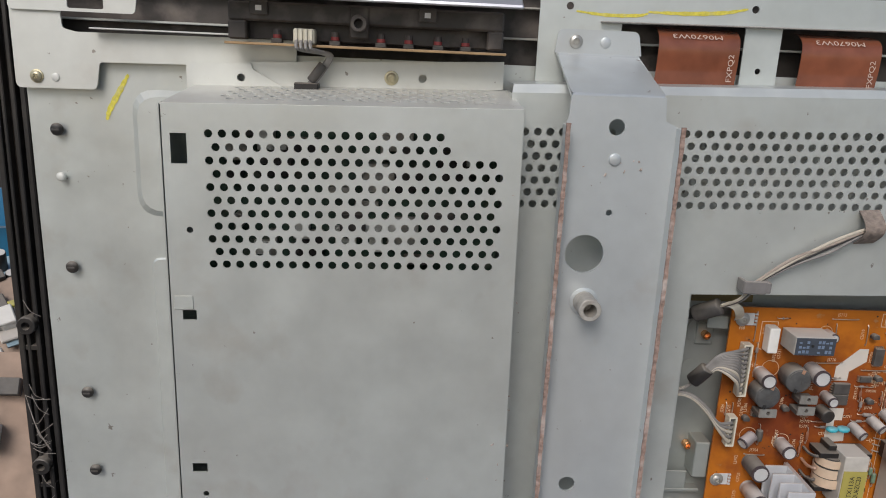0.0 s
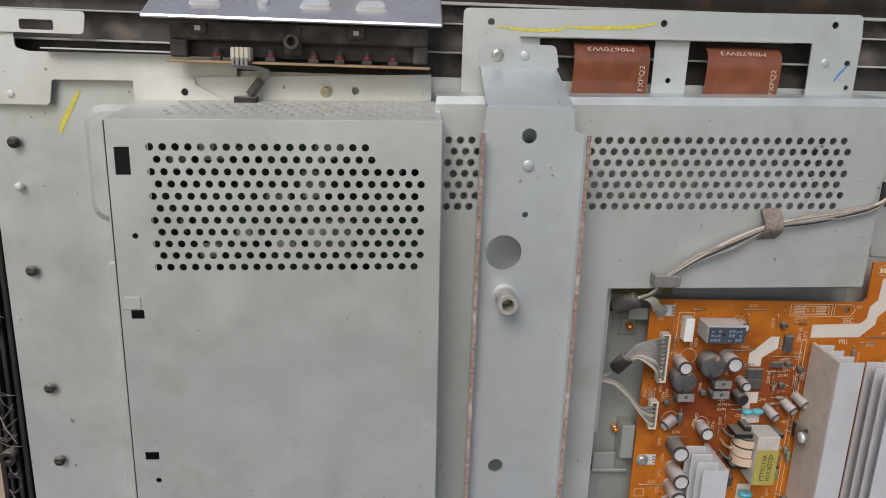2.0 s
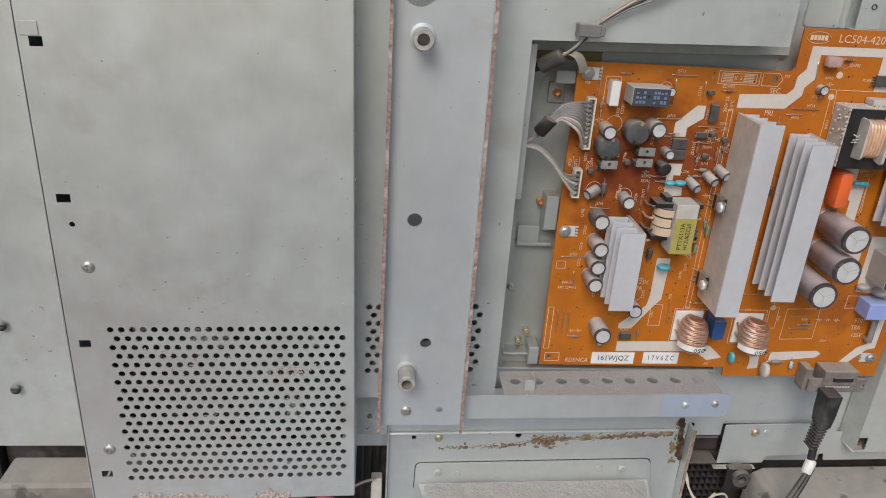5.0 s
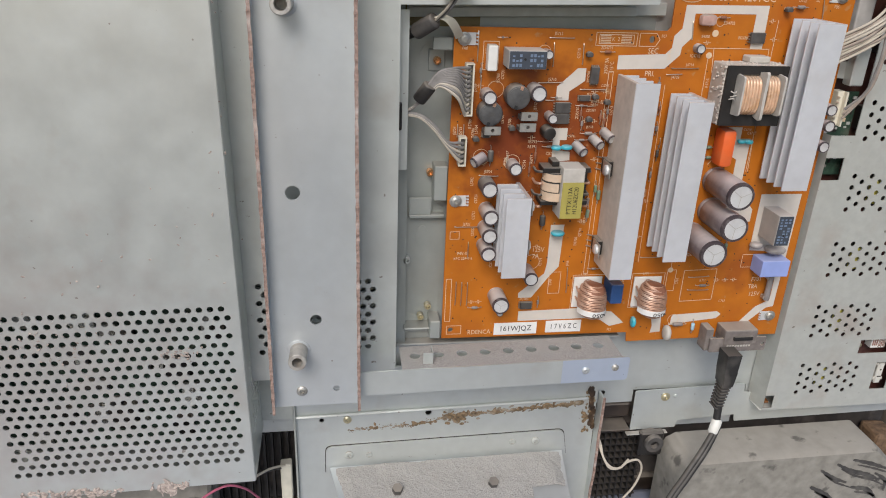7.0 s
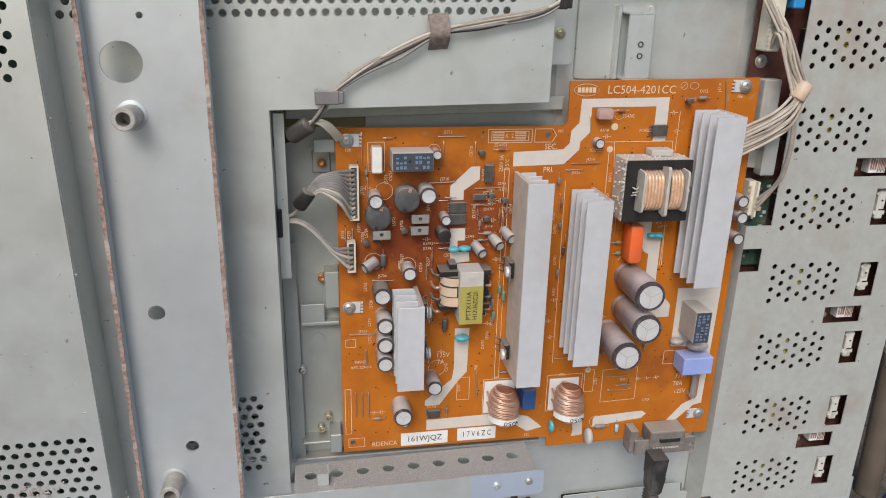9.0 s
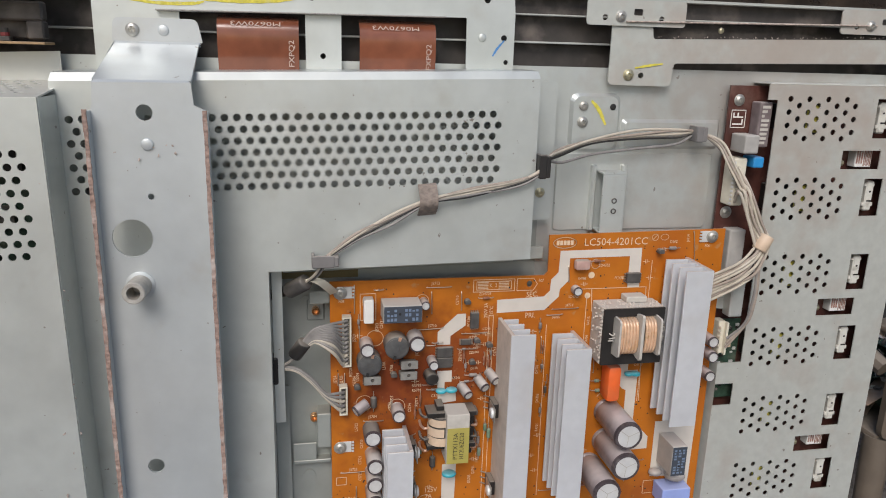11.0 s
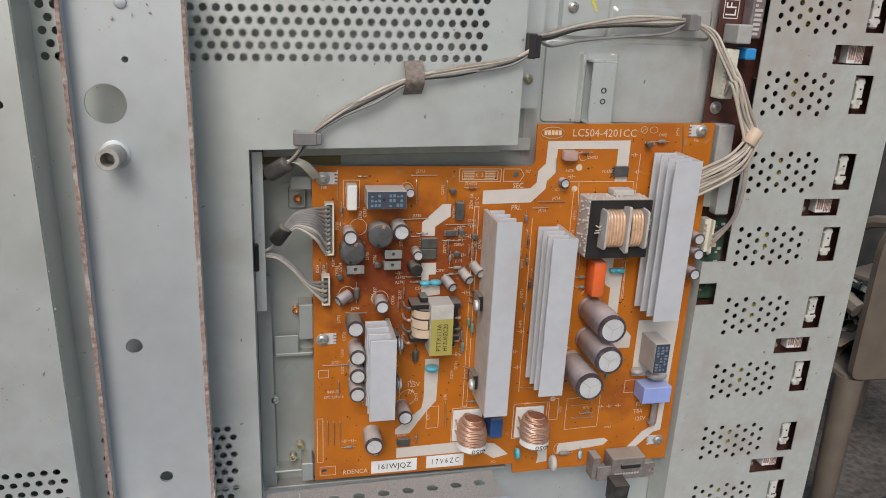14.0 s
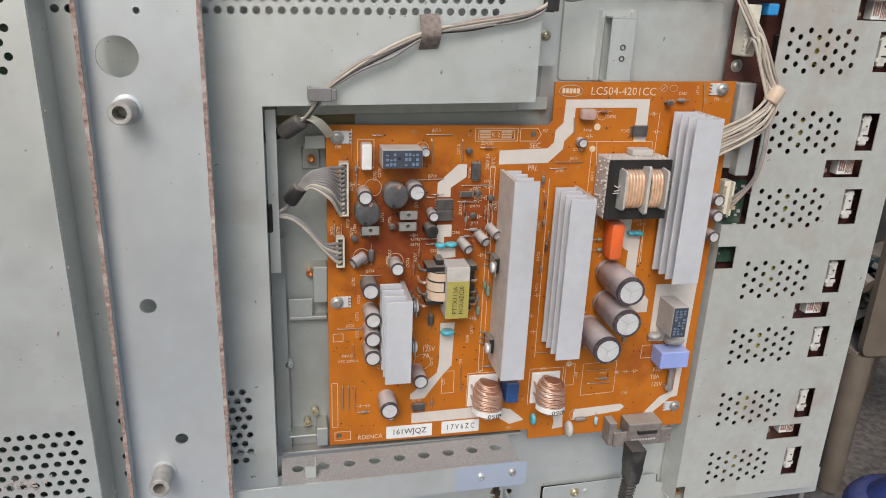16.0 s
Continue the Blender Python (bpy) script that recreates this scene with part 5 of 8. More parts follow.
for x, z in ((0.2235, 0.3825), (0.2240, 0.3560), (0.2105, 0.3340)):
    body = can(x, z, 0.0113, 0.043, SLEEVE_DARK)
    bm = bmesh.new()
    for k in range(4):
        a = radians(-60 + k * 22)
        rod(bm, (x + 0.0102 * math.cos(a), -0.0424, z + 0.0102 * math.sin(a)), (x + 0.0106 * math.cos(a), -0.0420, z + 0.0106 * math.sin(a)), 0.0006, 6)
    tagged(part("print_mark", bm, PALE_TRACK, body), kind="stuff")
for x, z, r, h in ((0.026, 0.452, 0.0052, 0.016), (0.0625, 0.4555, 0.0060, 0.017), (0.076, 0.436, 0.0037, 0.013), (0.050, 0.397, 0.0050, 0.015), (0.0315, 0.3600, 0.0061, 0.022),
                   (0.0315, 0.3445, 0.0061, 0.022), (0.0315, 0.3290, 0.0061, 0.022), (0.0450, 0.2820, 0.0072, 0.021), (0.0690, 0.3050, 0.0058, 0.020), (0.0690, 0.4830, 0.0034, 0.011),
                   (0.3035, 0.4440, 0.0046, 0.014), (0.3050, 0.4310, 0.0046, 0.014), (0.3045, 0.4140, 0.0046, 0.014), (0.188, 0.4885, 0.0036, 0.007)):
    can(x, z, r, h, SLEEVE_DARK if (x > 0.3 or x == 0.0690 and r > 0.005) else SLEEVE)
for x, z in ((0.1000, 0.4130), (0.1130, 0.4185), (0.1215, 0.4235)):
    can(x, z, 0.0038, 0.011, SLEEVE, (0.004, -0.004))
can(0.0265, 0.4045, 0.0042, 0.009, SLEEVE_DARK, (-0.009, -0.004), lift=0.004)
can(0.0300, 0.3815, 0.0064, 0.018, DRUM)
can(0.0475, 0.2690, 0.0028, 0.010, SLEEVE)


def drum_coil(x, z, r, h):
    bm = bmesh.new()
    rod(bm, (x, 0, z), (x, -h, z), r, 28, bevel=0.0008)
    body = part("drum_inductor", bm, DRUM, pb, "dark grey drum inductor", smooth=True)
    bm = bmesh.new()
    rod(bm, (x, -h, z), (x, -h - 0.0004, z), r * 0.86, 28, bevel=0.0002)
    top_ = part("drum_top", bm, DRUM, body, smooth=True)
    for a in (radians(75), radians(255)):
        bm = bmesh.new()
        c = Vector((x + math.cos(a) * r * 0.82, -h - 0.0005, z + math.sin(a) * r * 0.82))
        block(bm, -r * 0.12, r * 0.12, -0.0004, 0.0, -r * 0.16, r * 0.16, 0, Matrix.Translation(c) @ Matrix.Rotation(-(a - math.pi / 2), 4, "Y"))
        part("notch", bm, COPPER if a < 2 else INK, top_)
    return body


b = drum_coil(0.0480, 0.4520, 0.0090, 0.0135)
lettering(b, "1", 0.0495, 0.4515, 0.004, DARK_GREY, -0.0142)
b = drum_coil(0.0280, 0.4395, 0.0090, 0.0135)
lettering(b, "500", 0.0285, 0.4395, 0.003, DARK_GREY, -0.0142)
bm = bmesh.new()
rod(bm, (0.0745, 0, 0.4245), (0.0755, -0.011, 0.4240), 0.0050, 20, bevel=0.0008)
part("drum_inductor", bm, BLACK, pb, "black drum inductor", smooth=True)


def box_part(name, x0, x1, z0, z1, h, mat, label="", bevel=0.0006, parent=None, y0=-0.0006):
    b = bmesh.new()
    block(b, x0, x1, -h, y0, z0, z1, bevel, seg=2)
    return part(name, b, mat, parent or pb, label, smooth=bevel > 0.0012)


# relays
for x0, x1, z0, z1, h, turn in ((0.0370, 0.0650, 0.4740, 0.4870, 0.020, 0), (0.2725, 0.2855, 0.3325, 0.3590, 0.025, 90)):
    rl = box_part("relay", x0, x1, z0, z1, h, RELAY, "grey relay with a dark printed face", 0.0005)
    bm = bmesh.new()
    block(bm, x0 + 0.0004, x1 - 0.0004, -h - 0.0004, -h - 0.0001, z0 + 0.0004, z1 - 0.0004)
    fc = part("printed_face", bm, RELAY_FACE, rl, "slate face with pale blue print")
    rng = random.Random(3)
    bm = bmesh.new()
    w, hh = x1 - x0, z1 - z0
    for k in range(9):
        if turn == 0:
            xa = x0 + 0.0025 + k * 0.0026
            for j in range(3):
                if rng.random() < 0.75 and abs(xa - (x0 + w * 0.42)) > 0.002:
                    block(bm, xa, xa + 0.0018, -h - 0.0007, -h - 0.0005, z0 + 0.0018 + j * 0.0035, z0 + 0.0018 + j * 0.0035 + rng.uniform(0.0008, 0.0024))
        else:
            za = z0 + 0.0025 + k * 0.0025
            for j in range(3):
                if rng.random() < 0.75:
                    block(bm, x0 + 0.0018 + j * 0.0035, x0 + 0.0018 + j * 0.0035 + rng.uniform(0.001, 0.0026), -h - 0.0007, -h - 0.0005, za, za + 0.0015)
    tagged(part("print_mark", bm, PALE_BLUE_INK, fc), kind="stuff")
    bm = bmesh.new()
    rod(bm, (x0 + w * (0.42 if turn == 0 else 0.5), -h - 0.0009, z0 + hh * (0.55 if turn == 0 else 0.35)), (x0 + w * (0.42 if turn == 0 else 0.5), -h - 0.0004, z0 + hh * (0.55 if turn == 0 else 0.35)), 0.0010, 12)
    part("vent_plug", bm, INK, fc)
box_part("jumper_block", 0.0240, 0.0312, 0.4705, 0.4890, 0.010, WHITE_PLASTIC, "white plastic block", 0.0010)


def plug_socket(x0, x1, z0, z1, pins, h=0.008):
    sk = box_part("wire_connector", x0, x1, z0, z1, h * 0.5, NYLON, "cream nylon connector", 0.0004)
    bm = bmesh.new()
    block(bm, x0, x0 + 0.0012, -h, -h * 0.5, z0, z1, 0.0002)
    block(bm, x1 - 0.0012, x1, -h, -h * 0.5, z0, z1, 0.0002)
    block(bm, x0 + 0.0012, x1 - 0.0012, -h, -h * 0.5, z0, z0 + 0.0012, 0.0002)
    block(bm, x0 + 0.0012, x1 - 0.0012, -h, -h * 0.5, z1 - 0.0012, z1, 0.0002)
    part("rim", bm, NYLON, sk)
    for i in range(pins):
        z = z0 + 0.0028 + i * (z1 - z0 - 0.0056) / (pins - 1)
        bm = bmesh.new()
        block(bm, x0 + 0.0016, x1 - 0.0016, -h * 0.82, -h * 0.5, z - 0.0008, z + 0.0008, 0.0002)
        part("contact", bm, DARK_GREY, sk)
    return sk


plug_socket(0.0085, 0.0150, 0.4365, 0.4755, 12)
plug_socket(0.0060, 0.0120, 0.3975, 0.4205, 6)

# main transformer
t1 = box_part("main_transformer", 0.2030, 0.2530, 0.4340, 0.4795, 0.0215, CORE, "transformer with dusty ferrite core and copper winding", 0.0008)
bm = bmesh.new()
plate(bm, rounded(rect(0.2035, 0.2530, 0.4340, 0.4795), 0.001), -0.0235, 0.0018, [rounded(rect(0.2115, 0.2480, 0.4430, 0.4730), 0.001)])
fc = part("core_face", bm, BLACK, t1, "black core face")
for x0, x1, turns in ((0.2150, 0.2298, 6), (0.2352, 0.2445, 4)):
    for i in range(turns):
        xm = x0 + (x1 - x0) * (i + 0.5) / turns
        rr = (x1 - x0) / turns * 0.54
        bm = bmesh.new()
        cable(bm, [(xm - 0.0004, -0.018, 0.4435), (xm - 0.0004, -0.0265, 0.4450), (xm, -0.0295, 0.4505), (xm, -0.0295, 0.4645), (xm, -0.0265, 0.4700), (xm, -0.018, 0.4715)], rr, 8, 4)
        part("winding_turn", bm, WINDING, t1, smooth=True)
for x, w in ((0.2132, 0.0007), (0.2312, 0.0011), (0.2462, 0.0008)):
    bm = bmesh.new()
    tall = 0.0035 if w > 0.001 else 0.0
    plate(bm, rounded([(0.0180, 0.4425), (0.0320, 0.4435 - tall), (0.0335, 0.4450 - tall), (0.0335, 0.4715 + tall), (0.0320, 0.4730 + tall), (0.0180, 0.4740)], 0.0008), -w, 2 * w,
          (), Matrix.Translation((x, 0, 0)) @ Matrix.Rotation(radians(-90), 4, "Z"))
    part("bobbin_flange", bm, CORE, t1)
bm = bmesh.new()
plate(bm, rect(0.2326, 0.2350, 0.4440, 0.4720), -0.0240, 0.005)
part("winding_gap", bm, BLACK, t1)
for k, (xa, za) in enumerate(((0.2115, 0.461), (0.2118, 0.458), (0.2110, 0.455), (0.2480, 0.466), (0.2482, 0.462), (0.2480, 0.457))):
    s_ = -1 if xa < 0.23 else 1
    bm = bmesh.new()
    cable(bm, [(xa, -0.027, za), (xa + s_ * 0.002, -0.0285, za + 0.001 * (k % 3 - 1)), (xa + s_ * 0.004, -0.0262, za - 0.0012 * (k % 2))], 0.0005, 6, 3)
    part("wire_end", bm, CORE, t1)
# matted dust along the upper and side edges of the core
rng = random.Random(8)
for z0_, x0_, z1_, x1_, n_ in ((0.4795, 0.2030, 0.4795, 0.2530, 60), (0.4345, 0.2028, 0.4795, 0.2028, 50)):
    bm = bmesh.new()
    for k in range(n_):
        f = rng.random()
        c = Vector((x0_ + (x1_ - x0_) * f, -0.0215 + 0.017 * rng.random() ** 2, z0_ + (z1_ - z0_) * f))
        bmesh.ops.create_icosphere(bm, subdivisions=1, radius=rng.uniform(0.0006, 0.0013), matrix=Matrix.Translation(c) @ Matrix.Rotation(rng.random() * 6, 4, "Y"))
    tagged(part("dust_fringe", bm, PALE_FLUFF, t1, "pale matted dust"), kind="stuff")
box_part("pin_block", 0.226, 0.243, 0.4797, 0.4845, 0.012, CORE, "", 0.0008, t1)
# second transformer
t2 = box_part("small_transformer", 0.0850, 0.1025, 0.3595, 0.4005, 0.0242, CORE, "small transformer with an olive-yellow label", 0.0006, y0=-0.005)
bm = bmesh.new()
block(bm, 0.0853, 0.1022, -0.0250, -0.0244, 0.3600, 0.3895)
lb = part("label_plate", bm, OLIVE, t2, "olive-yellow label with black print")
for i, tx_ in enumerate(("PTTX113A", "H12U6ZC20")):
    lettering(lb, tx_, 0.0918 + i * 0.0048, 0.3748, 0.0034, INK, -0.0253, 90, width=0.022)
box_part("bobbin", 0.0715, 0.1095, 0.3680, 0.3715, 0.016, BLACK, "", 0.0004, t2)
box_part("bobbin", 0.0715, 0.1095, 0.3945, 0.3985, 0.016, BLACK, "", 0.0004, t2)
bm = bmesh.new()
rod(bm, (0.083, -0.010, 0.3715), (0.083, -0.010, 0.3945), 0.0085, 26)
part("coil_body", bm, DARK_GREY, t2, smooth=True)
for z0_, z1_, r_, a0_ in ((0.3722, 0.3790, 0.0102, 150), (0.3800, 0.3868, 0.0106, 120), (0.3880, 0.3940, 0.0100, 165)):
    bm = bmesh.new()
    arc = [(0.083 + r_ * math.cos(radians(a0_ + k * 14)), -0.010 + r_ * math.sin(radians(a0_ + k * 14))) for k in range(12)]
    for (xa, ya), (xb, yb) in zip(arc, arc[1:]):
        quad(bm, [(xa, ya, z0_), (xb, yb, z0_), (xb, yb, z1_), (xa, ya, z1_)])
    bmesh.ops.remove_doubles(bm, verts=bm.verts, dist=1e-6)
    bmesh.ops.solidify(bm, geom=bm.faces[:], thickness=0.0005)
    part("tape_wrap", bm, TAPE, t2, "loose cream tape", smooth=True)
for x0_, x1_, z0_, z1_ in ((0.1027, 0.1085, 0.3722, 0.3938), (0.0790, 0.0848, 0.3990, 0.4030), (0.1030, 0.1075, 0.3610, 0.3675)):
    box_part("bobbin", x0_, x1_, z0_, z1_, 0.013, BLACK, "", 0.0006, t2)
for s, x in ((-1, 0.0730), (1, 0.1065)):
    for k in range(4):
        bm = bmesh.new()
        cable(bm, [(x, -0.012, 0.366 + k * 0.0095), (x + s * 0.003, -0.014, 0.3665 + k * 0.0095), (x + s * 0.005, -0.008, 0.3655 + k * 0.0095), (x + s * 0.005, 0, 0.366 + k * 0.0095)], 0.0011, 7, 4)
        part("pin_wire", bm, DARK_GREY if k % 2 else COPPER, t2)

# wound chokes on white seats
for x, z in ((0.1245, 0.2830), (0.1785, 0.2815)):
    ck = box_part("choke", x - 0.0125, x + 0.0125, z - 0.0145, z + 0.0145, 0.0022, WHITE_PLASTIC, "copper choke coil on a white plastic seat", 0.0006)
    for i in range(35):
        f = (i - 17) / 17.4
        rr = 0.0120 * (1 - 0.42 * abs(f) ** 3.2)
        bm = bmesh.new()
        cz = z - 0.0025 - f * 0.0150
        loop = [(x + 0.0015 + rr * math.cos(a), -0.0120 - rr * 0.95 * math.sin(a), cz + 0.0007 * math.sin(a * 2 + i * 1.3) - 0.0018 * math.cos(a)) for a in (radians(20 * k) for k in range(19))]
        cable(bm, loop, 0.00050, 6, 1)
        part("wire_turn", bm, COPPER, ck, smooth=True)
    bm = bmesh.new()
    rod(bm, (x + 0.0015, -0.0120, z - 0.0170), (x + 0.0015, -0.0120, z + 0.0120), 0.0105, 22, bevel=0.004)
    part("coil_core", bm, BROWN_PART, ck, smooth=True)
    bm = bmesh.new()
    cz = z - 0.0105
    arc = [(x + 0.0015 + 0.0128 * math.cos(a), -0.0120 - 0.0126 * math.sin(a)) for a in (radians(5 + 17 * k) for k in range(11))]
    for (xa, ya), (xb, yb) in zip(arc, arc[1:]):
        quad(bm, [(xa, ya, cz - 0.0025 - (xa - x) * 0.05), (xb, yb, cz - 0.0025 - (xb - x) * 0.05), (xb, yb, cz + 0.0025 - (xb - x) * 0.05), (xa, ya, cz + 0.0025 - (xa - x) * 0.05)])
    bmesh.ops.remove_doubles(bm, verts=bm.verts, dist=1e-6)
    bd = part("paper_band", bm, PAPER, ck, "white paper band with black print", smooth=True)
    lettering(bd, "050", x + 0.0035, cz - 0.0003, 0.0036, INK, -0.0250, 180, width=0.0095)
    bm = bmesh.new()
    rod(bm, (x + 0.0095, -0.0225, cz - 0.0006), (x + 0.0096, -0.0238, cz - 0.0006), 0.0006, 8)
    part("printed_dot", bm, INK, bd)
    bm = bmesh.new()
    cable(bm, [(x - 0.010, -0.0022, z + 0.006), (x - 0.0095, -0.008, z + 0.003), (x - 0.008, -0.014, z - 0.001)], 0.0009, 6, 4)
    cable(bm, [(x - 0.010, -0.0022, z - 0.004), (x - 0.0085, -0.010, z - 0.006), (x - 0.006, -0.016, z - 0.008)], 0.0009, 6, 4)
    part("coil_end", bm, COPPER, ck)

# film and disc capacitors
box_part("film_capacitor", 0.1390, 0.1495, 0.2800, 0.2980, 0.0200, BLUE_CASE, "dark blue film capacitor", 0.0010)
box_part("box_capacitor", 0.2720, 0.2975, 0.3000, 0.3150, 0.0180, LILAC, "pale blue box capacitor", 0.0008)
box_part("film_capacitor", 0.2145, 0.2262, 0.3980, 0.4285, 0.0170, ORANGE, "bright orange film capacitor", 0.0035)
box_part("film_capacitor", 0.1845, 0.1965, 0.5055, 0.5135, 0.0080, PINK, "dusty pink film capacitor", 0.0022)


def disc(x, z, r, t, mat, label, axis="z", h=0.0, squash=0.8):
    b = bmesh.new()
    a = Vector((0, 0, t / 2)) if axis == "z" else Vector((t / 2, 0, 0))
    c = Vector((x, -h - r, z))
    rod(b, c - a, c + a, r, 20, bevel=t * 0.42)
    bmesh.ops.scale(b, vec=(1, squash, 1), verts=b.verts, space=Matrix.Translation((-x, 0, -z)))
    body = part("disc_capacitor", b, mat, pb, label, smooth=True)
    for s in (-1, 1):
        b = bmesh.new()
        o = Vector((s * r * 0.45, 0, 0)) if axis == "z" else Vector((0, 0, s * r * 0.45))
        rod(b, (x + o.x, 0, z + o.z), (x + o.x, -h - r * 0.6, z + o.z), 0.0004, 6)
        part("lead", b, WIRE_LEAD, body)
    return body


for x, z, r in ((0.0835, 0.4115, 0.0042), (0.0915, 0.4120, 0.0046), (0.0915, 0.3400, 0.0058), (0.0960, 0.3570, 0.0055), (0.2375, 0.4165, 0.0036), (0.2425, 0.4165, 0.0036), (0.2440, 0.4160, 0.0036)):
    disc(x, z, r, 0.0034, TEAL, "turquoise disc capacitor", h=0.002)
disc(0.1690, 0.2540, 0.0052, 0.0034, TEAL, "turquoise disc capacitor", "x", h=0.002)
disc(0.2870, 0.3215, 0.0090, 0.0050, SLEEVE, "brownish grey varistor disc", h=0.001)
disc(0.2010, 0.2430, 0.0075, 0.0050, CORE, "dusty pale beige disc capacitor", "x", h=0.003)
disc(0.270, 0.325, 0.006, 0.0045, SLEEVE, "brownish grey varistor disc", h=0.001)

# chips and small transistors
for x0, x1, z0, z1, h in ((0.0800, 0.0915, 0.4385, 0.4465, 0.004), (0.0800, 0.0915, 0.4300, 0.4380, 0.004), (0.1050, 0.1115, 0.4610, 0.4735, 0.004), (0.2285, 0.2400, 0.4930, 0.5010, 0.004),
                          (0.0665, 0.0760, 0.2690, 0.2755, 0.004), (0.0985, 0.1065, 0.4475, 0.4520, 0.003), (0.0250, 0.0300, 0.4190, 0.4235, 0.004)):
    ch = box_part("chip", x0, x1, z0, z1, h, DARK_GREY, "dark dusty integrated circuit", 0.0004)
    for k in range(4):
        for s in (0, 1):
            bm = bmesh.new()
            if x1 - x0 > z1 - z0:
                zz = z0 + (z1 - z0) * (k + 0.5) / 4
                block(bm, *((x0 - 0.0012, x0 - 0.0001) if s else (x1 + 0.0001, x1 + 0.0012)), -0.0022, -0.0002, zz - 0.0004, zz + 0.0004)
            else:
                xx = x0 + (x1 - x0) * (k + 0.5) / 4
                block(bm, xx - 0.0004, xx + 0.0004, -0.0022, -0.0002, *((z0 - 0.0012, z0 - 0.0001) if s else (z1 + 0.0001, z1 + 0.0012)))
            part("leg", bm, WIRE_LEAD, ch)
for x, z in ((0.1020, 0.4825), (0.1075, 0.4335), (0.0195, 0.4180), (0.0470, 0.4265), (0.2545, 0.5180), (0.1105, 0.4510), (0.1205, 0.4470)):
    bm = bmesh.new()
    rod(bm, (x, -0.0015, z), (x, -0.0062, z), 0.0025, 14, bevel=0.0004)
    bmesh.ops.bisect_plane(bm, geom=bm.verts[:] + bm.edges[:] + bm.faces[:], plane_co=(x, 0, z - 0.0012), plane_no=(0, 0, -1), clear_outer=True)
    tr = part("small_transistor", bm, DARK_GREY, pb, "", True)
    bm = bmesh.new()
    for k in (-1, 0, 1):
        rod(bm, (x + k * 0.0013, 0, z), (x + k * 0.0013, -0.0016, z), 0.0003, 6)
    part("leg", bm, WIRE_LEAD, tr)
for x, z in ((0.0575, 0.4370), (0.0570, 0.4285), (0.0300, 0.4260)):
    bm = bmesh.new()
    block(bm, x - 0.0062, x + 0.0062, -0.0120, -0.0012, z - 0.0030, z + 0.0008, 0.0004)
    tr = part("power_transistor", bm, DARK_GREY, pb, "power transistor with bare metal tab")
    bm = bmesh.new()
    plate(bm, rounded(rect(x - 0.0062, x + 0.0062, -0.0022, 0.0042), 0.0006), -0.0135, 0.0010, [ring(x, 0.0012, 0.0014)], Matrix.Translation((0, 0, z)))
    part("metal_tab", bm, CHROME, tr)

# mounting screws, fuse and mains inlet
for x, z, s in ((0.0075, 0.4920, 1), (0.0065, 0.3670, 1), (0.2985, 0.5285, -1), (0.3020, 0.2525, -1)):
    bm = bmesh.new()
    block(bm, min(x - s * 0.002, x + s * 0.0085), max(x - s * 0.002, x + s * 0.0085), -0.0009, -0.0002, z - 0.0045, z + 0.0045, 0.0002)
    for k in range(4):
        block(bm, min(x + s * 0.0087, x + s * 0.0105), max(x + s * 0.0087, x + s * 0.0105), -0.0016, -0.0002, z - 0.0042 + k * 0.0025, z - 0.0030 + k * 0.0025)
    part("earth_lug", bm, TIN, pb)
    screw(pb, x, -0.001, z, 0.0038, 0.0050, CHROME, 30)
fuse = box_part("fuse", 0.2880, 0.2945, 0.2720, 0.2755, 0.006, CHROME, "glass fuse in metal clips", 0.0005)
box_part("fuse_clip", 0.2880, 0.2945, 0.2915, 0.2950, 0.006, CHROME, "", 0.0005, fuse)
bm = bmesh.new()
rod(bm, (0.2912, -0.0055, 0.2715), (0.2912, -0.0055, 0.2955), 0.0026, 14)
part("fuse_tube", bm, SLEEVE, fuse, smooth=True)

INLET = material("grimy_brown_plastic", (0.19, 0.165, 0.15), 0.6, 0, 0.12, 160, 0.1, (0.34, 0.30, 0.27), 0.6, 40, 0.9)
il = box_part("mains_inlet", 0.2520, 0.2830, 0.2330, 0.2480, 0.018, INLET, "grimy brown mains inlet socket", 0.0012)
bm = bmesh.new()
plate(bm, rounded([(0.2395, 0.2260), (0.2935, 0.2260), (0.2935, 0.2395), (0.2395, 0.2395)], 0.0015), -0.0165, 0.0022, [ring(0.2905, 0.2325, 0.0019)])
part("face_plate", bm, INLET, il)
box_part("side_block", 0.2360, 0.2430, 0.2260, 0.2480, 0.0140, INLET, "", 0.0008, il)
box_part("shutter", 0.2600, 0.2780, 0.2385, 0.2425, 0.0200, BLACK, "", 0.0006, il)
bm = bmesh.new()
for k in range(9):
    block(bm, 0.2560 + k * 0.0026, 0.2578 + k * 0.0026, -0.0169, -0.0165, 0.2308, 0.2345)
tagged(part("print_mark", bm, CORE, il), kind="stuff")

# ---- inverter shield and board ----
rs = thing("inverter_shield", "grey perforated sheet-steel shield over the inverter board, dusty above", "shield")
c = Sheet(-0.004)
c.solid = [(0.316, 0.4655, 0.150, 0.421), (0.3375, 0.4655, 0.421, 0.6350), (0.3290, 0.4655, 0.6350, 0.6465)]
c.void = [(0.316, 0.333, 0.3825, 0.402), (0.3155, 0.3255, 0.152, 0.166)]
for i in range(8):
    c.perforate(0.3470 if i else 0.3480, 0.6360 - i * 0.0625, 0.0163, 0.0050, 4, 7, 0.00225)
    c.void.append((0.4245, 0.4415, 0.6065 - i * 0.0627, 0.6370 - i * 0.0627))
for z in (0.5820, 0.4590, 0.3325, 0.2090):
    c.void.append((0.4005, 0.4350, z, z + 0.0148))
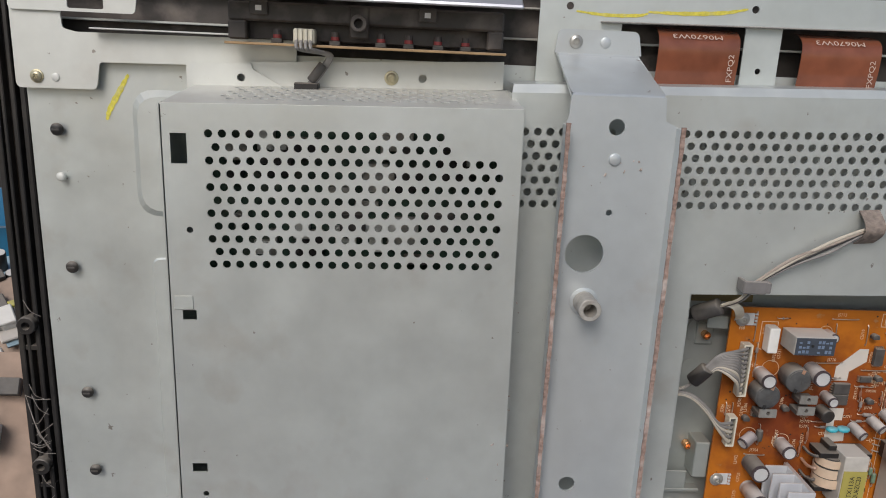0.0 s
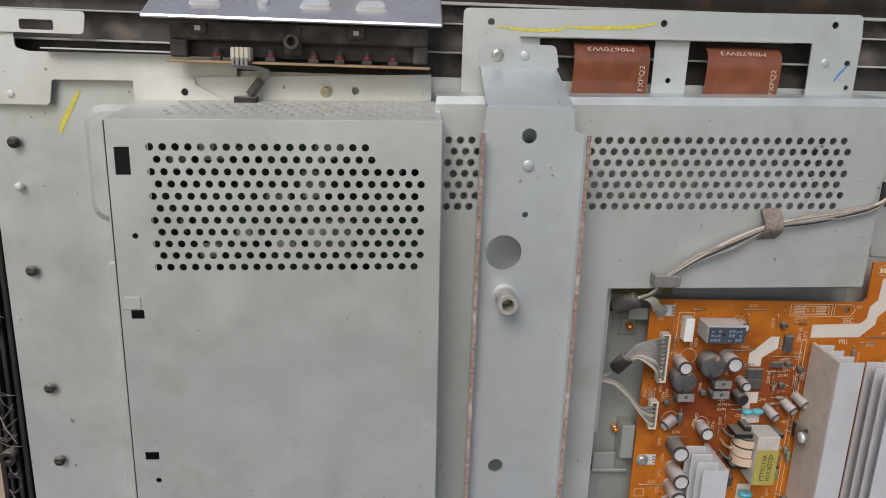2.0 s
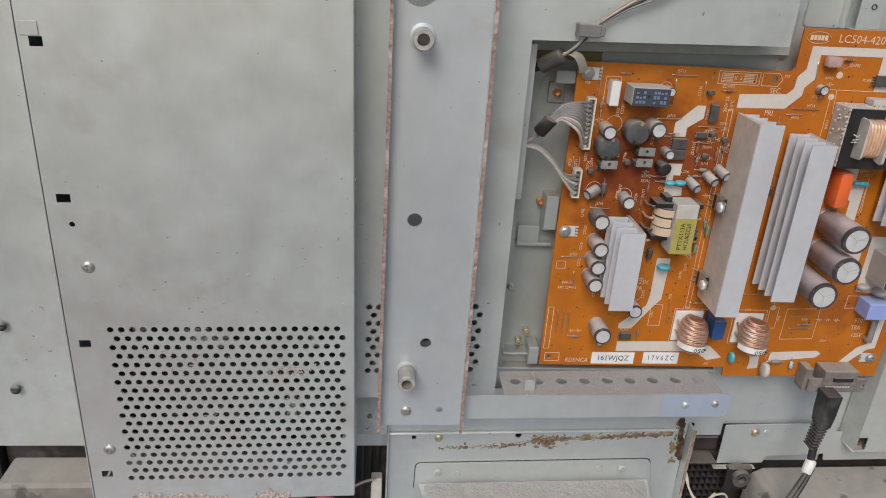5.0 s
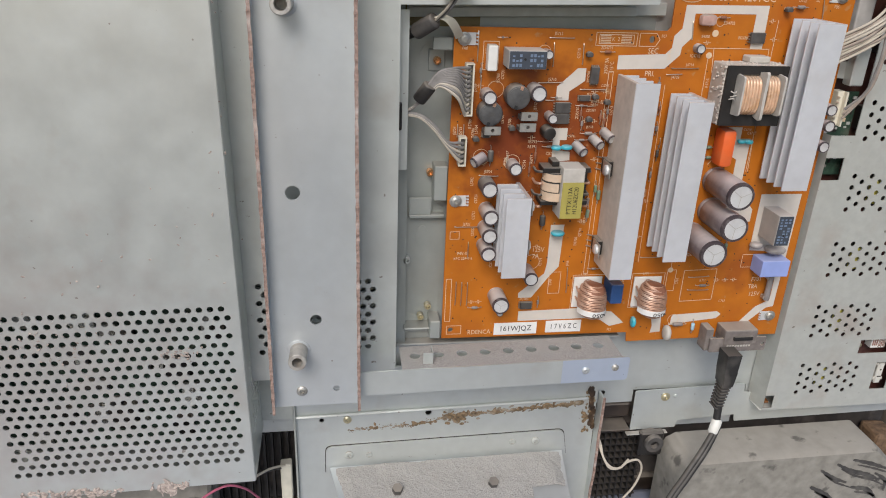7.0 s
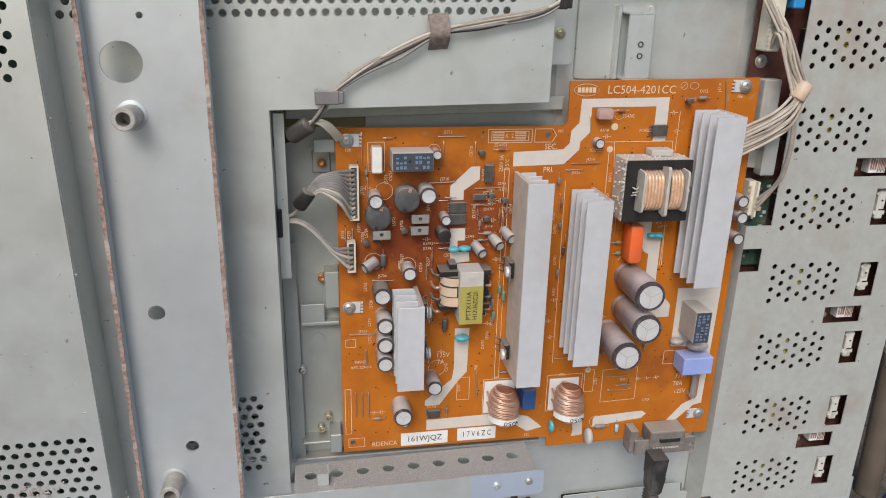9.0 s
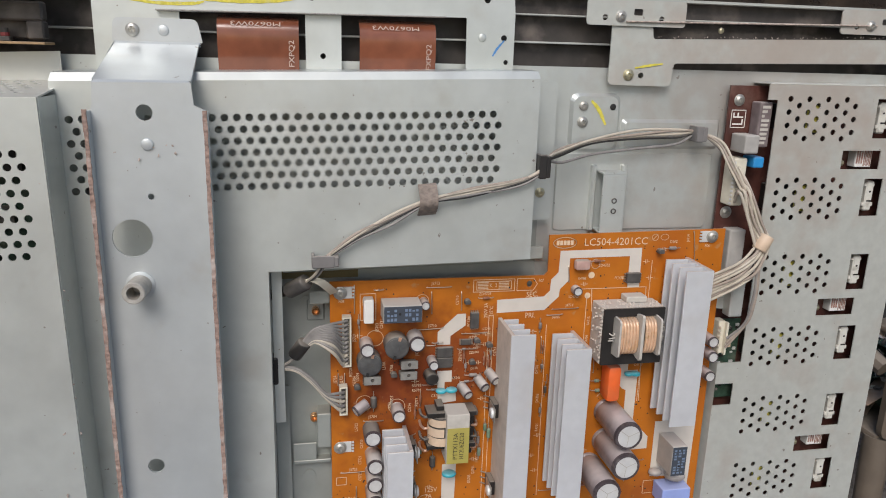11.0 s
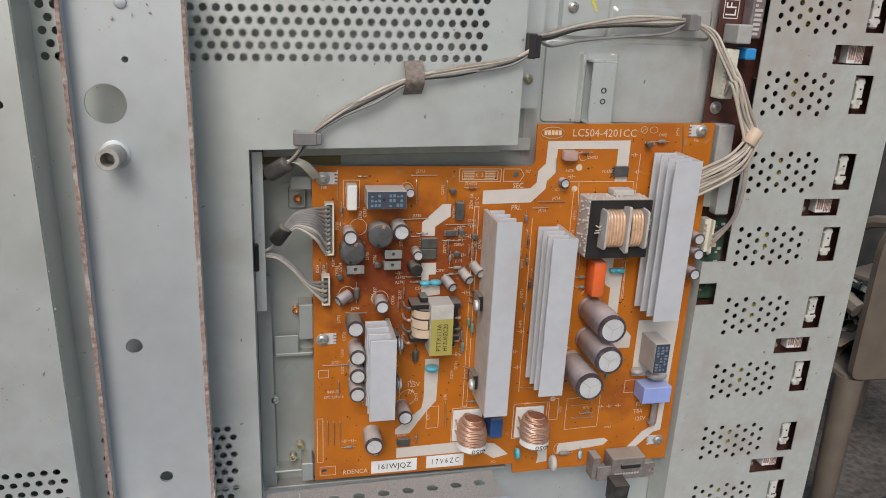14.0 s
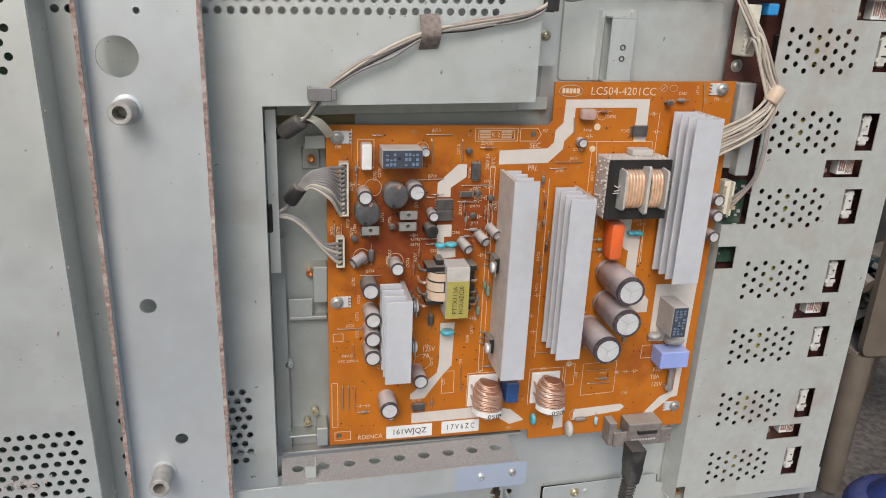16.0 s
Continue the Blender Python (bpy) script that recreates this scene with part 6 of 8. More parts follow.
bm = bmesh.new()
c.build(bm)
part("front_sheet", bm, DUSTY_PALE, rs)
bm = bmesh.new()
quad(bm, [(0.316, -0.0038, 0.150), (0.316, -0.0038, 0.421), (0.3125, 0.0190, 0.421), (0.3125, 0.0190, 0.150)])
quad(bm, [(0.317, -0.0030, 0.150), (0.3135, 0.0190, 0.150), (0.3135, 0.0190, 0.421), (0.317, -0.0030, 0.421)])
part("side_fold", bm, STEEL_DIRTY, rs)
bm = bmesh.new()
block(bm, 0.3300, 0.4655, -0.0030, 0.0190, 0.6465, 0.6475, 0.0003)
part("top_fold", bm, PALE_STEEL, rs)
bm = bmesh.new()
block(bm, 0.4655, 0.4665, -0.0035, 0.0190, 0.150, 0.6475, 0.0003)
part("side_fold", bm, PALE_STEEL, rs)
bm = bmesh.new()
block(bm, 0.3140, 0.4655, -0.0030, 0.0190, 0.1485, 0.1498, 0.0003)
part("bottom_fold", bm, PALE_STEEL, rs)

MAROON = material("dark_maroon_circuit_board", (0.085, 0.030, 0.023), 0.4, 0, 0.12, 120, 0.03, (0.22, 0.14, 0.11), 0.5, 60, 0.5)
ib = thing("inverter_board", "dark maroon inverter board with transformers behind the shield", "circuit board")
bm = bmesh.new()
plate(bm, [(0.3185, 0.155), (0.4620, 0.155), (0.4620, 0.6445), (0.3075, 0.6445), (0.3075, 0.425), (0.3185, 0.425)], 0.0130, 0.0016)
part("board_sheet", bm, MAROON, ib)
bm = bmesh.new()
block(bm, 0.3166, 0.3262, 0.0030, 0.0110, 0.1524, 0.1545, 0.0004)
block(bm, 0.3166, 0.3262, 0.0110, 0.0128, 0.1524, 0.1665, 0.0004)
part("board_foot", bm, material("amber_resin_board", (0.30, 0.13, 0.045), 0.4, 0, 0.15, 90, 0.03, (0.18, 0.08, 0.04), 0.5, 40), ib)
YELLOW_TAPE = material("yellow_coil_tape", (0.55, 0.50, 0.10), 0.45, 0, 0.05, 120, 0.02, None, 0, 9, 0.4)
BLUE_PART2 = material("bright_blue_capacitor", (0.03, 0.28, 0.62), 0.4, 0, 0.06, 120, 0.02, None, 0, 9, 0.3)
LAMP_PLASTIC = material("soiled_white_plastic", (0.62, 0.61, 0.55), 0.5, 0, 0.05, 120, 0.02, (0.22, 0.19, 0.15), 0.7, 130, 0.5)
for i in range(8):
    z = 0.6218 - i * 0.0627
    bm = bmesh.new()
    block(bm, 0.4315, 0.4385, 0.0000, 0.0128, z - 0.0120, z + 0.0125, 0.0012)
    block(bm, 0.4300, 0.4405, 0.0010, 0.0128, z - 0.0085, z - 0.0050, 0.0006)
    block(bm, 0.4300, 0.4395, 0.0010, 0.0128, z + 0.0080, z + 0.0105, 0.0006)
    hs_ = part("lamp_connector", bm, LAMP_PLASTIC, ib, "white lamp connector, dirty")
    bm = bmesh.new()
    rod(bm, (0.4348, -0.0002, z + 0.004), (0.4348, 0.0004, z + 0.004), 0.0009, 8)
    block(bm, 0.4330, 0.4372, -0.0003, 0.0004, z - 0.0042, z - 0.0030)
    block(bm, 0.4388, 0.4412, 0.004, 0.0128, z - 0.003, z + 0.006, 0.0004)
    part("contact", bm, BLACK, hs_)
    bm = bmesh.new()
    block(bm, 0.4285, 0.4312, 0.003, 0.0128, z - 0.010, z + 0.008, 0.0005)
    part("contact_carrier", bm, BLACK, ib)
    for s in (-1, 1):
        bm = bmesh.new()
        rod(bm, (0.4262, 0.012, z + s * 0.006), (0.4262, 0.004, z + s * 0.006), 0.0032, 14, bevel=0.0008)
        part("ceramic_capacitor", bm, BLUE_PART2 if (i + s) % 3 else BLACK, ib, smooth=True)
    bm = bmesh.new()
    block(bm, 0.3620, 0.3920, 0.0010, 0.0128, z - 0.0130, z + 0.0110, 0.0008)
    tr = part("lamp_transformer", bm, DARK_GREY, ib, "dark lamp transformer with yellow tape")
    bm = bmesh.new()
    block(bm, 0.3670, 0.3800, 0.0000, 0.0012, z - 0.0115, z + 0.0095, 0.0004)
    part("tape", bm, YELLOW_TAPE, tr)
    bm = bmesh.new()
    block(bm, 0.3440, 0.3560, 0.0040, 0.0128, z - 0.010, z + 0.010, 0.0006)
    part("chip", bm, BLACK, ib)
FADED = material("faded_brownish_print", (0.36, 0.20, 0.16), 0.6, 0, 0.2, 300, 0.0, (0.62, 0.58, 0.54), 0.8, 260)
for k, z in enumerate((0.5895, 0.4665, 0.3400, 0.2165)):
    bm = bmesh.new()
    block(bm, 0.4195, 0.4345, 0.0040, 0.0128, z - 0.0070, z + 0.0080, 0.0004)
    lb = part("warning_label", bm, PAPER, ib, "white warning label with dark print")
    bm = bmesh.new()
    for j in range(5):
        block(bm, 0.4270 + j * 0.0014, 0.4278 + j * 0.0014, 0.0036, 0.0039, z - 0.0060 + 0.001 * (j % 2), z + 0.0070)
    for j in range(3):
        block(bm, 0.4203 + j * 0.0021, 0.4217 + j * 0.0021, 0.0036, 0.0039, z - 0.004, z + 0.006)
    tagged(part("print_mark", bm, FADED, lb), kind="stuff")
    bm = bmesh.new()
    rod(bm, (0.4035, 0.006, z - 0.003), (0.4095, 0.006, z - 0.004), 0.0026, 12, bevel=0.0005)
    part("spark_gap", bm, BRASS, ib, smooth=True)
# what the notch at the top of the shield lets see
lettering(ib, "LF", 0.3168, 0.6190, 0.0090, PALE_TRACK, 0.0126, 90)
bm = bmesh.new()
line_print(bm, [(0.3105, 0.6125), (0.3225, 0.6125), (0.3225, 0.6258), (0.3105, 0.6258)], 0.0006, 0.0127, True)
part("printed_frame", bm, PALE_TRACK, ib)
screw(ib, 0.3155, 0.0128, 0.6335, 0.0035, 0.0045)
screw(ib, 0.3160, 0.0128, 0.5450, 0.0035, 0.0050)
for x0, x1, z0, z1, h, mat, lab in ((0.3125, 0.3245, 0.5945, 0.6085, 0.020, RELAY, "grey coil block"), (0.3265, 0.3372, 0.5985, 0.6330, 0.012, SLEEVE_DARK, "dark taped transformer"),
                                    (0.3245, 0.3335, 0.5830, 0.5915, 0.016, BLUE_PART2, "bright blue capacitor"), (0.3095, 0.3205, 0.5530, 0.5905, 0.014, NYLON, "cream row connector"),
                                    (0.3150, 0.3290, 0.4960, 0.5330, 0.012, RELAY, "grey ribbon connector")):
    bm = bmesh.new()
    block(bm, x0, x1, 0.0128 - h, 0.0128, z0, z1, 0.0012, seg=2)
    p_ = part("board_part", bm, mat, ib, lab)
    if mat is SLEEVE_DARK:
        bm = bmesh.new()
        rng = random.Random(5)
        for j in range(9):
            block(bm, 0.3285, 0.3285 + rng.uniform(0.002, 0.007), 0.0003, 0.0006, 0.6010 + j * 0.0034, 0.6030 + j * 0.0034)
        tagged(part("print_mark", bm, CORE, p_), kind="stuff")
for i in range(11):
    bm = bmesh.new()
    block(bm, 0.3092, 0.3100, -0.0030, -0.0005, 0.5545 + i * 0.0032, 0.5560 + i * 0.0032)
    part("contact", bm, TIN, ib)
gb = thing("green_control_board", "small dark green control board beside the power board", "circuit board")
bm = bmesh.new()
block(bm, 0.3120, 0.3400, 0.0080, 0.0094, 0.384, 0.455)
part("board_sheet", bm, GREEN, gb)
rng = random.Random(11)
for k in range(46):
    x, z = rng.uniform(0.316, 0.337), rng.uniform(0.388, 0.450)
    w, h = rng.uniform(0.0006, 0.0018), rng.uniform(0.0006, 0.0016)
    bm = bmesh.new()
    block(bm, x - w, x + w, 0.0070, 0.0079, z - h, z + h)
    part("chip", bm, (BLACK, TIN, PRINT, GREY_PART)[k % 4], gb)
bm = bmesh.new()
block(bm, 0.3140, 0.3205, -0.0020, 0.0079, 0.4290, 0.4570, 0.0006)
for k in range(6):
    block(bm, 0.3135, 0.3150, -0.0060, -0.0021, 0.4305 + k * 0.0042, 0.4325 + k * 0.0042, 0.0003)
block(bm, 0.3190, 0.3208, -0.0060, -0.0021, 0.4290, 0.4570, 0.0003)
part("wire_connector", bm, NYLON, gb, "cream nylon connector")
bm = bmesh.new()
plate(bm, rounded([(0.3025, 0.4680), (0.3200, 0.4660), (0.3205, 0.4800), (0.3030, 0.4780)], 0.002), 0.0030, 0.001)
block(bm, 0.3185, 0.3300, -0.0070, 0.0040, 0.4620, 0.4920, 0.001)
part("support_tab", bm, STEEL, gb)
screw(gb, 0.3055, 0.0030, 0.4730, 0.0030, 0.0040)

# ---- wiring ----
PALE_WIRE = material("cream_wire", (0.53, 0.475, 0.39), 0.5, 0, 0.05, 200, 0.02, (0.40, 0.35, 0.29), 0.5, 40)
GREY_WIRE = material("grey_wire", (0.235, 0.222, 0.21), 0.5, 0, 0.06, 200, 0.02, (0.45, 0.42, 0.38), 0.5, 40)
TAN_WIRE = material("dusty_tan_wire", (0.36, 0.30, 0.25), 0.6, 0, 0.08, 200, 0.03, (0.25, 0.2, 0.17), 0.5, 60)
BLUE_WIRE = material("dull_blue_wire", (0.13, 0.18, 0.30), 0.5, 0, 0.06, 200, 0.02)
BLACK_WIRE = material("dusty_black_cable", (0.022, 0.021, 0.020), 0.5, 0, 0.15, 100, 0.05, (0.15, 0.135, 0.12), 0.5, 45, 0.25)
FELT = material("brown_felt_tape", (0.25, 0.205, 0.175), 0.95, 0, 0.15, 300, 0.4)
CLIP = material("grey_clip_plastic", (0.19, 0.18, 0.175), 0.5, 0, 0.08, 120, 0.03, (0.3, 0.27, 0.25), 0.4, 50, 0.5)
lw = thing("long_wire_run", "loose run of cream and grey wires clipped along the cover", "wires")
run = [(-0.0043, -0.0320, 0.5268), (0.0156, -0.0330, 0.5416), (0.0384, -0.0340, 0.5538), (0.0643, -0.0330, 0.5652), (0.0927, -0.0320, 0.5706), (0.1250, -0.0310, 0.5772),
       (0.1414, -0.0310, 0.5840), (0.1473, -0.0290, 0.5926), (0.1649, -0.0080, 0.5952), (0.1938, 0.0060, 0.6012), (0.2295, 0.0090, 0.6055), (0.2628, 0.0100, 0.6072), (0.2813, 0.0090, 0.6081),
       (0.2970, 0.0040, 0.5997), (0.3038, -0.0040, 0.5842), (0.3148, -0.0100, 0.5636)]
for k, (mat, off) in enumerate(((PALE_WIRE, 0.0), (TAN_WIRE, 0.0022), (BLACK_WIRE, -0.0018), (PALE_WIRE, 0.0034), (GREY_WIRE, -0.0026))):
    pts = []
    for i, p in enumerate(run):
        s = 0.5 + 0.5 * math.sin(i * 1.7 + k)
        tight = 0.35 if i in (0, 3, 6, 7, 12) else 1.0
        sag = 0.006 if k == 4 and 8 <= i <= 11 else 0.0
        pts.append((p[0] + 0.0006 * k * tight, p[1] - 0.0008 * (k % 2), p[2] + off * tight * (0.4 + s) - sag))
    bm = bmesh.new()
    cable(bm, pts, 0.00105, 8, 6)
    part("wire", bm, mat, lw, smooth=True)
for k in range(3):
    bm = bmesh.new()
    cable(bm, [(-0.0043 + k * 0.0012, -0.0325, 0.5268), (-0.0100 + k * 0.0012, -0.0300, 0.5165), (-0.0150 + k * 0.001, -0.0200, 0.5085), (-0.0200, -0.0100, 0.5020)], 0.0010, 8, 6)
    part("wire", bm, (PALE_WIRE, DARK_GREY, GREY_WIRE)[k], lw, smooth=True)
bundle = [(0.3148, -0.0100, 0.5936), (0.3152, -0.0120, 0.5660), (0.3230, -0.0150, 0.5450), (0.3305, -0.0185, 0.5263), (0.3262, -0.0200, 0.5132), (0.3122, -0.0210, 0.5027), (0.2960, -0.0160, 0.4975)]
rng = random.Random(8)
for k in range(9):
    j = (k - 4) * 0.0017
    pts = [(p[0] + j * (0.9 if i < 4 else 0.25) + rng.uniform(-0.0008, 0.0008), p[1] + rng.uniform(-0.002, 0.002), p[2] - (j * 1.5 if i >= 4 else 0) + rng.uniform(-0.0008, 0.0008)) for i, p in enumerate(bundle)]
    pts[0] = (0.3135, -0.0010, 0.5560 + k * 0.0035)
    pts[-1] = (0.2890 + 0.004, -0.0140, 0.5000 - k * 0.0026)
    bm = bmesh.new()
    cable(bm, pts, 0.0011, 8, 6)
    part("wire", bm, TAN_WIRE if k % 3 == 1 else PALE_WIRE, lw, smooth=True)
for k in range(3):
    bm = bmesh.new()
    cable(bm, [(0.3240 + k * 0.0015, -0.0140, 0.5450), (0.3310 + k * 0.001, -0.0170, 0.5000), (0.3310 + k * 0.0012, -0.0150, 0.4700), (0.3280 + k * 0.001, -0.0120, 0.4560), (0.3190, -0.0070, 0.4440 - k * 0.004)], 0.0010, 8, 6)
    part("wire", bm, (GREY_WIRE, TAN_WIRE, TAN_WIRE)[k], lw, smooth=True)
bm = bmesh.new()
rod(bm, (0.3285, -0.0185, 0.5215), (0.3345, -0.0185, 0.5330), 0.0058, 14, bevel=0.001)
part("tape_wrap", bm, TAPE, lw, "cream tape wrap", smooth=True)
bm = bmesh.new()
rod(bm, (-0.0290, -0.0060, 0.4965), (-0.0165, -0.0170, 0.5065), 0.0058, 14, bevel=0.0012)
part("tape_wrap", bm, DARK_GREY, lw, "dark grey tape wrap", smooth=True)
bm = bmesh.new()
cable(bm, [(-0.0270, -0.0070, 0.4980), (-0.0370, 0.0020, 0.4925), (-0.0480, 0.0060, 0.4880)], 0.0038, 10, 6)
part("cable_sleeve", bm, BLACK_WIRE, lw, smooth=True)
bm = bmesh.new()
for i, (p, q_) in enumerate(zip(*(lambda L: (L, L[1:]))(smooth_line([(-0.0150, -0.0190, 0.5095), (-0.0070, -0.0200, 0.5070), (-0.0010, -0.0130, 0.5000), (0.0030, -0.0040, 0.4935)], 5)))):
    quad(bm, [(p.x - 0.0028, p.y, p.z - 0.0012), (p.x + 0.0028, p.y, p.z + 0.0012), (q_.x + 0.0028, q_.y, q_.z + 0.0012), (q_.x - 0.0028, q_.y, q_.z - 0.0012)])
bmesh.ops.remove_doubles(bm, verts=bm.verts, dist=1e-6)
bmesh.ops.solidify(bm, geom=bm.faces[:], thickness=0.0005)
part("earth_strap", bm, NYLON, lw, "cream earth strap", smooth=True)
for x0, x1, z0, z1, y0, y1 in ((-0.0130, 0.0050, 0.5220, 0.5305, -0.0385, -0.0275), (0.1420, 0.1500, 0.5805, 0.5970, -0.0345, -0.0245), (0.2770, 0.2860, 0.6020, 0.6140, 0.0010, 0.0148)):
    cl = thing("wire_clip", "grey plastic wire clip holding the wires", "clip", "wire clips")
    bm = bmesh.new()
    block(bm, x0, x1 - 0.003, y0, y0 + 0.0018, z0, z1, 0.0006)
    block(bm, x0, x0 + 0.002, y0 + 0.0018, y1, z0, z1, 0.0005)
    block(bm, x1 - 0.0045, x1, y0 + 0.0005, y1, z0 + 0.0006, z1 - 0.0008, 0.0006)
    part("clip_body", bm, CLIP if x0 < 0.1 or x0 > 0.2 else BLACK, cl)
vt = thing("felt_tie", "brown felt strap round the wires on the cover", "strap")
bm = bmesh.new()
for i in range(10):
    a, b_ = -0.0268 - 0.0098 * math.sin(math.pi * i / 10), -0.0268 - 0.0098 * math.sin(math.pi * (i + 1) / 10)
    za, zb = 0.5550 + 0.0205 * i / 10, 0.5550 + 0.0205 * (i + 1) / 10
    quad(bm, [(0.0588, a, za), (0.0714, a, za + 0.001), (0.0714, b_, zb + 0.001), (0.0588, b_, zb)])
bmesh.ops.remove_doubles(bm, verts=bm.verts, dist=1e-5)
bmesh.ops.solidify(bm, geom=bm.faces[:], thickness=-0.0008)
part("strap", bm, FELT, vt, smooth=True)

h12 = thing("ribbon_harness", "fan of grey and cream wires plugged into the power board", "wires")
for k in range(11):
    f = k / 10
    z = 0.4390 + 0.0335 * (1 - f)
    bm = bmesh.new()
    cable(bm, [(0.0118, -0.0060, z), (0.0085, -0.0085, z), (-0.0020 + 0.0035 * f, -0.0150 - 0.003 * f, z * 0.45 + 0.55 * (0.4735 - 0.010 * f) + 0.0030 * math.sin(math.pi * f)),
               (-0.0120 + 0.001 * f, -0.0160, 0.4705 - 0.0100 * f), (-0.0190 + 0.0015 * f, -0.0150, 0.4620 - 0.0060 * f), (-0.0225 + 0.0012 * (k % 3), -0.0135, 0.4545), (-0.0290, -0.0090, 0.4440), (-0.0400, -0.0035, 0.4365)], 0.00115, 8, 6)
    part("wire", bm, PALE_WIRE if k in (8, 10) else GREY_WIRE, h12, smooth=True)
bm = bmesh.new()
rod(bm, (-0.0185, -0.0155, 0.4610), (-0.0262, -0.0110, 0.4490), 0.0052, 14, bevel=0.001)
part("sleeve", bm, BLACK, h12, smooth=True)
h6 = thing("small_harness", "short bunch of grey and cream wires to a small plug", "wires")
for k in range(5):
    f = k / 4
    z = 0.4015 + 0.0140 * (1 - f)
    bm = bmesh.new()
    cable(bm, [(0.0092, -0.0060, z), (0.0060, -0.0085, z + 0.001), (-0.0040, -0.0120, 0.4185 - 0.004 * f), (-0.0140, -0.0120, 0.4305 - 0.0030 * f), (-0.0254, -0.0085, 0.4380 - 0.0018 * f), (-0.0400, -0.0035, 0.4385 - 0.002 * f)], 0.00115, 8, 6)
    part("wire", bm, PALE_WIRE if k in (2, 4) else GREY_WIRE, h6, smooth=True)
gr = thing("wire_grommet", "black rubber grommet in the cover edge", "grommet")
bm = bmesh.new()
block(bm, -0.0425, -0.0375, -0.0090, 0.0020, 0.4255, 0.4475, 0.0018, seg=2)
part("ring", bm, BLACK, gr)

# tabs and stand-offs beside the board
# orange glint of the upper eyelets, painted as their metal colour
EYELET = material("eyelet_orange_glint", (0.78, 0.42, 0.20), 0.25, 0.9, 0.08, 200, 0.02)
ST = thing("board_supports", "grey steel support tabs of the power board", "supports")
for x0, x1, y0, y1, z0, z1 in ((-0.0150, 0.0, 0.0030, 0.0040, 0.4830, 0.4925), (-0.0105, 0.0, 0.0025, 0.0195, 0.3660, 0.3945), (-0.0290, 0.0, 0.0110, 0.0195, 0.3480, 0.3510), (-0.0290, -0.0110, 0.0110, 0.0120, 0.3510, 0.3660),
                                (-0.0320, -0.0100, 0.0040, 0.0195, 0.2480, 0.2500), (-0.0105, -0.0015, -0.0010, 0.0195, 0.2420, 0.2585)):
    bm = bmesh.new()
    block(bm, x0, x1, y0, y1, z0, z1, 0.0006)
    part("tab", bm, SHADED_ZINC, ST)
bm = bmesh.new()
block(bm, -0.0165, -0.0035, 0.0165, 0.0198, 0.4655, 0.4820, 0.0008)
part("raised_pad", bm, SHADED_ZINC, ST)
for x, z in ((-0.0100, 0.4738), (-0.0125, 0.3860), (-0.0170, 0.2560), (-0.0110, 0.2660), (-0.0300, 0.3100)):
    bm = bmesh.new()
    pipe(bm, (x, 0.0175, z), (x, 0.0120, z), 0.0030, 0.0017, 0.003, 16)
    part("threaded_eyelet", bm, EYELET if z > 0.38 else BRASS if x > -0.02 else STEEL, ST, smooth=True)
for x, z in ((-0.0235, 0.4640), (-0.0235, 0.4400)):
    bm = bmesh.new()
    o = [(p.x, p.y) for p in ring(x, z, 0.0068, 24, 0.0105)]
    i_ = [(p.x, p.y) for p in ring(x, z, 0.0062, 24, 0.0099)]
    plate(bm, o, 0.0196, 0.0006, [i_])
    part("pressed_ring", bm, STEEL, ST)
# inner step of the sheet beside the board
bm = bmesh.new()
plate(bm, [(-0.0410, 0.2265), (-0.0300, 0.2300), (-0.0310, 0.4150), (-0.0410, 0.4150)], 0.0120, 0.001)
part("stepped_strip", bm, SHADED_ZINC, ST)
bm = bmesh.new()
block(bm, -0.038, 0.165, 0.0090, 0.0195, 0.2300, 0.2318, 0.0004)
part("lower_ledge", bm, STEEL_DIRTY, ST)
BRONZE = material("brownish_tape", (0.22, 0.17, 0.07), 0.5, 0, 0.1, 60, 0.02)
bm = bmesh.new()
block(bm, -0.034, 0.022, 0.0180, 0.0192, 0.4980, 0.5160, 0.0003)
part("brown_tape", bm, BRONZE, ST, "brownish adhesive tape")

# ---- control key unit at the top ----
ku = thing("control_key_unit", "black plastic key unit with silver strip and small board", "control panel")
bm = bmesh.new()
block(bm, -0.338, -0.171, -0.0060, 0.0040, 0.6745, 0.6860, 0.0012)
block(bm, -0.338, -0.327, -0.0060, 0.0040, 0.6635, 0.6745, 0.0010)
block(bm, -0.181, -0.171, -0.0060, 0.0040, 0.6635, 0.6745, 0.0010)
block(bm, -0.335, -0.174, 0.0041, 0.0090, 0.6640, 0.6860, 0.0006)
part("housing", bm, DUSTY_BLACK, ku)
bm = bmesh.new()
block(bm, -0.348, -0.163, -0.0300, 0.0200, 0.6865, 0.6890, 0.0010)
part("silver_strip", bm, material("silver_painted_plastic", (0.66, 0.67, 0.72), 0.3, 0.5, 0.03, 80, 0.01, (0.4, 0.37, 0.34), 0.4, 40, 0.5), ku, "silver painted strip with raised keys")
for x, w in ((-0.312, 0.011), (-0.276, 0.004), (-0.243, 0.011), (-0.208, 0.011)):
    bm = bmesh.new()
    o = rounded([(x - w, -0.014), (x + w, -0.014), (x + w * 0.8, -0.004), (x - w * 0.8, -0.004)], 0.004)
    lo = [bm.verts.new((p[0], p[1], 0.6890)) for p in o]
    hi = [bm.verts.new((x + (p[0] - x) * 0.85, p[1], 0.6915)) for p in o]
    bm.faces.new(hi)
    for i in range(len(o)):
        bm.faces.new((lo[i], lo[(i + 1) % len(o)], hi[(i + 1) % len(o)], hi[i]))
    part("key", bm, TIN, ku)
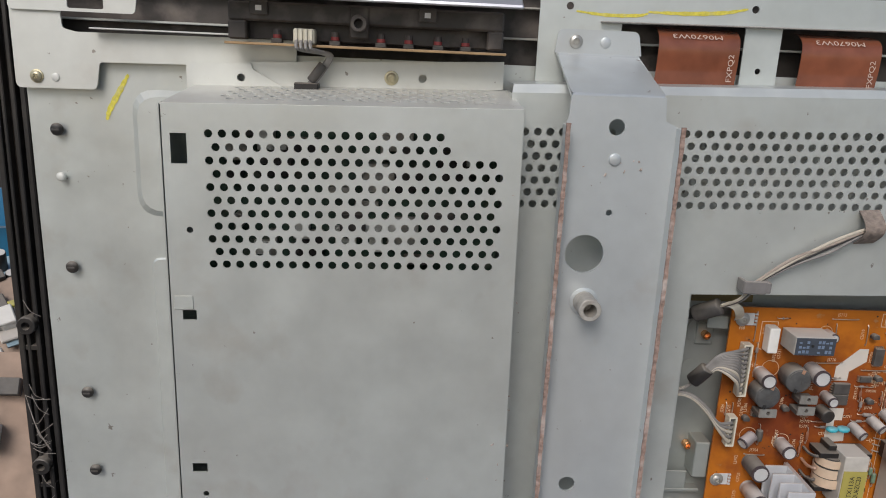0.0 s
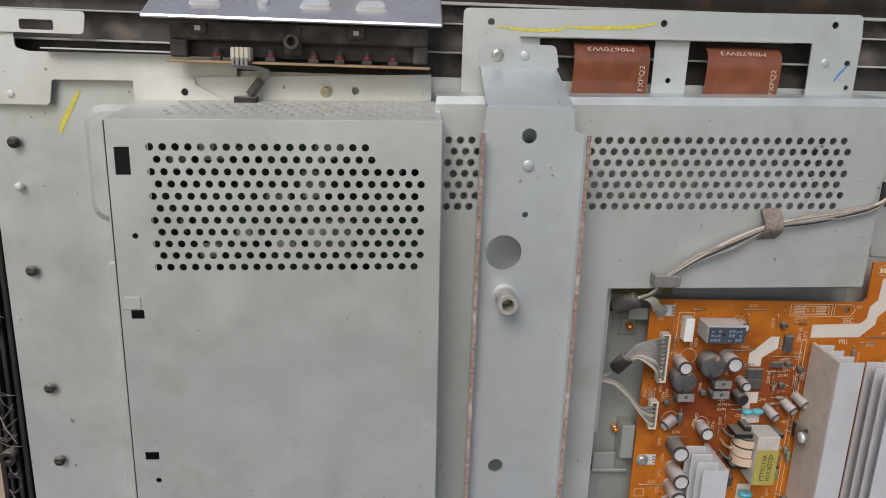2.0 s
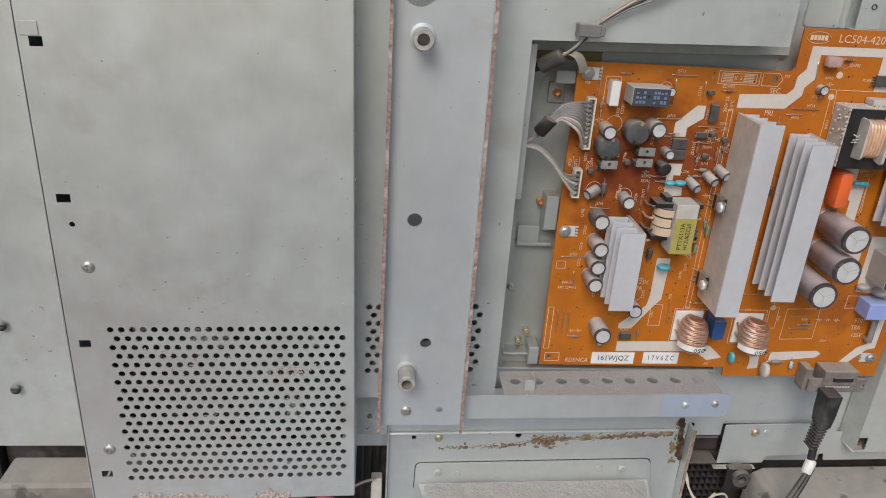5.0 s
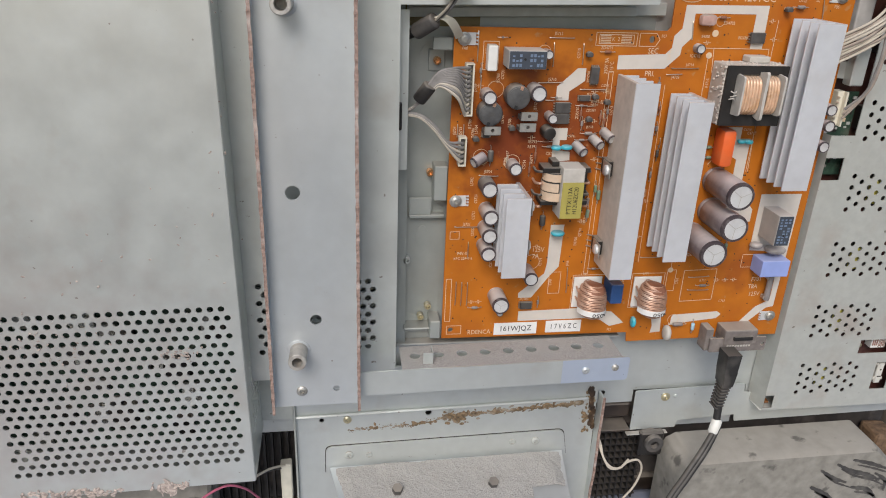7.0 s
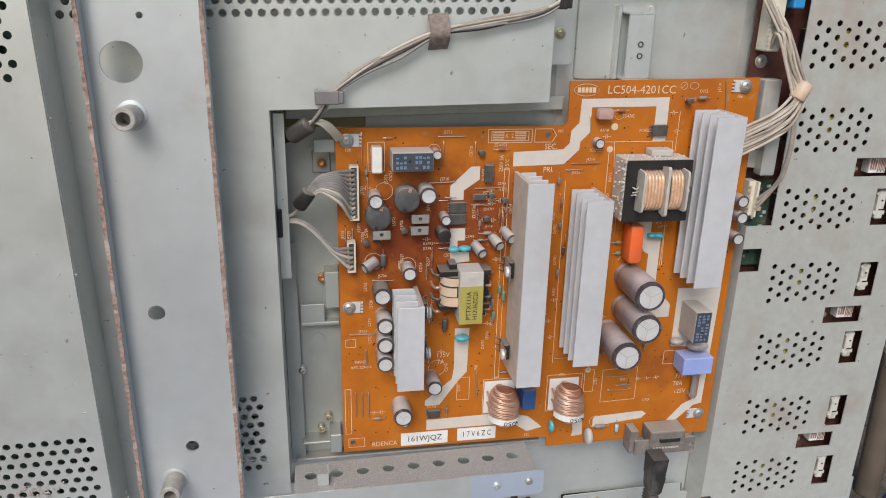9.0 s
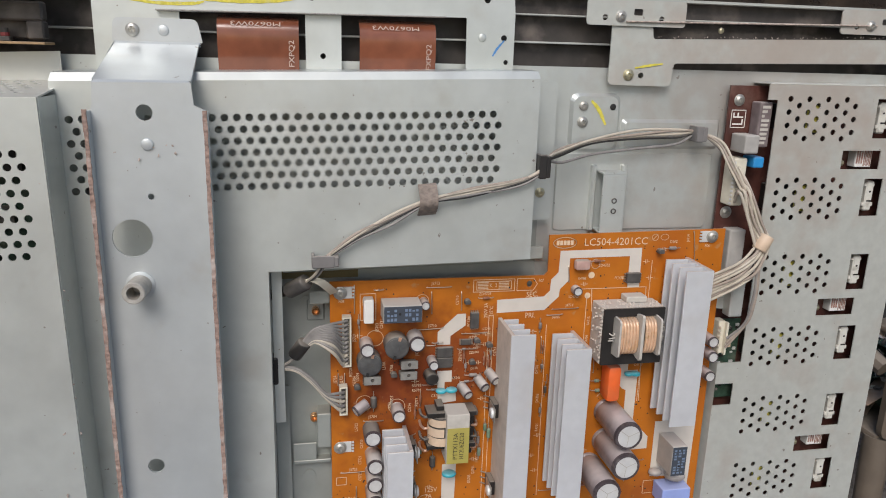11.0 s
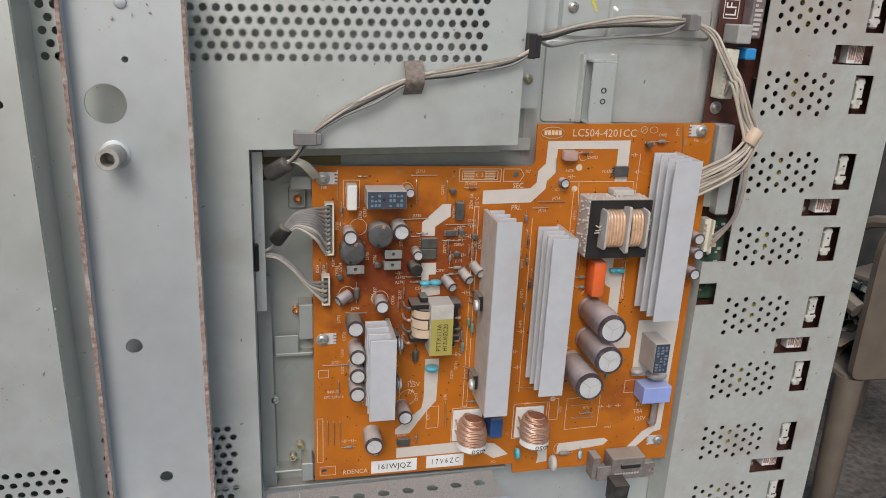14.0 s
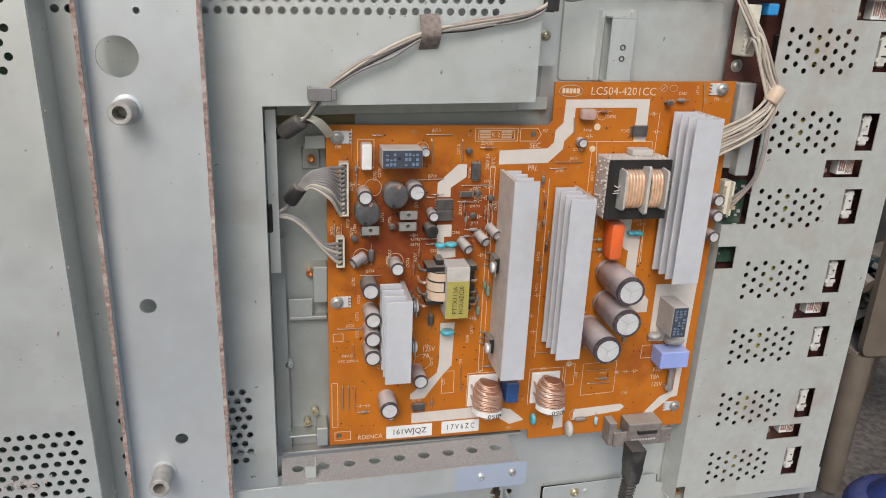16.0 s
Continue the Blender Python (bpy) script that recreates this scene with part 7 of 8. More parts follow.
# the strip slopes up and back
for o in ku.children:
    if o.name.startswith(("silver_strip", "key")):
        o.data.transform(Matrix.Translation((0, -0.030, 0.6865)) @ Matrix.Rotation(radians(26), 4, "X") @ Matrix.Translation((0, 0.030, -0.6865)))
bm = bmesh.new()
block(bm, -0.339, -0.1695, -0.0120, 0.0080, 0.6605, 0.6621, 0.0003)
part("key_board", bm, material("tan_paper_board", (0.40, 0.26, 0.13), 0.6, 0, 0.1, 90, 0.03, (0.28, 0.19, 0.11), 0.5, 40, 0.5), ku, "thin tan circuit board")
for x in (-0.309, -0.274, -0.246, -0.229, -0.211, -0.194):
    bm = bmesh.new()
    rod(bm, (x, -0.003, 0.6622), (x, -0.003, 0.6700), 0.0022, 10)
    block(bm, x - 0.0032, x + 0.0032, -0.0062, 0.0002, 0.6622, 0.6648, 0.0003)
    kb = part("push_switch", bm, DARK_GREY, ku)
    bm = bmesh.new()
    rod(bm, (x, -0.003, 0.6652), (x, -0.003, 0.6672), 0.0026, 10)
    part("plunger", bm, material("red_plunger", (0.30, 0.05, 0.05), 0.5), kb)
bm = bmesh.new()
pipe(bm, (-0.2590, -0.0030, 0.6755), (-0.2590, -0.0150, 0.6755), 0.0050, 0.0028, 0.008, 18)
block(bm, -0.2650, -0.2530, -0.0080, -0.0055, 0.6665, 0.6860, 0.0012)
part("screw_boss", bm, DUSTY_BLACK, ku, smooth=True)
for x in (-0.319, -0.218):
    bm = bmesh.new()
    block(bm, x - 0.0055, x + 0.0055, -0.0085, -0.0062, 0.6780, 0.6862, 0.0006)
    cb = part("latch", bm, DUSTY_BLACK, ku)
    bm = bmesh.new()
    block(bm, x - 0.0018, x + 0.0018, -0.0092, -0.0086, 0.6805, 0.6835)
    part("latch_pin", bm, TIN, cb)
bm = bmesh.new()
block(bm, -0.2975, -0.2850, -0.0155, -0.0040, 0.6622, 0.6710, 0.0008)
for k in range(4):
    block(bm, -0.2965 + k * 0.0029, -0.2948 + k * 0.0029, -0.0168, -0.0156, 0.6640, 0.6710, 0.0003)
part("wire_connector", bm, NYLON, ku, "cream nylon connector")
kw = thing("key_unit_wires", "short grey wires from the key unit to the box", "wires")
for k in range(4):
    x = -0.2955 + k * 0.0028
    bm = bmesh.new()
    cable(bm, [(x, -0.0150, 0.6650), (x + 0.0005, -0.0190, 0.6600), (x + 0.004, -0.0130, 0.6585), (-0.279 + k * 0.001, -0.0020, 0.6560), (-0.284 + k * 0.001, 0.0020, 0.6470), (-0.292 + k * 0.0012, 0.0015, 0.6370)], 0.0011, 8, 5)
    part("wire", bm, GREY_WIRE, kw, smooth=True)
bm = bmesh.new()
rod(bm, (-0.2815, 0.0015, 0.6505), (-0.2895, 0.0015, 0.6400), 0.0030, 12, bevel=0.0006)
part("sleeve", bm, DARK_GREY, kw, smooth=True)
bm = bmesh.new()
block(bm, -0.2995, -0.2845, -0.0015, 0.0075, 0.6335, 0.6390, 0.0006)
part("plug", bm, BLACK, kw)

# ---- lower part ----
nk = thing("stand_plate", "grey steel stand plate with brown glue and rust", "plate")
bm = bmesh.new()
plate(bm, [(-0.1265, 0.02), (-0.1265, 0.2050), (0.1465, 0.2120), (0.1535, 0.170), (0.1555, 0.02)][::-1], 0.0120, 0.0014, [ring(-0.104, 0.1535, 0.0022), ring(-0.007, 0.156, 0.0030)])
part("main_plate", bm, STEEL, nk)
bm = bmesh.new()
block(bm, -0.1262, 0.1480, 0.0085, 0.0119, 0.1600, 0.1625, 0.0010, Matrix.Rotation(-0.018, 4, "Y"))
part("pressed_rib", bm, STEEL, nk)
bm = bmesh.new()
block(bm, -0.1285, -0.1268, 0.0060, 0.0130, 0.02, 0.176, 0.0004)
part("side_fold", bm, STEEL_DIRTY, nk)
bm = bmesh.new()
block(bm, 0.1548, 0.1572, 0.0010, 0.0130, 0.02, 0.170, 0.0004)
part("side_fold", bm, STEEL, nk)
bm = bmesh.new()
rng = random.Random(2)
cable(bm, [(0.1562 + rng.uniform(-0.0006, 0.0006), 0.0004, 0.02 + i * 0.015) for i in range(11)], 0.0014, 7, 3)
part("rusty_edge", bm, RUST, nk)
bm = bmesh.new()
plate(bm, rounded([(-0.1015, 0.095), (0.1290, 0.100), (0.1240, 0.1290), (-0.1010, 0.1245)], [0, 0, 0.006, 0.006]), 0.0100, 0.0016)
# the flange, then a dark plate that paints the shade round its edge
part("bolted_flange", bm, STEEL, nk)
bm = bmesh.new()
plate(bm, rounded([(-0.1022, 0.095), (0.1297, 0.100), (0.1247, 0.1298), (-0.1017, 0.1253)], [0, 0, 0.0065, 0.0065]), 0.0117, 0.0006)
part("seam_gap", bm, BROWN_BLACK, nk)
for x, z in ((-0.0800, 0.1150), (0.0970, 0.1185)):
    screw(nk, x, 0.0100, z, 0.0042, 0, STEEL_DIRTY, 30, "bolt_head")
for x, z, r in ((-0.0615, 0.1140, 0.0030), (0.0745, 0.1190, 0.0033)):
    bm = bmesh.new()
    pipe(bm, (x, 0.0105, z), (x, 0.0088, z), r, r * 0.7, 0.001, 16)
    part("rivet", bm, STEEL_DIRTY, nk, smooth=True)
for x, z in ((-0.0810, 0.1530), (0.012, 0.1585)):
    screw(nk, x, 0.0120, z, 0.0038, 0, BRASS if x < 0 else STEEL_DIRTY, 30, "bolt_head")
GLUE = material("brown_dried_glue", (0.24, 0.165, 0.09), 0.5, 0, 0.35, 400, 0.6, (0.40, 0.36, 0.29), 0.95, 60)
DARK_LUMPS = material("blackish_brown_lumps", (0.045, 0.026, 0.014), 0.4, 0, 0.3, 200, 0.3, (0.16, 0.09, 0.04), 0.6, 120)
bm = bmesh.new()
rng = random.Random(6)
path = smooth_line([(-0.080, 0.0115, 0.1415), (-0.0512, 0.0115, 0.1425), (-0.0166, 0.0115, 0.1440), (0.0099, 0.0115, 0.1500), (0.0315, 0.0115, 0.1520), (0.0643, 0.0115, 0.1535), (0.0973, 0.0115, 0.1555), (0.1364, 0.0115, 0.1575)], 14)
for i, p in enumerate(path):
    f = i / len(path)
    r = rng.uniform(0.0006, 0.0015) * (0.6 + 1.1 * f) * (1.7 if rng.random() < 0.10 else 1)
    for q in range(3):
        bmesh.ops.create_icosphere(bm, subdivisions=1, radius=r * rng.uniform(0.4, 0.8), matrix=Matrix.Translation((p.x + rng.gauss(0, 0.0012), p.y + 0.0006, p.z + rng.gauss(0, 0.0016))) @ Matrix.Rotation(rng.uniform(0, 3), 4, "Y") @ Matrix.Diagonal((1.9, 0.4, 1, 1)))
    bmesh.ops.create_icosphere(bm, subdivisions=1, radius=r, matrix=Matrix.Translation((p.x, p.y + 0.0004, p.z + rng.uniform(-0.0012, 0.0012))) @ Matrix.Diagonal((1.7, 0.5, 1, 1)))
for k in range(70):
    bmesh.ops.create_icosphere(bm, subdivisions=1, radius=rng.uniform(0.0008, 0.0022), matrix=Matrix.Translation((rng.gauss(0.018, 0.007), 0.0115, rng.gauss(0.149, 0.003))) @ Matrix.Diagonal((1.3, 0.32, 0.8, 1)))
for k in range(60):
    bmesh.ops.create_icosphere(bm, subdivisions=1, radius=rng.uniform(0.0006, 0.0020), matrix=Matrix.Translation((rng.uniform(0.1400, 0.1530), 0.0112, rng.uniform(0.125, 0.172))) @ Matrix.Diagonal((1.0, 0.3, 1.3, 1)))
tagged(part("dried_glue", bm, GLUE, nk, "brown dried glue run"), kind="stuff")
# blackish brown lumps along the right edge of the plate
bm = bmesh.new()
rng = random.Random(14)
for k in range(40):
    f = rng.random()
    bmesh.ops.create_icosphere(bm, subdivisions=1, radius=rng.uniform(0.0012, 0.0030), matrix=Matrix.Translation((0.1515 + rng.gauss(0, 0.0012) - 0.004 * f, 0.0112, 0.130 + 0.044 * f)) @ Matrix.Diagonal((1.0, 0.35, 1.7, 1)))
tagged(part("dark_residue", bm, DARK_LUMPS, nk, "blackish brown lumps"), kind="stuff")
# dusty tray that slopes forward
tray = thing("stand_bracket", "folded steel bracket buried in grey dust, with two bolts", "bracket")
bm = bmesh.new()
for ya, za, yb, zb, xa, xb, xc, xd in ((0.0090, 0.1010, -0.0440, 0.0880, -0.098, 0.124, -0.085, 0.118), (-0.0440, 0.0880, -0.0450, 0.0520, -0.085, 0.118, -0.085, 0.118)):
    quad(bm, [(xa, ya, za), (xb, ya, za + 0.004), (xd, yb, zb + 0.004), (xc, yb, zb)])
bmesh.ops.remove_doubles(bm, verts=bm.verts, dist=1e-6)
bmesh.ops.solidify(bm, geom=bm.faces[:], thickness=0.0015)
part("folded_sheet", bm, STEEL_BLUE, tray)
bm = bmesh.new()
n, m_ = 70, 20
grid = []
for i in range(n + 1):
    row = []
    for j in range(m_ + 1):
        f, g = i / n, j / m_
        x = -0.095 + 0.217 * f + (0.012 - 0.018 * f) * g
        y = 0.0085 - 0.0520 * g
        z = 0.1018 + 0.004 * f - 0.0130 * g + 0.0034 + 0.0012 * noise.noise((x * 60, y * 60, 1)) + 0.0006 * noise.noise((x * 260, y * 260, 5))
        edge = min(f, 1 - f, g * 1.5, (1 - g) * 1.5)
        z -= 0.003 * max(0.0, 0.05 - edge) / 0.05
        row.append(bm.verts.new((x, y, z)))
    grid.append(row)
for i in range(n):
    for j in range(m_):
        f, g = i / n, j / m_
        if g > 0.72 and (f < 0.20 or f > 0.84) or g > 0.93 and noise.noise((f * 9, 3, 0)) > -0.1:
            continue
        bm.faces.new((grid[i][j], grid[i + 1][j], grid[i + 1][j + 1], grid[i][j + 1]))
tagged(part("dust_layer", bm, DUST, tray, "thick grey dust"), kind="stuff")
for x in (-0.038, 0.050):
    bm = bmesh.new()
    rod(bm, (x, -0.022, 0.093), (x, -0.026, 0.1045), 0.0048, 6)
    part("bolt", bm, DARK_GREY, tray)

# bottom flap and rail under the power board
fp = thing("bottom_flap", "grey steel flap screwed along the chassis bottom", "flap")
bm = bmesh.new()
plate(bm, rounded([(0.1935, 0.1205), (0.2400, 0.1210), (0.2415, 0.1290), (0.3010, 0.1320), (0.3025, 0.1240), (0.4870, 0.1270), (0.4865, 0.1560), (0.3120, 0.1580), (0.3060, 0.1590), (0.3055, 0.1680), (0.1935, 0.1655)][::-1],
                  [0, 0.001, 0, 0, 0, 0, 0.001, 0.001, 0.001, 0.001, 0.002][::-1]), 0.0150, 0.0012)
part("plate", bm, STEEL, fp)
bm = bmesh.new()
block(bm, 0.2410, 0.3020, 0.0220, 0.0230, 0.1180, 0.1340, 0.0003)
part("blue_tongue", bm, STEEL_BLUE, fp)
screw(fp, 0.2245, 0.0150, 0.1575, 0.0036, 0.0046, BRASS, 20)
stud(fp, 0.2350, 0.0150, 0.1578, 0.0024, STEEL, "rivet", 0.001)
bm = bmesh.new()
block(bm, 0.1880, 0.2300, 0.0080, 0.0140, 0.1190, 0.1200, 0.0004)
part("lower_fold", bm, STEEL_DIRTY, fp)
bm = bmesh.new()
block(bm, 0.1560, 0.1925, 0.0200, 0.0300, 0.1330, 0.1480, 0.001)
part("dark_bar", bm, BROWN_BLACK, fp)
bm = bmesh.new()
block(bm, 0.1560, 0.1925, 0.0120, 0.0320, 0.1210, 0.1235, 0.0006)
part("ledge_bar", bm, BROWN_BLACK, fp)
ch2 = thing("lower_left_strip", "grey steel strip below the perforated cover", "strip")
bm = bmesh.new()
plate(bm, [(-0.1635, 0.160), (-0.129, 0.160), (-0.129, 0.226), (-0.1635, 0.226)], 0.0080, 0.0012, [ring(-0.145, 0.180, 0.0026), ring(-0.147, 0.168, 0.0018)])
part("plate", bm, STEEL_DIRTY, ch2)

# speaker box with dust and finger marks
SPK = material("dusty_black_speaker", (0.27, 0.255, 0.22), 0.85, 0, 0.12, 90, 0.12, (0.17, 0.155, 0.135), 0.6, 14, 0.7, (0.33, 0.305, 0.265))
overlay(SPK, (0.06, 0.056, 0.05), 0.7, scale=40, lo=0.60, hi=0.66)
sp = thing("speaker_box", "dark speaker box covered in dust with finger marks", "speaker")
bm = bmesh.new()
o = rounded([(0.226, 0.020), (0.226, 0.100), (0.231, 0.112), (0.236, 0.114), (0.240, 0.117), (0.430, 0.119), (0.476, 0.074), (0.488, 0.020)], 0.004)
vs_f = [bm.verts.new((p[0] * 0.985 + 0.005, -0.034, p[1] * 0.97)) for p in o]
vs_m = [bm.verts.new((p[0], -0.028, p[1])) for p in o]
vs_b = [bm.verts.new((p[0], 0.012, p[1])) for p in o]
bm.faces.new(vs_f)
for u, v in ((vs_f, vs_m), (vs_m, vs_b)):
    for i in range(len(o)):
        bm.faces.new((u[i], v[i], v[(i + 1) % len(o)], u[(i + 1) % len(o)]))
part("case", bm, SPK, sp, smooth=True)
SMEAR = material("wiped_black_plastic", (0.075, 0.070, 0.064), 0.5, 0, 0.2, 120, 0.05, (0.16, 0.15, 0.13), 0.5, 60)
for pts, w in (([(0.372, 0.098), (0.386, 0.088), (0.404, 0.080)], 0.0030), ([(0.388, 0.104), (0.404, 0.095), (0.425, 0.088), (0.440, 0.080)], 0.0034), ([(0.404, 0.108), (0.424, 0.102), (0.445, 0.094)], 0.0030),
               ([(0.366, 0.078), (0.385, 0.066), (0.402, 0.050)], 0.0040), ([(0.410, 0.074), (0.428, 0.070), (0.440, 0.060)], 0.0036), ([(0.432, 0.090), (0.446, 0.080), (0.448, 0.066)], 0.0026)):
    pen_mark(sp, pts, -0.0345, w * 0.75, SMEAR, "finger_mark")
    pen_mark(sp, [(p[0] + 0.006, p[1] - 0.0065) for p in pts], -0.0345, w * 0.4, SMEAR, "finger_mark")
bm = bmesh.new()
pipe(bm, (0.2140, 0.014, 0.1130), (0.2140, -0.001, 0.1130), 0.0092, 0.0042, 0.010, 24)
bmesh.ops.recalc_face_normals(bm, faces=bm.faces)
rb = part("rubber_mount", bm, DARK_GREY, sp, "grey rubber mounting grommet", smooth=True)
bm = bmesh.new()
block(bm, 0.2010, 0.2255, 0.004, 0.012, 0.0960, 0.1240, 0.002)
part("mount_ear", bm, BLACK, sp)
SOOTY = material("sooty_black_plastic", (0.018, 0.016, 0.015), 0.6, 0, 0.15, 80, 0.05, (0.06, 0.052, 0.045), 0.4, 30, 0.35, (0.14, 0.12, 0.10))
gr2 = thing("speaker_grille", "dusty black plastic ribbed grille at the bottom", "grille")
for i in range(9):
    bm = bmesh.new()
    block(bm, 0.1590 + i * 0.0062, 0.1602 + i * 0.0062, 0.0200, 0.0290, 0.03, 0.1190)
    part("rib", bm, SOOTY, gr2)
for i in range(11):
    bm = bmesh.new()
    block(bm, 0.1580, 0.2130, 0.0206, 0.0285, 0.0340 + i * 0.0080, 0.0352 + i * 0.0080)
    part("rib", bm, SOOTY, gr2)
gr3 = thing("bottom_grille", "dusty black ribbed plastic below the shield box", "grille")
for i in range(30):
    bm = bmesh.new()
    block(bm, -0.340 + i * 0.0070, -0.3380 + i * 0.0070, 0.0200, 0.0290, 0.05, 0.1370)
    part("rib", bm, SOOTY, gr3)
bm = bmesh.new()
block(bm, -0.46, -0.20, -0.02, 0.019, 0.04, 0.128, 0.003)
part("dusty_block", bm, SPK, gr3, "dust-covered dark plastic block")
lbx = thing("tagged_plug", "cream plug on thin wires below the chassis", "plug")
bm = bmesh.new()
block(bm, -0.1420, -0.1320, 0.0010, 0.0110, 0.0750, 0.1150, 0.001)
part("plug_body", bm, NYLON, lbx)
PINK_WIRE = material("pink_wire", (0.55, 0.14, 0.22), 0.45, 0, 0.05)
for mat, pts in ((PINK_WIRE, [(-0.2222, -0.0200, 0.0831), (-0.2045, -0.0300, 0.1113), (-0.1848, -0.0300, 0.1225), (-0.1717, -0.0200, 0.1100), (-0.1641, 0.0, 0.0823), (-0.1550, 0.0100, 0.0592), (-0.1446, 0.0100, 0.0501)]),
                 (BLACK_WIRE, [(-0.190, -0.030, 0.1225), (-0.172, -0.022, 0.1190), (-0.155, -0.010, 0.1180), (-0.139, 0.004, 0.110)]), (PALE_WIRE, [(-0.165, -0.020, 0.1195), (-0.150, -0.010, 0.1210), (-0.136, 0.004, 0.113)])):
    bm = bmesh.new()
    cable(bm, pts, 0.0011, 8, 8)
    part("wire", bm, mat, lbx, smooth=True)
bw = thing("loose_wire", "loose cream wire hanging below the stand plate", "wire")
for k in (0, 1):
    bm = bmesh.new()
    cable(bm, [(0.1545, 0.0160, 0.1200), (0.1590 + k * 0.002, 0.0080, 0.1150), (0.1625, -0.002, 0.1040), (0.1680, -0.008, 0.0950 + k * 0.002), (0.1780, -0.008, 0.0940), (0.1860, -0.008, 0.1010 + k * 0.003), (0.1960, -0.008, 0.1020), (0.2010, -0.008, 0.0900), (0.1960, -0.008, 0.0700), (0.1850, -0.006, 0.05)][: 6 if k else None], 0.0011, 8, 6)
    part("wire", bm, PALE_WIRE, bw, smooth=True)
# mains cord
mc = thing("mains_cord", "dusty black mains cord plugged into the inlet", "cable")
bm = bmesh.new()
for za, zb, w0, w1, d in ((0.2320, 0.2140, 0.0066, 0.0060, 0.0075), (0.2140, 0.2010, 0.0060, 0.0046, 0.0072)):
    vs = [bm.verts.new(p) for p in ((0.2555 - w0, -0.034, za), (0.2555 + w0, -0.034, za), (0.2555 + w0, -0.018, za), (0.2555 - w0, -0.018, za), (0.2535 - w1, -0.036, zb), (0.2535 + w1, -0.036, zb), (0.2535 + w1, -0.021, zb), (0.2535 - w1, -0.021, zb))]
    for f in ((0, 1, 5, 4), (1, 2, 6, 5), (2, 3, 7, 6), (3, 0, 4, 7), (3, 2, 1, 0), (4, 5, 6, 7)):
        bm.faces.new([vs[i] for i in f])
pg = part("plug", bm, BLACK_WIRE, mc, "moulded black plug")
for k in range(8):
    z = 0.2006 - k * 0.0032
    w = 0.0045 - k * 0.00014
    bm = bmesh.new()
    block(bm, 0.2530 - w - k * 0.0004, 0.2530 + w - k * 0.0004, -0.0355, -0.0225, z - 0.0019, z, 0.0006)
    part("strain_rib", bm, BLACK_WIRE, pg)
bm = bmesh.new()
cable(bm, [(0.2530, -0.029, 0.2000), (0.2515, -0.031, 0.1850), (0.2505, -0.034, 0.1700), (0.2490, -0.038, 0.1560)], 0.0034, 12, 6)
part("neck", bm, BLACK_WIRE, mc, smooth=True)
for s in (-1, 1):
    bm = bmesh.new()
    cable(bm, [(0.2505 + s * 0.001, -0.038, 0.1600), (0.2360 + s * 0.002, -0.048, 0.1420), (0.2170 + s * 0.002, -0.060, 0.1250), (0.1950 + s * 0.002, -0.075, 0.1080), (0.1700 + s * 0.002, -0.100, 0.0800), (0.150 + s * 0.002, -0.130, 0.03), (0.13, -0.18, 0.006), (0.05, -0.30, 0.005)], 0.0026, 10, 8)
    part("cord_core", bm, BLACK_WIRE, mc, smooth=True)
bm = bmesh.new()
rod(bm, (0.2515, -0.0345, 0.1665), (0.2460, -0.0395, 0.1535), 0.0047, 12, bevel=0.002)
part("tape_wrap", bm, material("white_adhesive_tape", (0.75, 0.74, 0.68), 0.4, 0, 0.06, 120, 0.1), mc, "white tape wrapped round the cord", smooth=True)

# dust fluff on the box and rails
fl = thing("dust_fluff", "pinkish grey lint clinging to the sheet metal", "dust", kind="stuff")
bm = bmesh.new()
rng = random.Random(9)
def lint(x, y, z, n, sx, sz, r):
    for _ in range(n):
        c_ = Vector((x + rng.gauss(0, sx), y + rng.uniform(-0.0006, 0.0003), z + rng.gauss(0, sz)))
        got = bmesh.ops.create_icosphere(bm, subdivisions=1, radius=rng.uniform(0.35, 1.0) * r, matrix=Matrix.Translation(c_) @ Matrix.Rotation(rng.uniform(0, 3), 4, "Y") @ Matrix.Diagonal((1.8, 0.4, 0.8, 1)))
        for v in got["verts"]:
            v.co += Vector((rng.uniform(-1, 1), rng.uniform(-0.4, 0.4), rng.uniform(-1, 1))) * r * 0.35
lint(-0.290, -0.0600, 0.1500, 90, 0.018, 0.0022, 0.0020)
lint(-0.222, -0.0600, 0.1505, 70, 0.007, 0.0030, 0.0021)
lint(-0.200, -0.0600, 0.273, 26, 0.010, 0.0030, 0.0010)
lint(-0.290, -0.0600, 0.285, 40, 0.02, 0.012, 0.0008)
lint(-0.255, -0.0600, 0.340, 14, 0.03, 0.012, 0.0010)
lint(-0.185, -0.0600, 0.37, 12, 0.012, 0.025, 0.0009)
lint(-0.105, -0.0530, 0.602, 10, 0.012, 0.003, 0.0008)
lint(-0.165, -0.0590, 0.45, 18, 0.003, 0.06, 0.0009)
for k in range(60):
    x = rng.uniform(0.24, 0.447)
    lint(x, 0.0112, 0.6775 + 0.026 * (x - 0.24), 1, 0.002, 0.0004, 0.0005)
part("lint", bm, FLUFF, fl)

# ---- surroundings ----
ground = thing("ground", "dusty grey-brown ground of the workshop yard", "ground", kind="structure")
bm = bmesh.new()
block(bm, -30, 30, -30, 30, -0.79, -0.73)
part("ground_sheet", bm, material("dusty_ground", (0.13, 0.115, 0.10), 0.9, 0, 0.25, 45, 0.6, (0.055, 0.048, 0.042), 0.8, 9), ground)
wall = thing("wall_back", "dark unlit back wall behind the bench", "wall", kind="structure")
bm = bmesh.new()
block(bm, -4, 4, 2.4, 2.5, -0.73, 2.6)
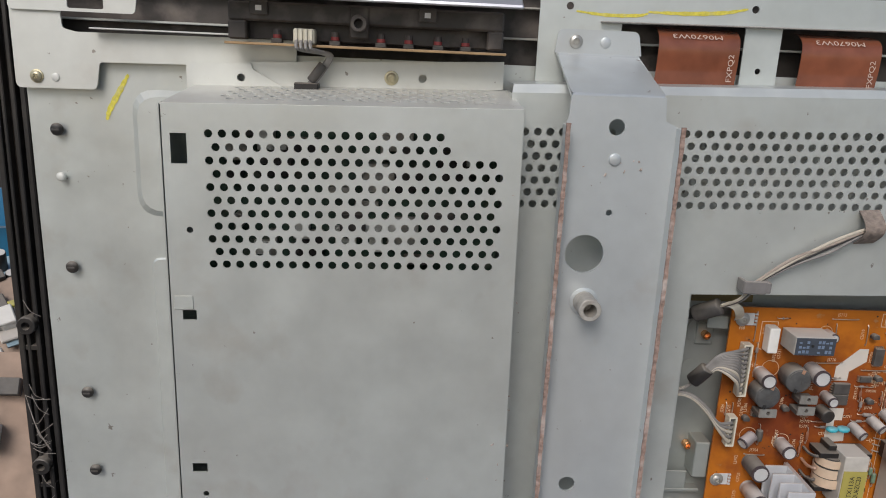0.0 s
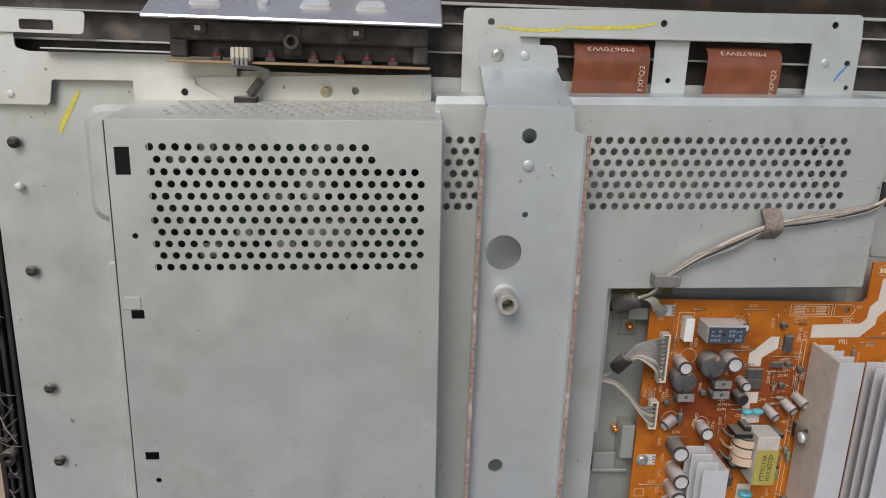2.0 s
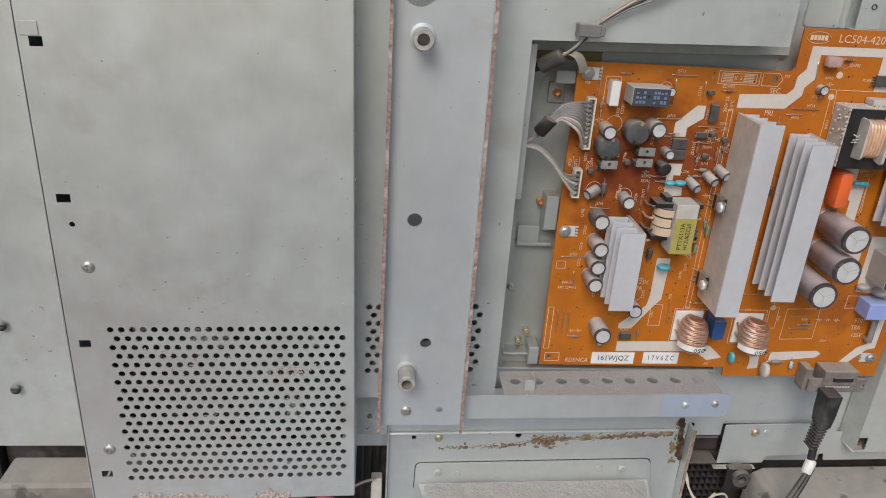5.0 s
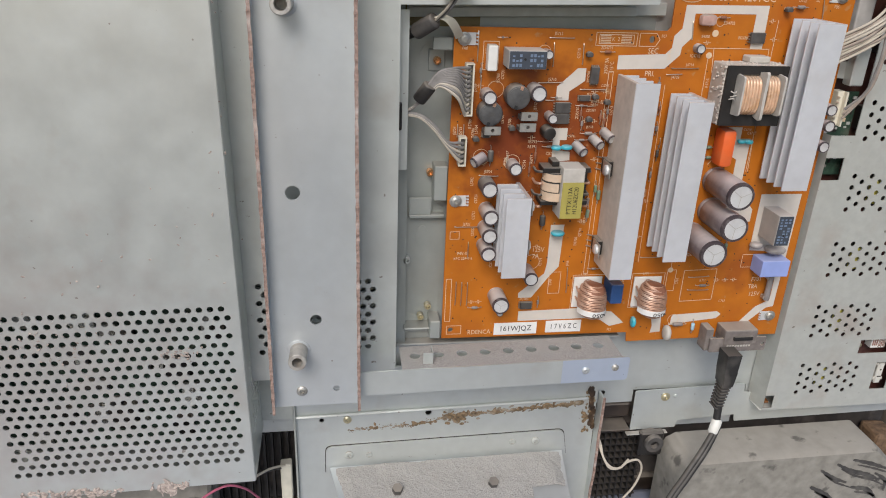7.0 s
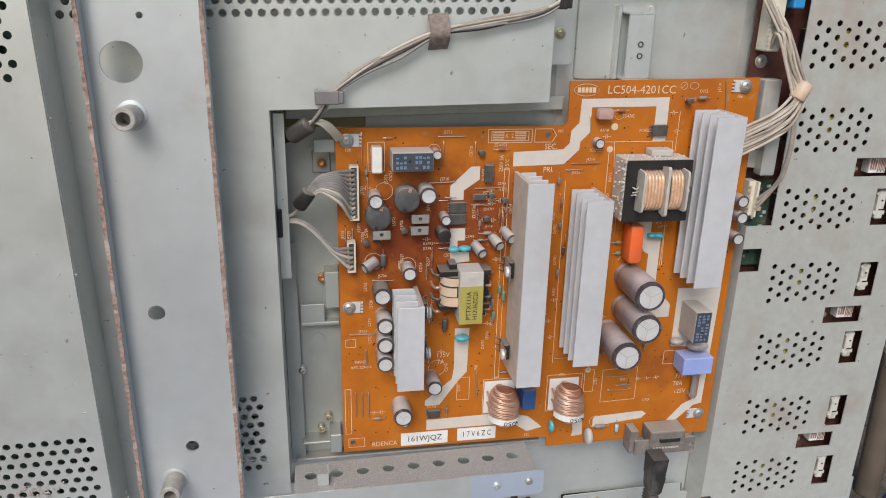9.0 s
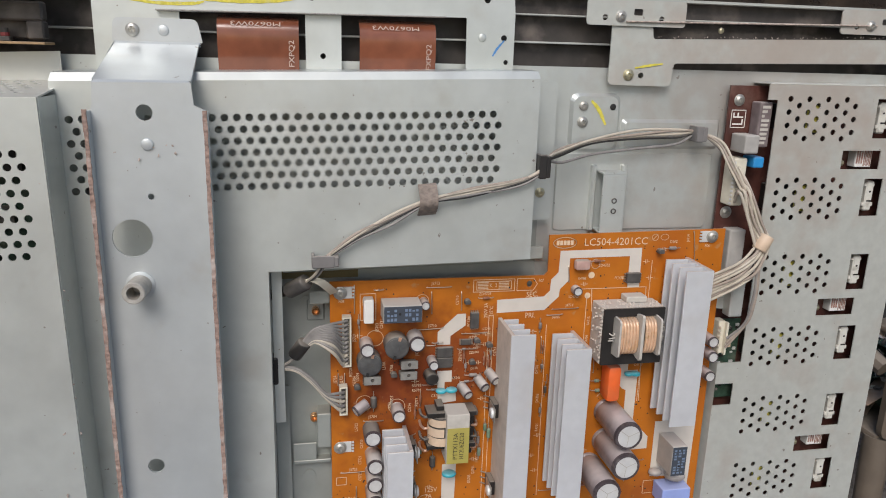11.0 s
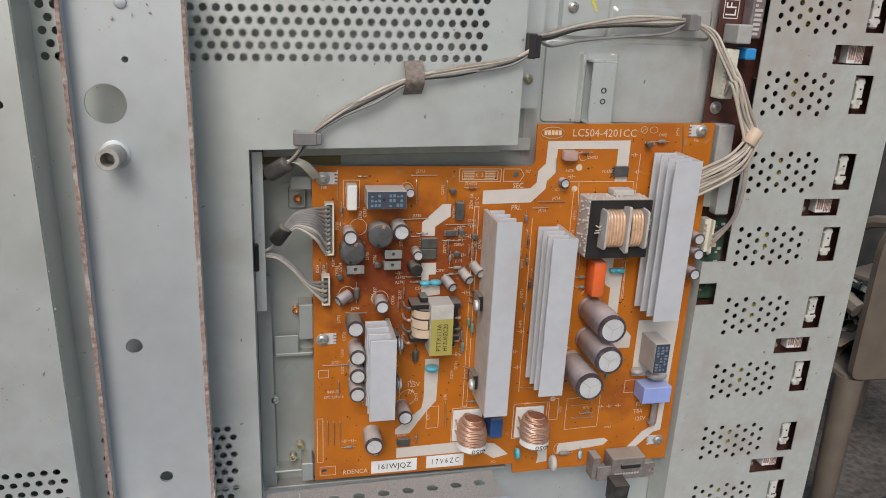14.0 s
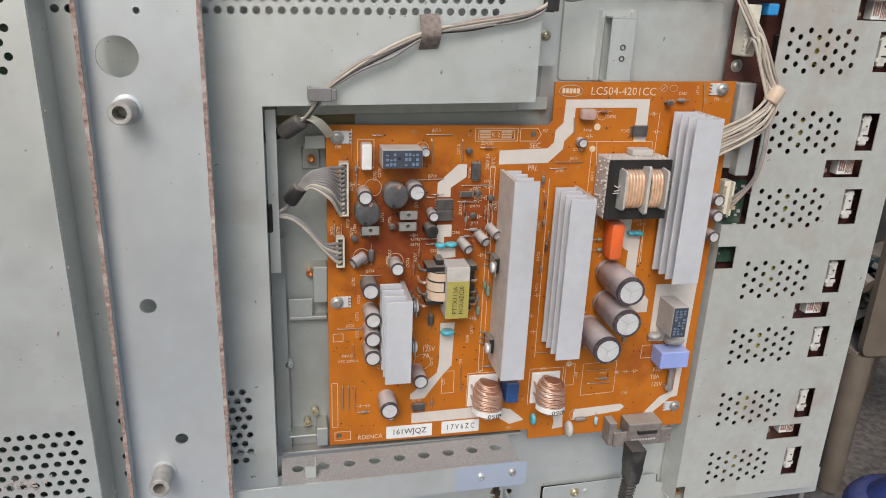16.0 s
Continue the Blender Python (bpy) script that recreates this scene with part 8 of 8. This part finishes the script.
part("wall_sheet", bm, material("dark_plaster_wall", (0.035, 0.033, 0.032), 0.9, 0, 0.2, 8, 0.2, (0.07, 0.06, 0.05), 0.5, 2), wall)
tb = thing("work_table", "low work table with a dull blue top", "table")
bm = bmesh.new()
plate(bm, [(-0.62, -0.42), (0.864, -0.42), (0.27, 0.42), (-0.62, 0.42)], -0.022, 0.022, (), Matrix.Rotation(radians(-90), 4, "X"))
part("tabletop", bm, material("dull_blue_laminate", (0.17, 0.22, 0.33), 0.45, 0, 0.06, 60, 0.02, (0.25, 0.25, 0.27), 0.5, 10, 0.4), tb)
for y, xs in ((-0.37, (-0.57, 0.74)), (0.37, (-0.57, 0.24))):
    for x in xs:
        bm = bmesh.new()
        block(bm, x - 0.025, x + 0.025, y - 0.025, y + 0.025, -0.73, 0.0, 0.003)
        part("leg", bm, DARK_GREY, tb)
wd = thing("wooden_prop", "rough split wooden prop under the television", "timber")
bm = bmesh.new()
block(bm, 0.452, 0.478, 0.000, 0.030, 0.0225, 0.128, 0.004, Matrix.Rotation(0.05, 4, "Y"), 2)
part("prop", bm, material("splintered_wood", (0.17, 0.105, 0.06), 0.8, 0, 0.25, 180, 0.3, (0.14, 0.08, 0.04), 0.6, 40), wd)


def box_of(name, label, cat, size, at, mat, bevel=0.01, turn=0.0, tilt=0.0):
    t = thing(name, label, cat)
    b = bmesh.new()
    block(b, -size[0] / 2, size[0] / 2, -size[1] / 2, size[1] / 2, 0, size[2], bevel, seg=2)
    part("body", b, mat, t)
    t.matrix_basis = pose(*at, 0, tilt, turn)
    return t


BEIGE = material("beige_chair_plastic", (0.14, 0.112, 0.085), 0.5, 0, 0.08, 20, 0.02, (0.14, 0.115, 0.09), 0.5, 5, 0.4)
BLUE_BIN = material("blue_bin_plastic", (0.02, 0.16, 0.30), 0.4, 0, 0.05, 20, 0.01, None, 0, 9, 0.4)
DEEP_BLUE = material("deep_blue_jug_plastic", (0.02, 0.05, 0.25), 0.25, 0, 0.05, 20, 0.01, None, 0, 9, 0.2)
GREY_CASE = material("grey_casing_plastic", (0.30, 0.29, 0.30), 0.5, 0, 0.06, 30, 0.02, (0.2, 0.18, 0.17), 0.5, 9, 0.5)


def plastic_chair(at, turn):
    ch = thing("plastic_chair", "dull brown moulded plastic garden chair, worn and dirty", "chair", "plastic chairs")
    b = bmesh.new()
    plate(b, rounded(rect(-0.24, 0.24, 0.42, 0.88), [0.03, 0.03, 0.10, 0.10], 6), 0.22, 0.02, [rounded(rect(-0.10 + 0.12 * k - 0.045, -0.10 + 0.12 * k + 0.02, 0.52, 0.76), 0.03, 5) for k in range(3)])
    part("backrest", b, BEIGE, ch, smooth=True)
    b = bmesh.new()
    block(b, -0.24, 0.24, -0.22, 0.22, 0.40, 0.425, 0.01, seg=2)
    part("seat", b, BEIGE, ch, smooth=True)
    for sx in (-1, 1):
        b = bmesh.new()
        cable(b, [(sx * 0.25, 0.22, 0.62), (sx * 0.28, 0.10, 0.66), (sx * 0.28, -0.15, 0.64), (sx * 0.26, -0.22, 0.42)], 0.024, 8, 6)
        part("armrest", b, BEIGE, ch, smooth=True)
        for sy in (-1, 1):
            b = bmesh.new()
            rod(b, (sx * 0.21, sy * 0.20, 0.41), (sx * 0.25, sy * 0.25, 0.0), 0.038, 10, 0.030)
            part("leg", b, BEIGE, ch, smooth=True)
    ch.matrix_basis = pose(*at, 0, 0, turn)
    return ch


plastic_chair((1.74, 1.235, -0.73), 178)
plastic_chair((2.45, 1.70, -0.73), 200)
jug = thing("water_jug", "deep blue plastic water jug beside the table", "jug")
bm = bmesh.new()
rod(bm, (0, 0, 0), (0, 0, 0.36), 0.135, 28, bevel=0.03)
rod(bm, (0, 0, 0.34), (0, 0, 0.44), 0.11, 28, 0.035)
part("body", bm, DEEP_BLUE, jug, smooth=True)
bm = bmesh.new()
rod(bm, (0, 0, 0.435), (0, 0, 0.47), 0.036, 20, bevel=0.004)
part("cap", bm, BLUE_BIN, jug, smooth=True)
jug.matrix_basis = pose(1.22, 0.50, -0.73)
bin_ = thing("blue_bin", "blue plastic tub behind the bench", "tub")
bm = bmesh.new()
vs = []
for z, s in ((0.0, 0.17), (0.30, 0.22), (0.32, 0.235), (0.32, 0.215), (0.03, 0.16)):
    vs.append([bm.verts.new((p[0], p[1], z)) for p in rounded(rect(-s, s, -s * 0.75, s * 0.75), 0.05, 5)])
for u, v in zip(vs, vs[1:]):
    for i in range(len(u)):
        bm.faces.new((u[i], u[(i + 1) % len(u)], v[(i + 1) % len(v)], v[i]))
bm.faces.new(vs[0][::-1])
bm.faces.new(vs[-1])
part("tub", bm, BLUE_BIN, bin_, smooth=True)
bin_.matrix_basis = pose(-0.98, 0.95, 0.02)
shelf = thing("side_bench", "cluttered low wooden side bench", "bench")
bm = bmesh.new()
block(bm, -1.55, -0.66, 0.10, 1.25, -0.03, 0.015, 0.005)
part("tabletop", bm, material("dusty_plank", (0.22, 0.16, 0.11), 0.8, 0, 0.2, 30, 0.1, (0.12, 0.09, 0.07), 0.5, 6, 0.6), shelf)
for x in (-1.5, -0.71):
    for y in (0.15, 1.2):
        bm = bmesh.new()
        block(bm, x - 0.03, x + 0.03, y - 0.03, y + 0.03, -0.73, -0.03)
        part("leg", bm, DARK_GREY, shelf)
box_of("grey_casing", "grey plastic appliance casing on the side bench", "casing", (0.10, 0.25, 0.30), (-0.80, 0.62, 0.0155), GREY_CASE, 0.01, 12)
box_of("grey_casing", "tall bluish-grey casing standing behind the tub", "casing", (0.20, 0.12, 0.42), (-0.70, 1.10, 0.0155), material("bluish_casing", (0.17, 0.19, 0.25), 0.5, 0, 0.06, 30, 0.02), 0.01, -8)
SCRAP = material("scrap_brown_board", (0.36, 0.24, 0.17), 0.6, 0, 0.12, 60, 0.05, (0.22, 0.14, 0.1), 0.5, 20, 0.5)


def scrap_board(at, rx, ry, rz, seed, size=(0.18, 0.13), mat=None):
    sb_ = thing("scrap_board", "loose scrap circuit board with capacitors and coils", "circuit board", "scrap boards")
    b = bmesh.new()
    block(b, -size[0] / 2, size[0] / 2, -size[1] / 2, size[1] / 2, 0, 0.0016)
    part("board_sheet", b, mat or SCRAP, sb_)
    r_ = random.Random(seed)
    for k in range(16):
        x, y = r_.uniform(-0.45, 0.45) * size[0], r_.uniform(-0.45, 0.45) * size[1]
        b = bmesh.new()
        if k % 3 == 0:
            rr, hh = r_.uniform(0.005, 0.013), r_.uniform(0.012, 0.03)
            rod(b, (x, y, 0.0016), (x, y, hh), rr, 16, bevel=0.0012)
            c_ = part("capacitor", b, BLACK, sb_, smooth=True)
            b = bmesh.new()
            rod(b, (x, y, hh), (x, y, hh + 0.0004), rr * 0.86, 16)
            part("can_top", b, WHITE_PLASTIC, c_)
        else:
            w, d, h = r_.uniform(0.003, 0.014), r_.uniform(0.003, 0.012), r_.uniform(0.004, 0.024)
            block(b, x - w, x + w, y - d, y + d, 0.0016, h, 0.001)
            part("board_part", b, (CORE, DARK_GREY, YELLOW_TAPE, WHITE_PLASTIC, BLACK)[k % 5], sb_)
    sb_.matrix_basis = pose(*at, rx, ry, rz)
    return sb_


scrap_board((-0.585, 0.10, 0.30), 60, 6, 14, 1, (0.16, 0.20))
scrap_board((-0.66, 0.20, 0.34), 48, -14, 30, 2, (0.20, 0.16))
scrap_board((-0.62, 0.22, 0.20), 52, 10, -8, 3, (0.24, 0.20))
scrap_board((-0.60, 0.30, 0.40), 30, -8, 40, 12, (0.14, 0.12), material("pale_blue_board", (0.30, 0.42, 0.48), 0.6, 0, 0.1, 60, 0.05))
box_of("scrap_box", "cardboard box full of scrap boards", "box", (0.34, 0.30, 0.26), (-0.72, 0.30, 0.0155), material("worn_cardboard", (0.30, 0.21, 0.13), 0.85, 0, 0.1, 40, 0.05), 0.004, 10)
# heap of scrap beyond the right edge
for k in range(26):
    r_ = random.Random(40 + k)
    m_ = GREEN if k % 3 else SCRAP
    scrap_board(((r_.uniform(1.55, 1.82), r_.uniform(1.08, 1.34), -0.295 + 0.006 * k) if k % 2 else (r_.uniform(1.75, 2.3), r_.uniform(0.6, 0.9), -0.72 + 0.004 * k)), r_.uniform(-30, 40), r_.uniform(-30, 30), r_.uniform(0, 180), 60 + k, (0.22, 0.16), m_)
rt = thing("grey_cable", "thin grey cable hanging down beside the table", "cable")
bm = bmesh.new()
cable(bm, [(0.70, 0.26, 0.30), (0.702, 0.25, 0.15), (0.695, 0.25, 0.0), (0.70, 0.25, -0.25), (0.74, 0.24, -0.69), (0.85, 0.2, -0.7265)], 0.0035, 8, 8)
part("cable_sheath", bm, GREY_WIRE, rt, smooth=True)
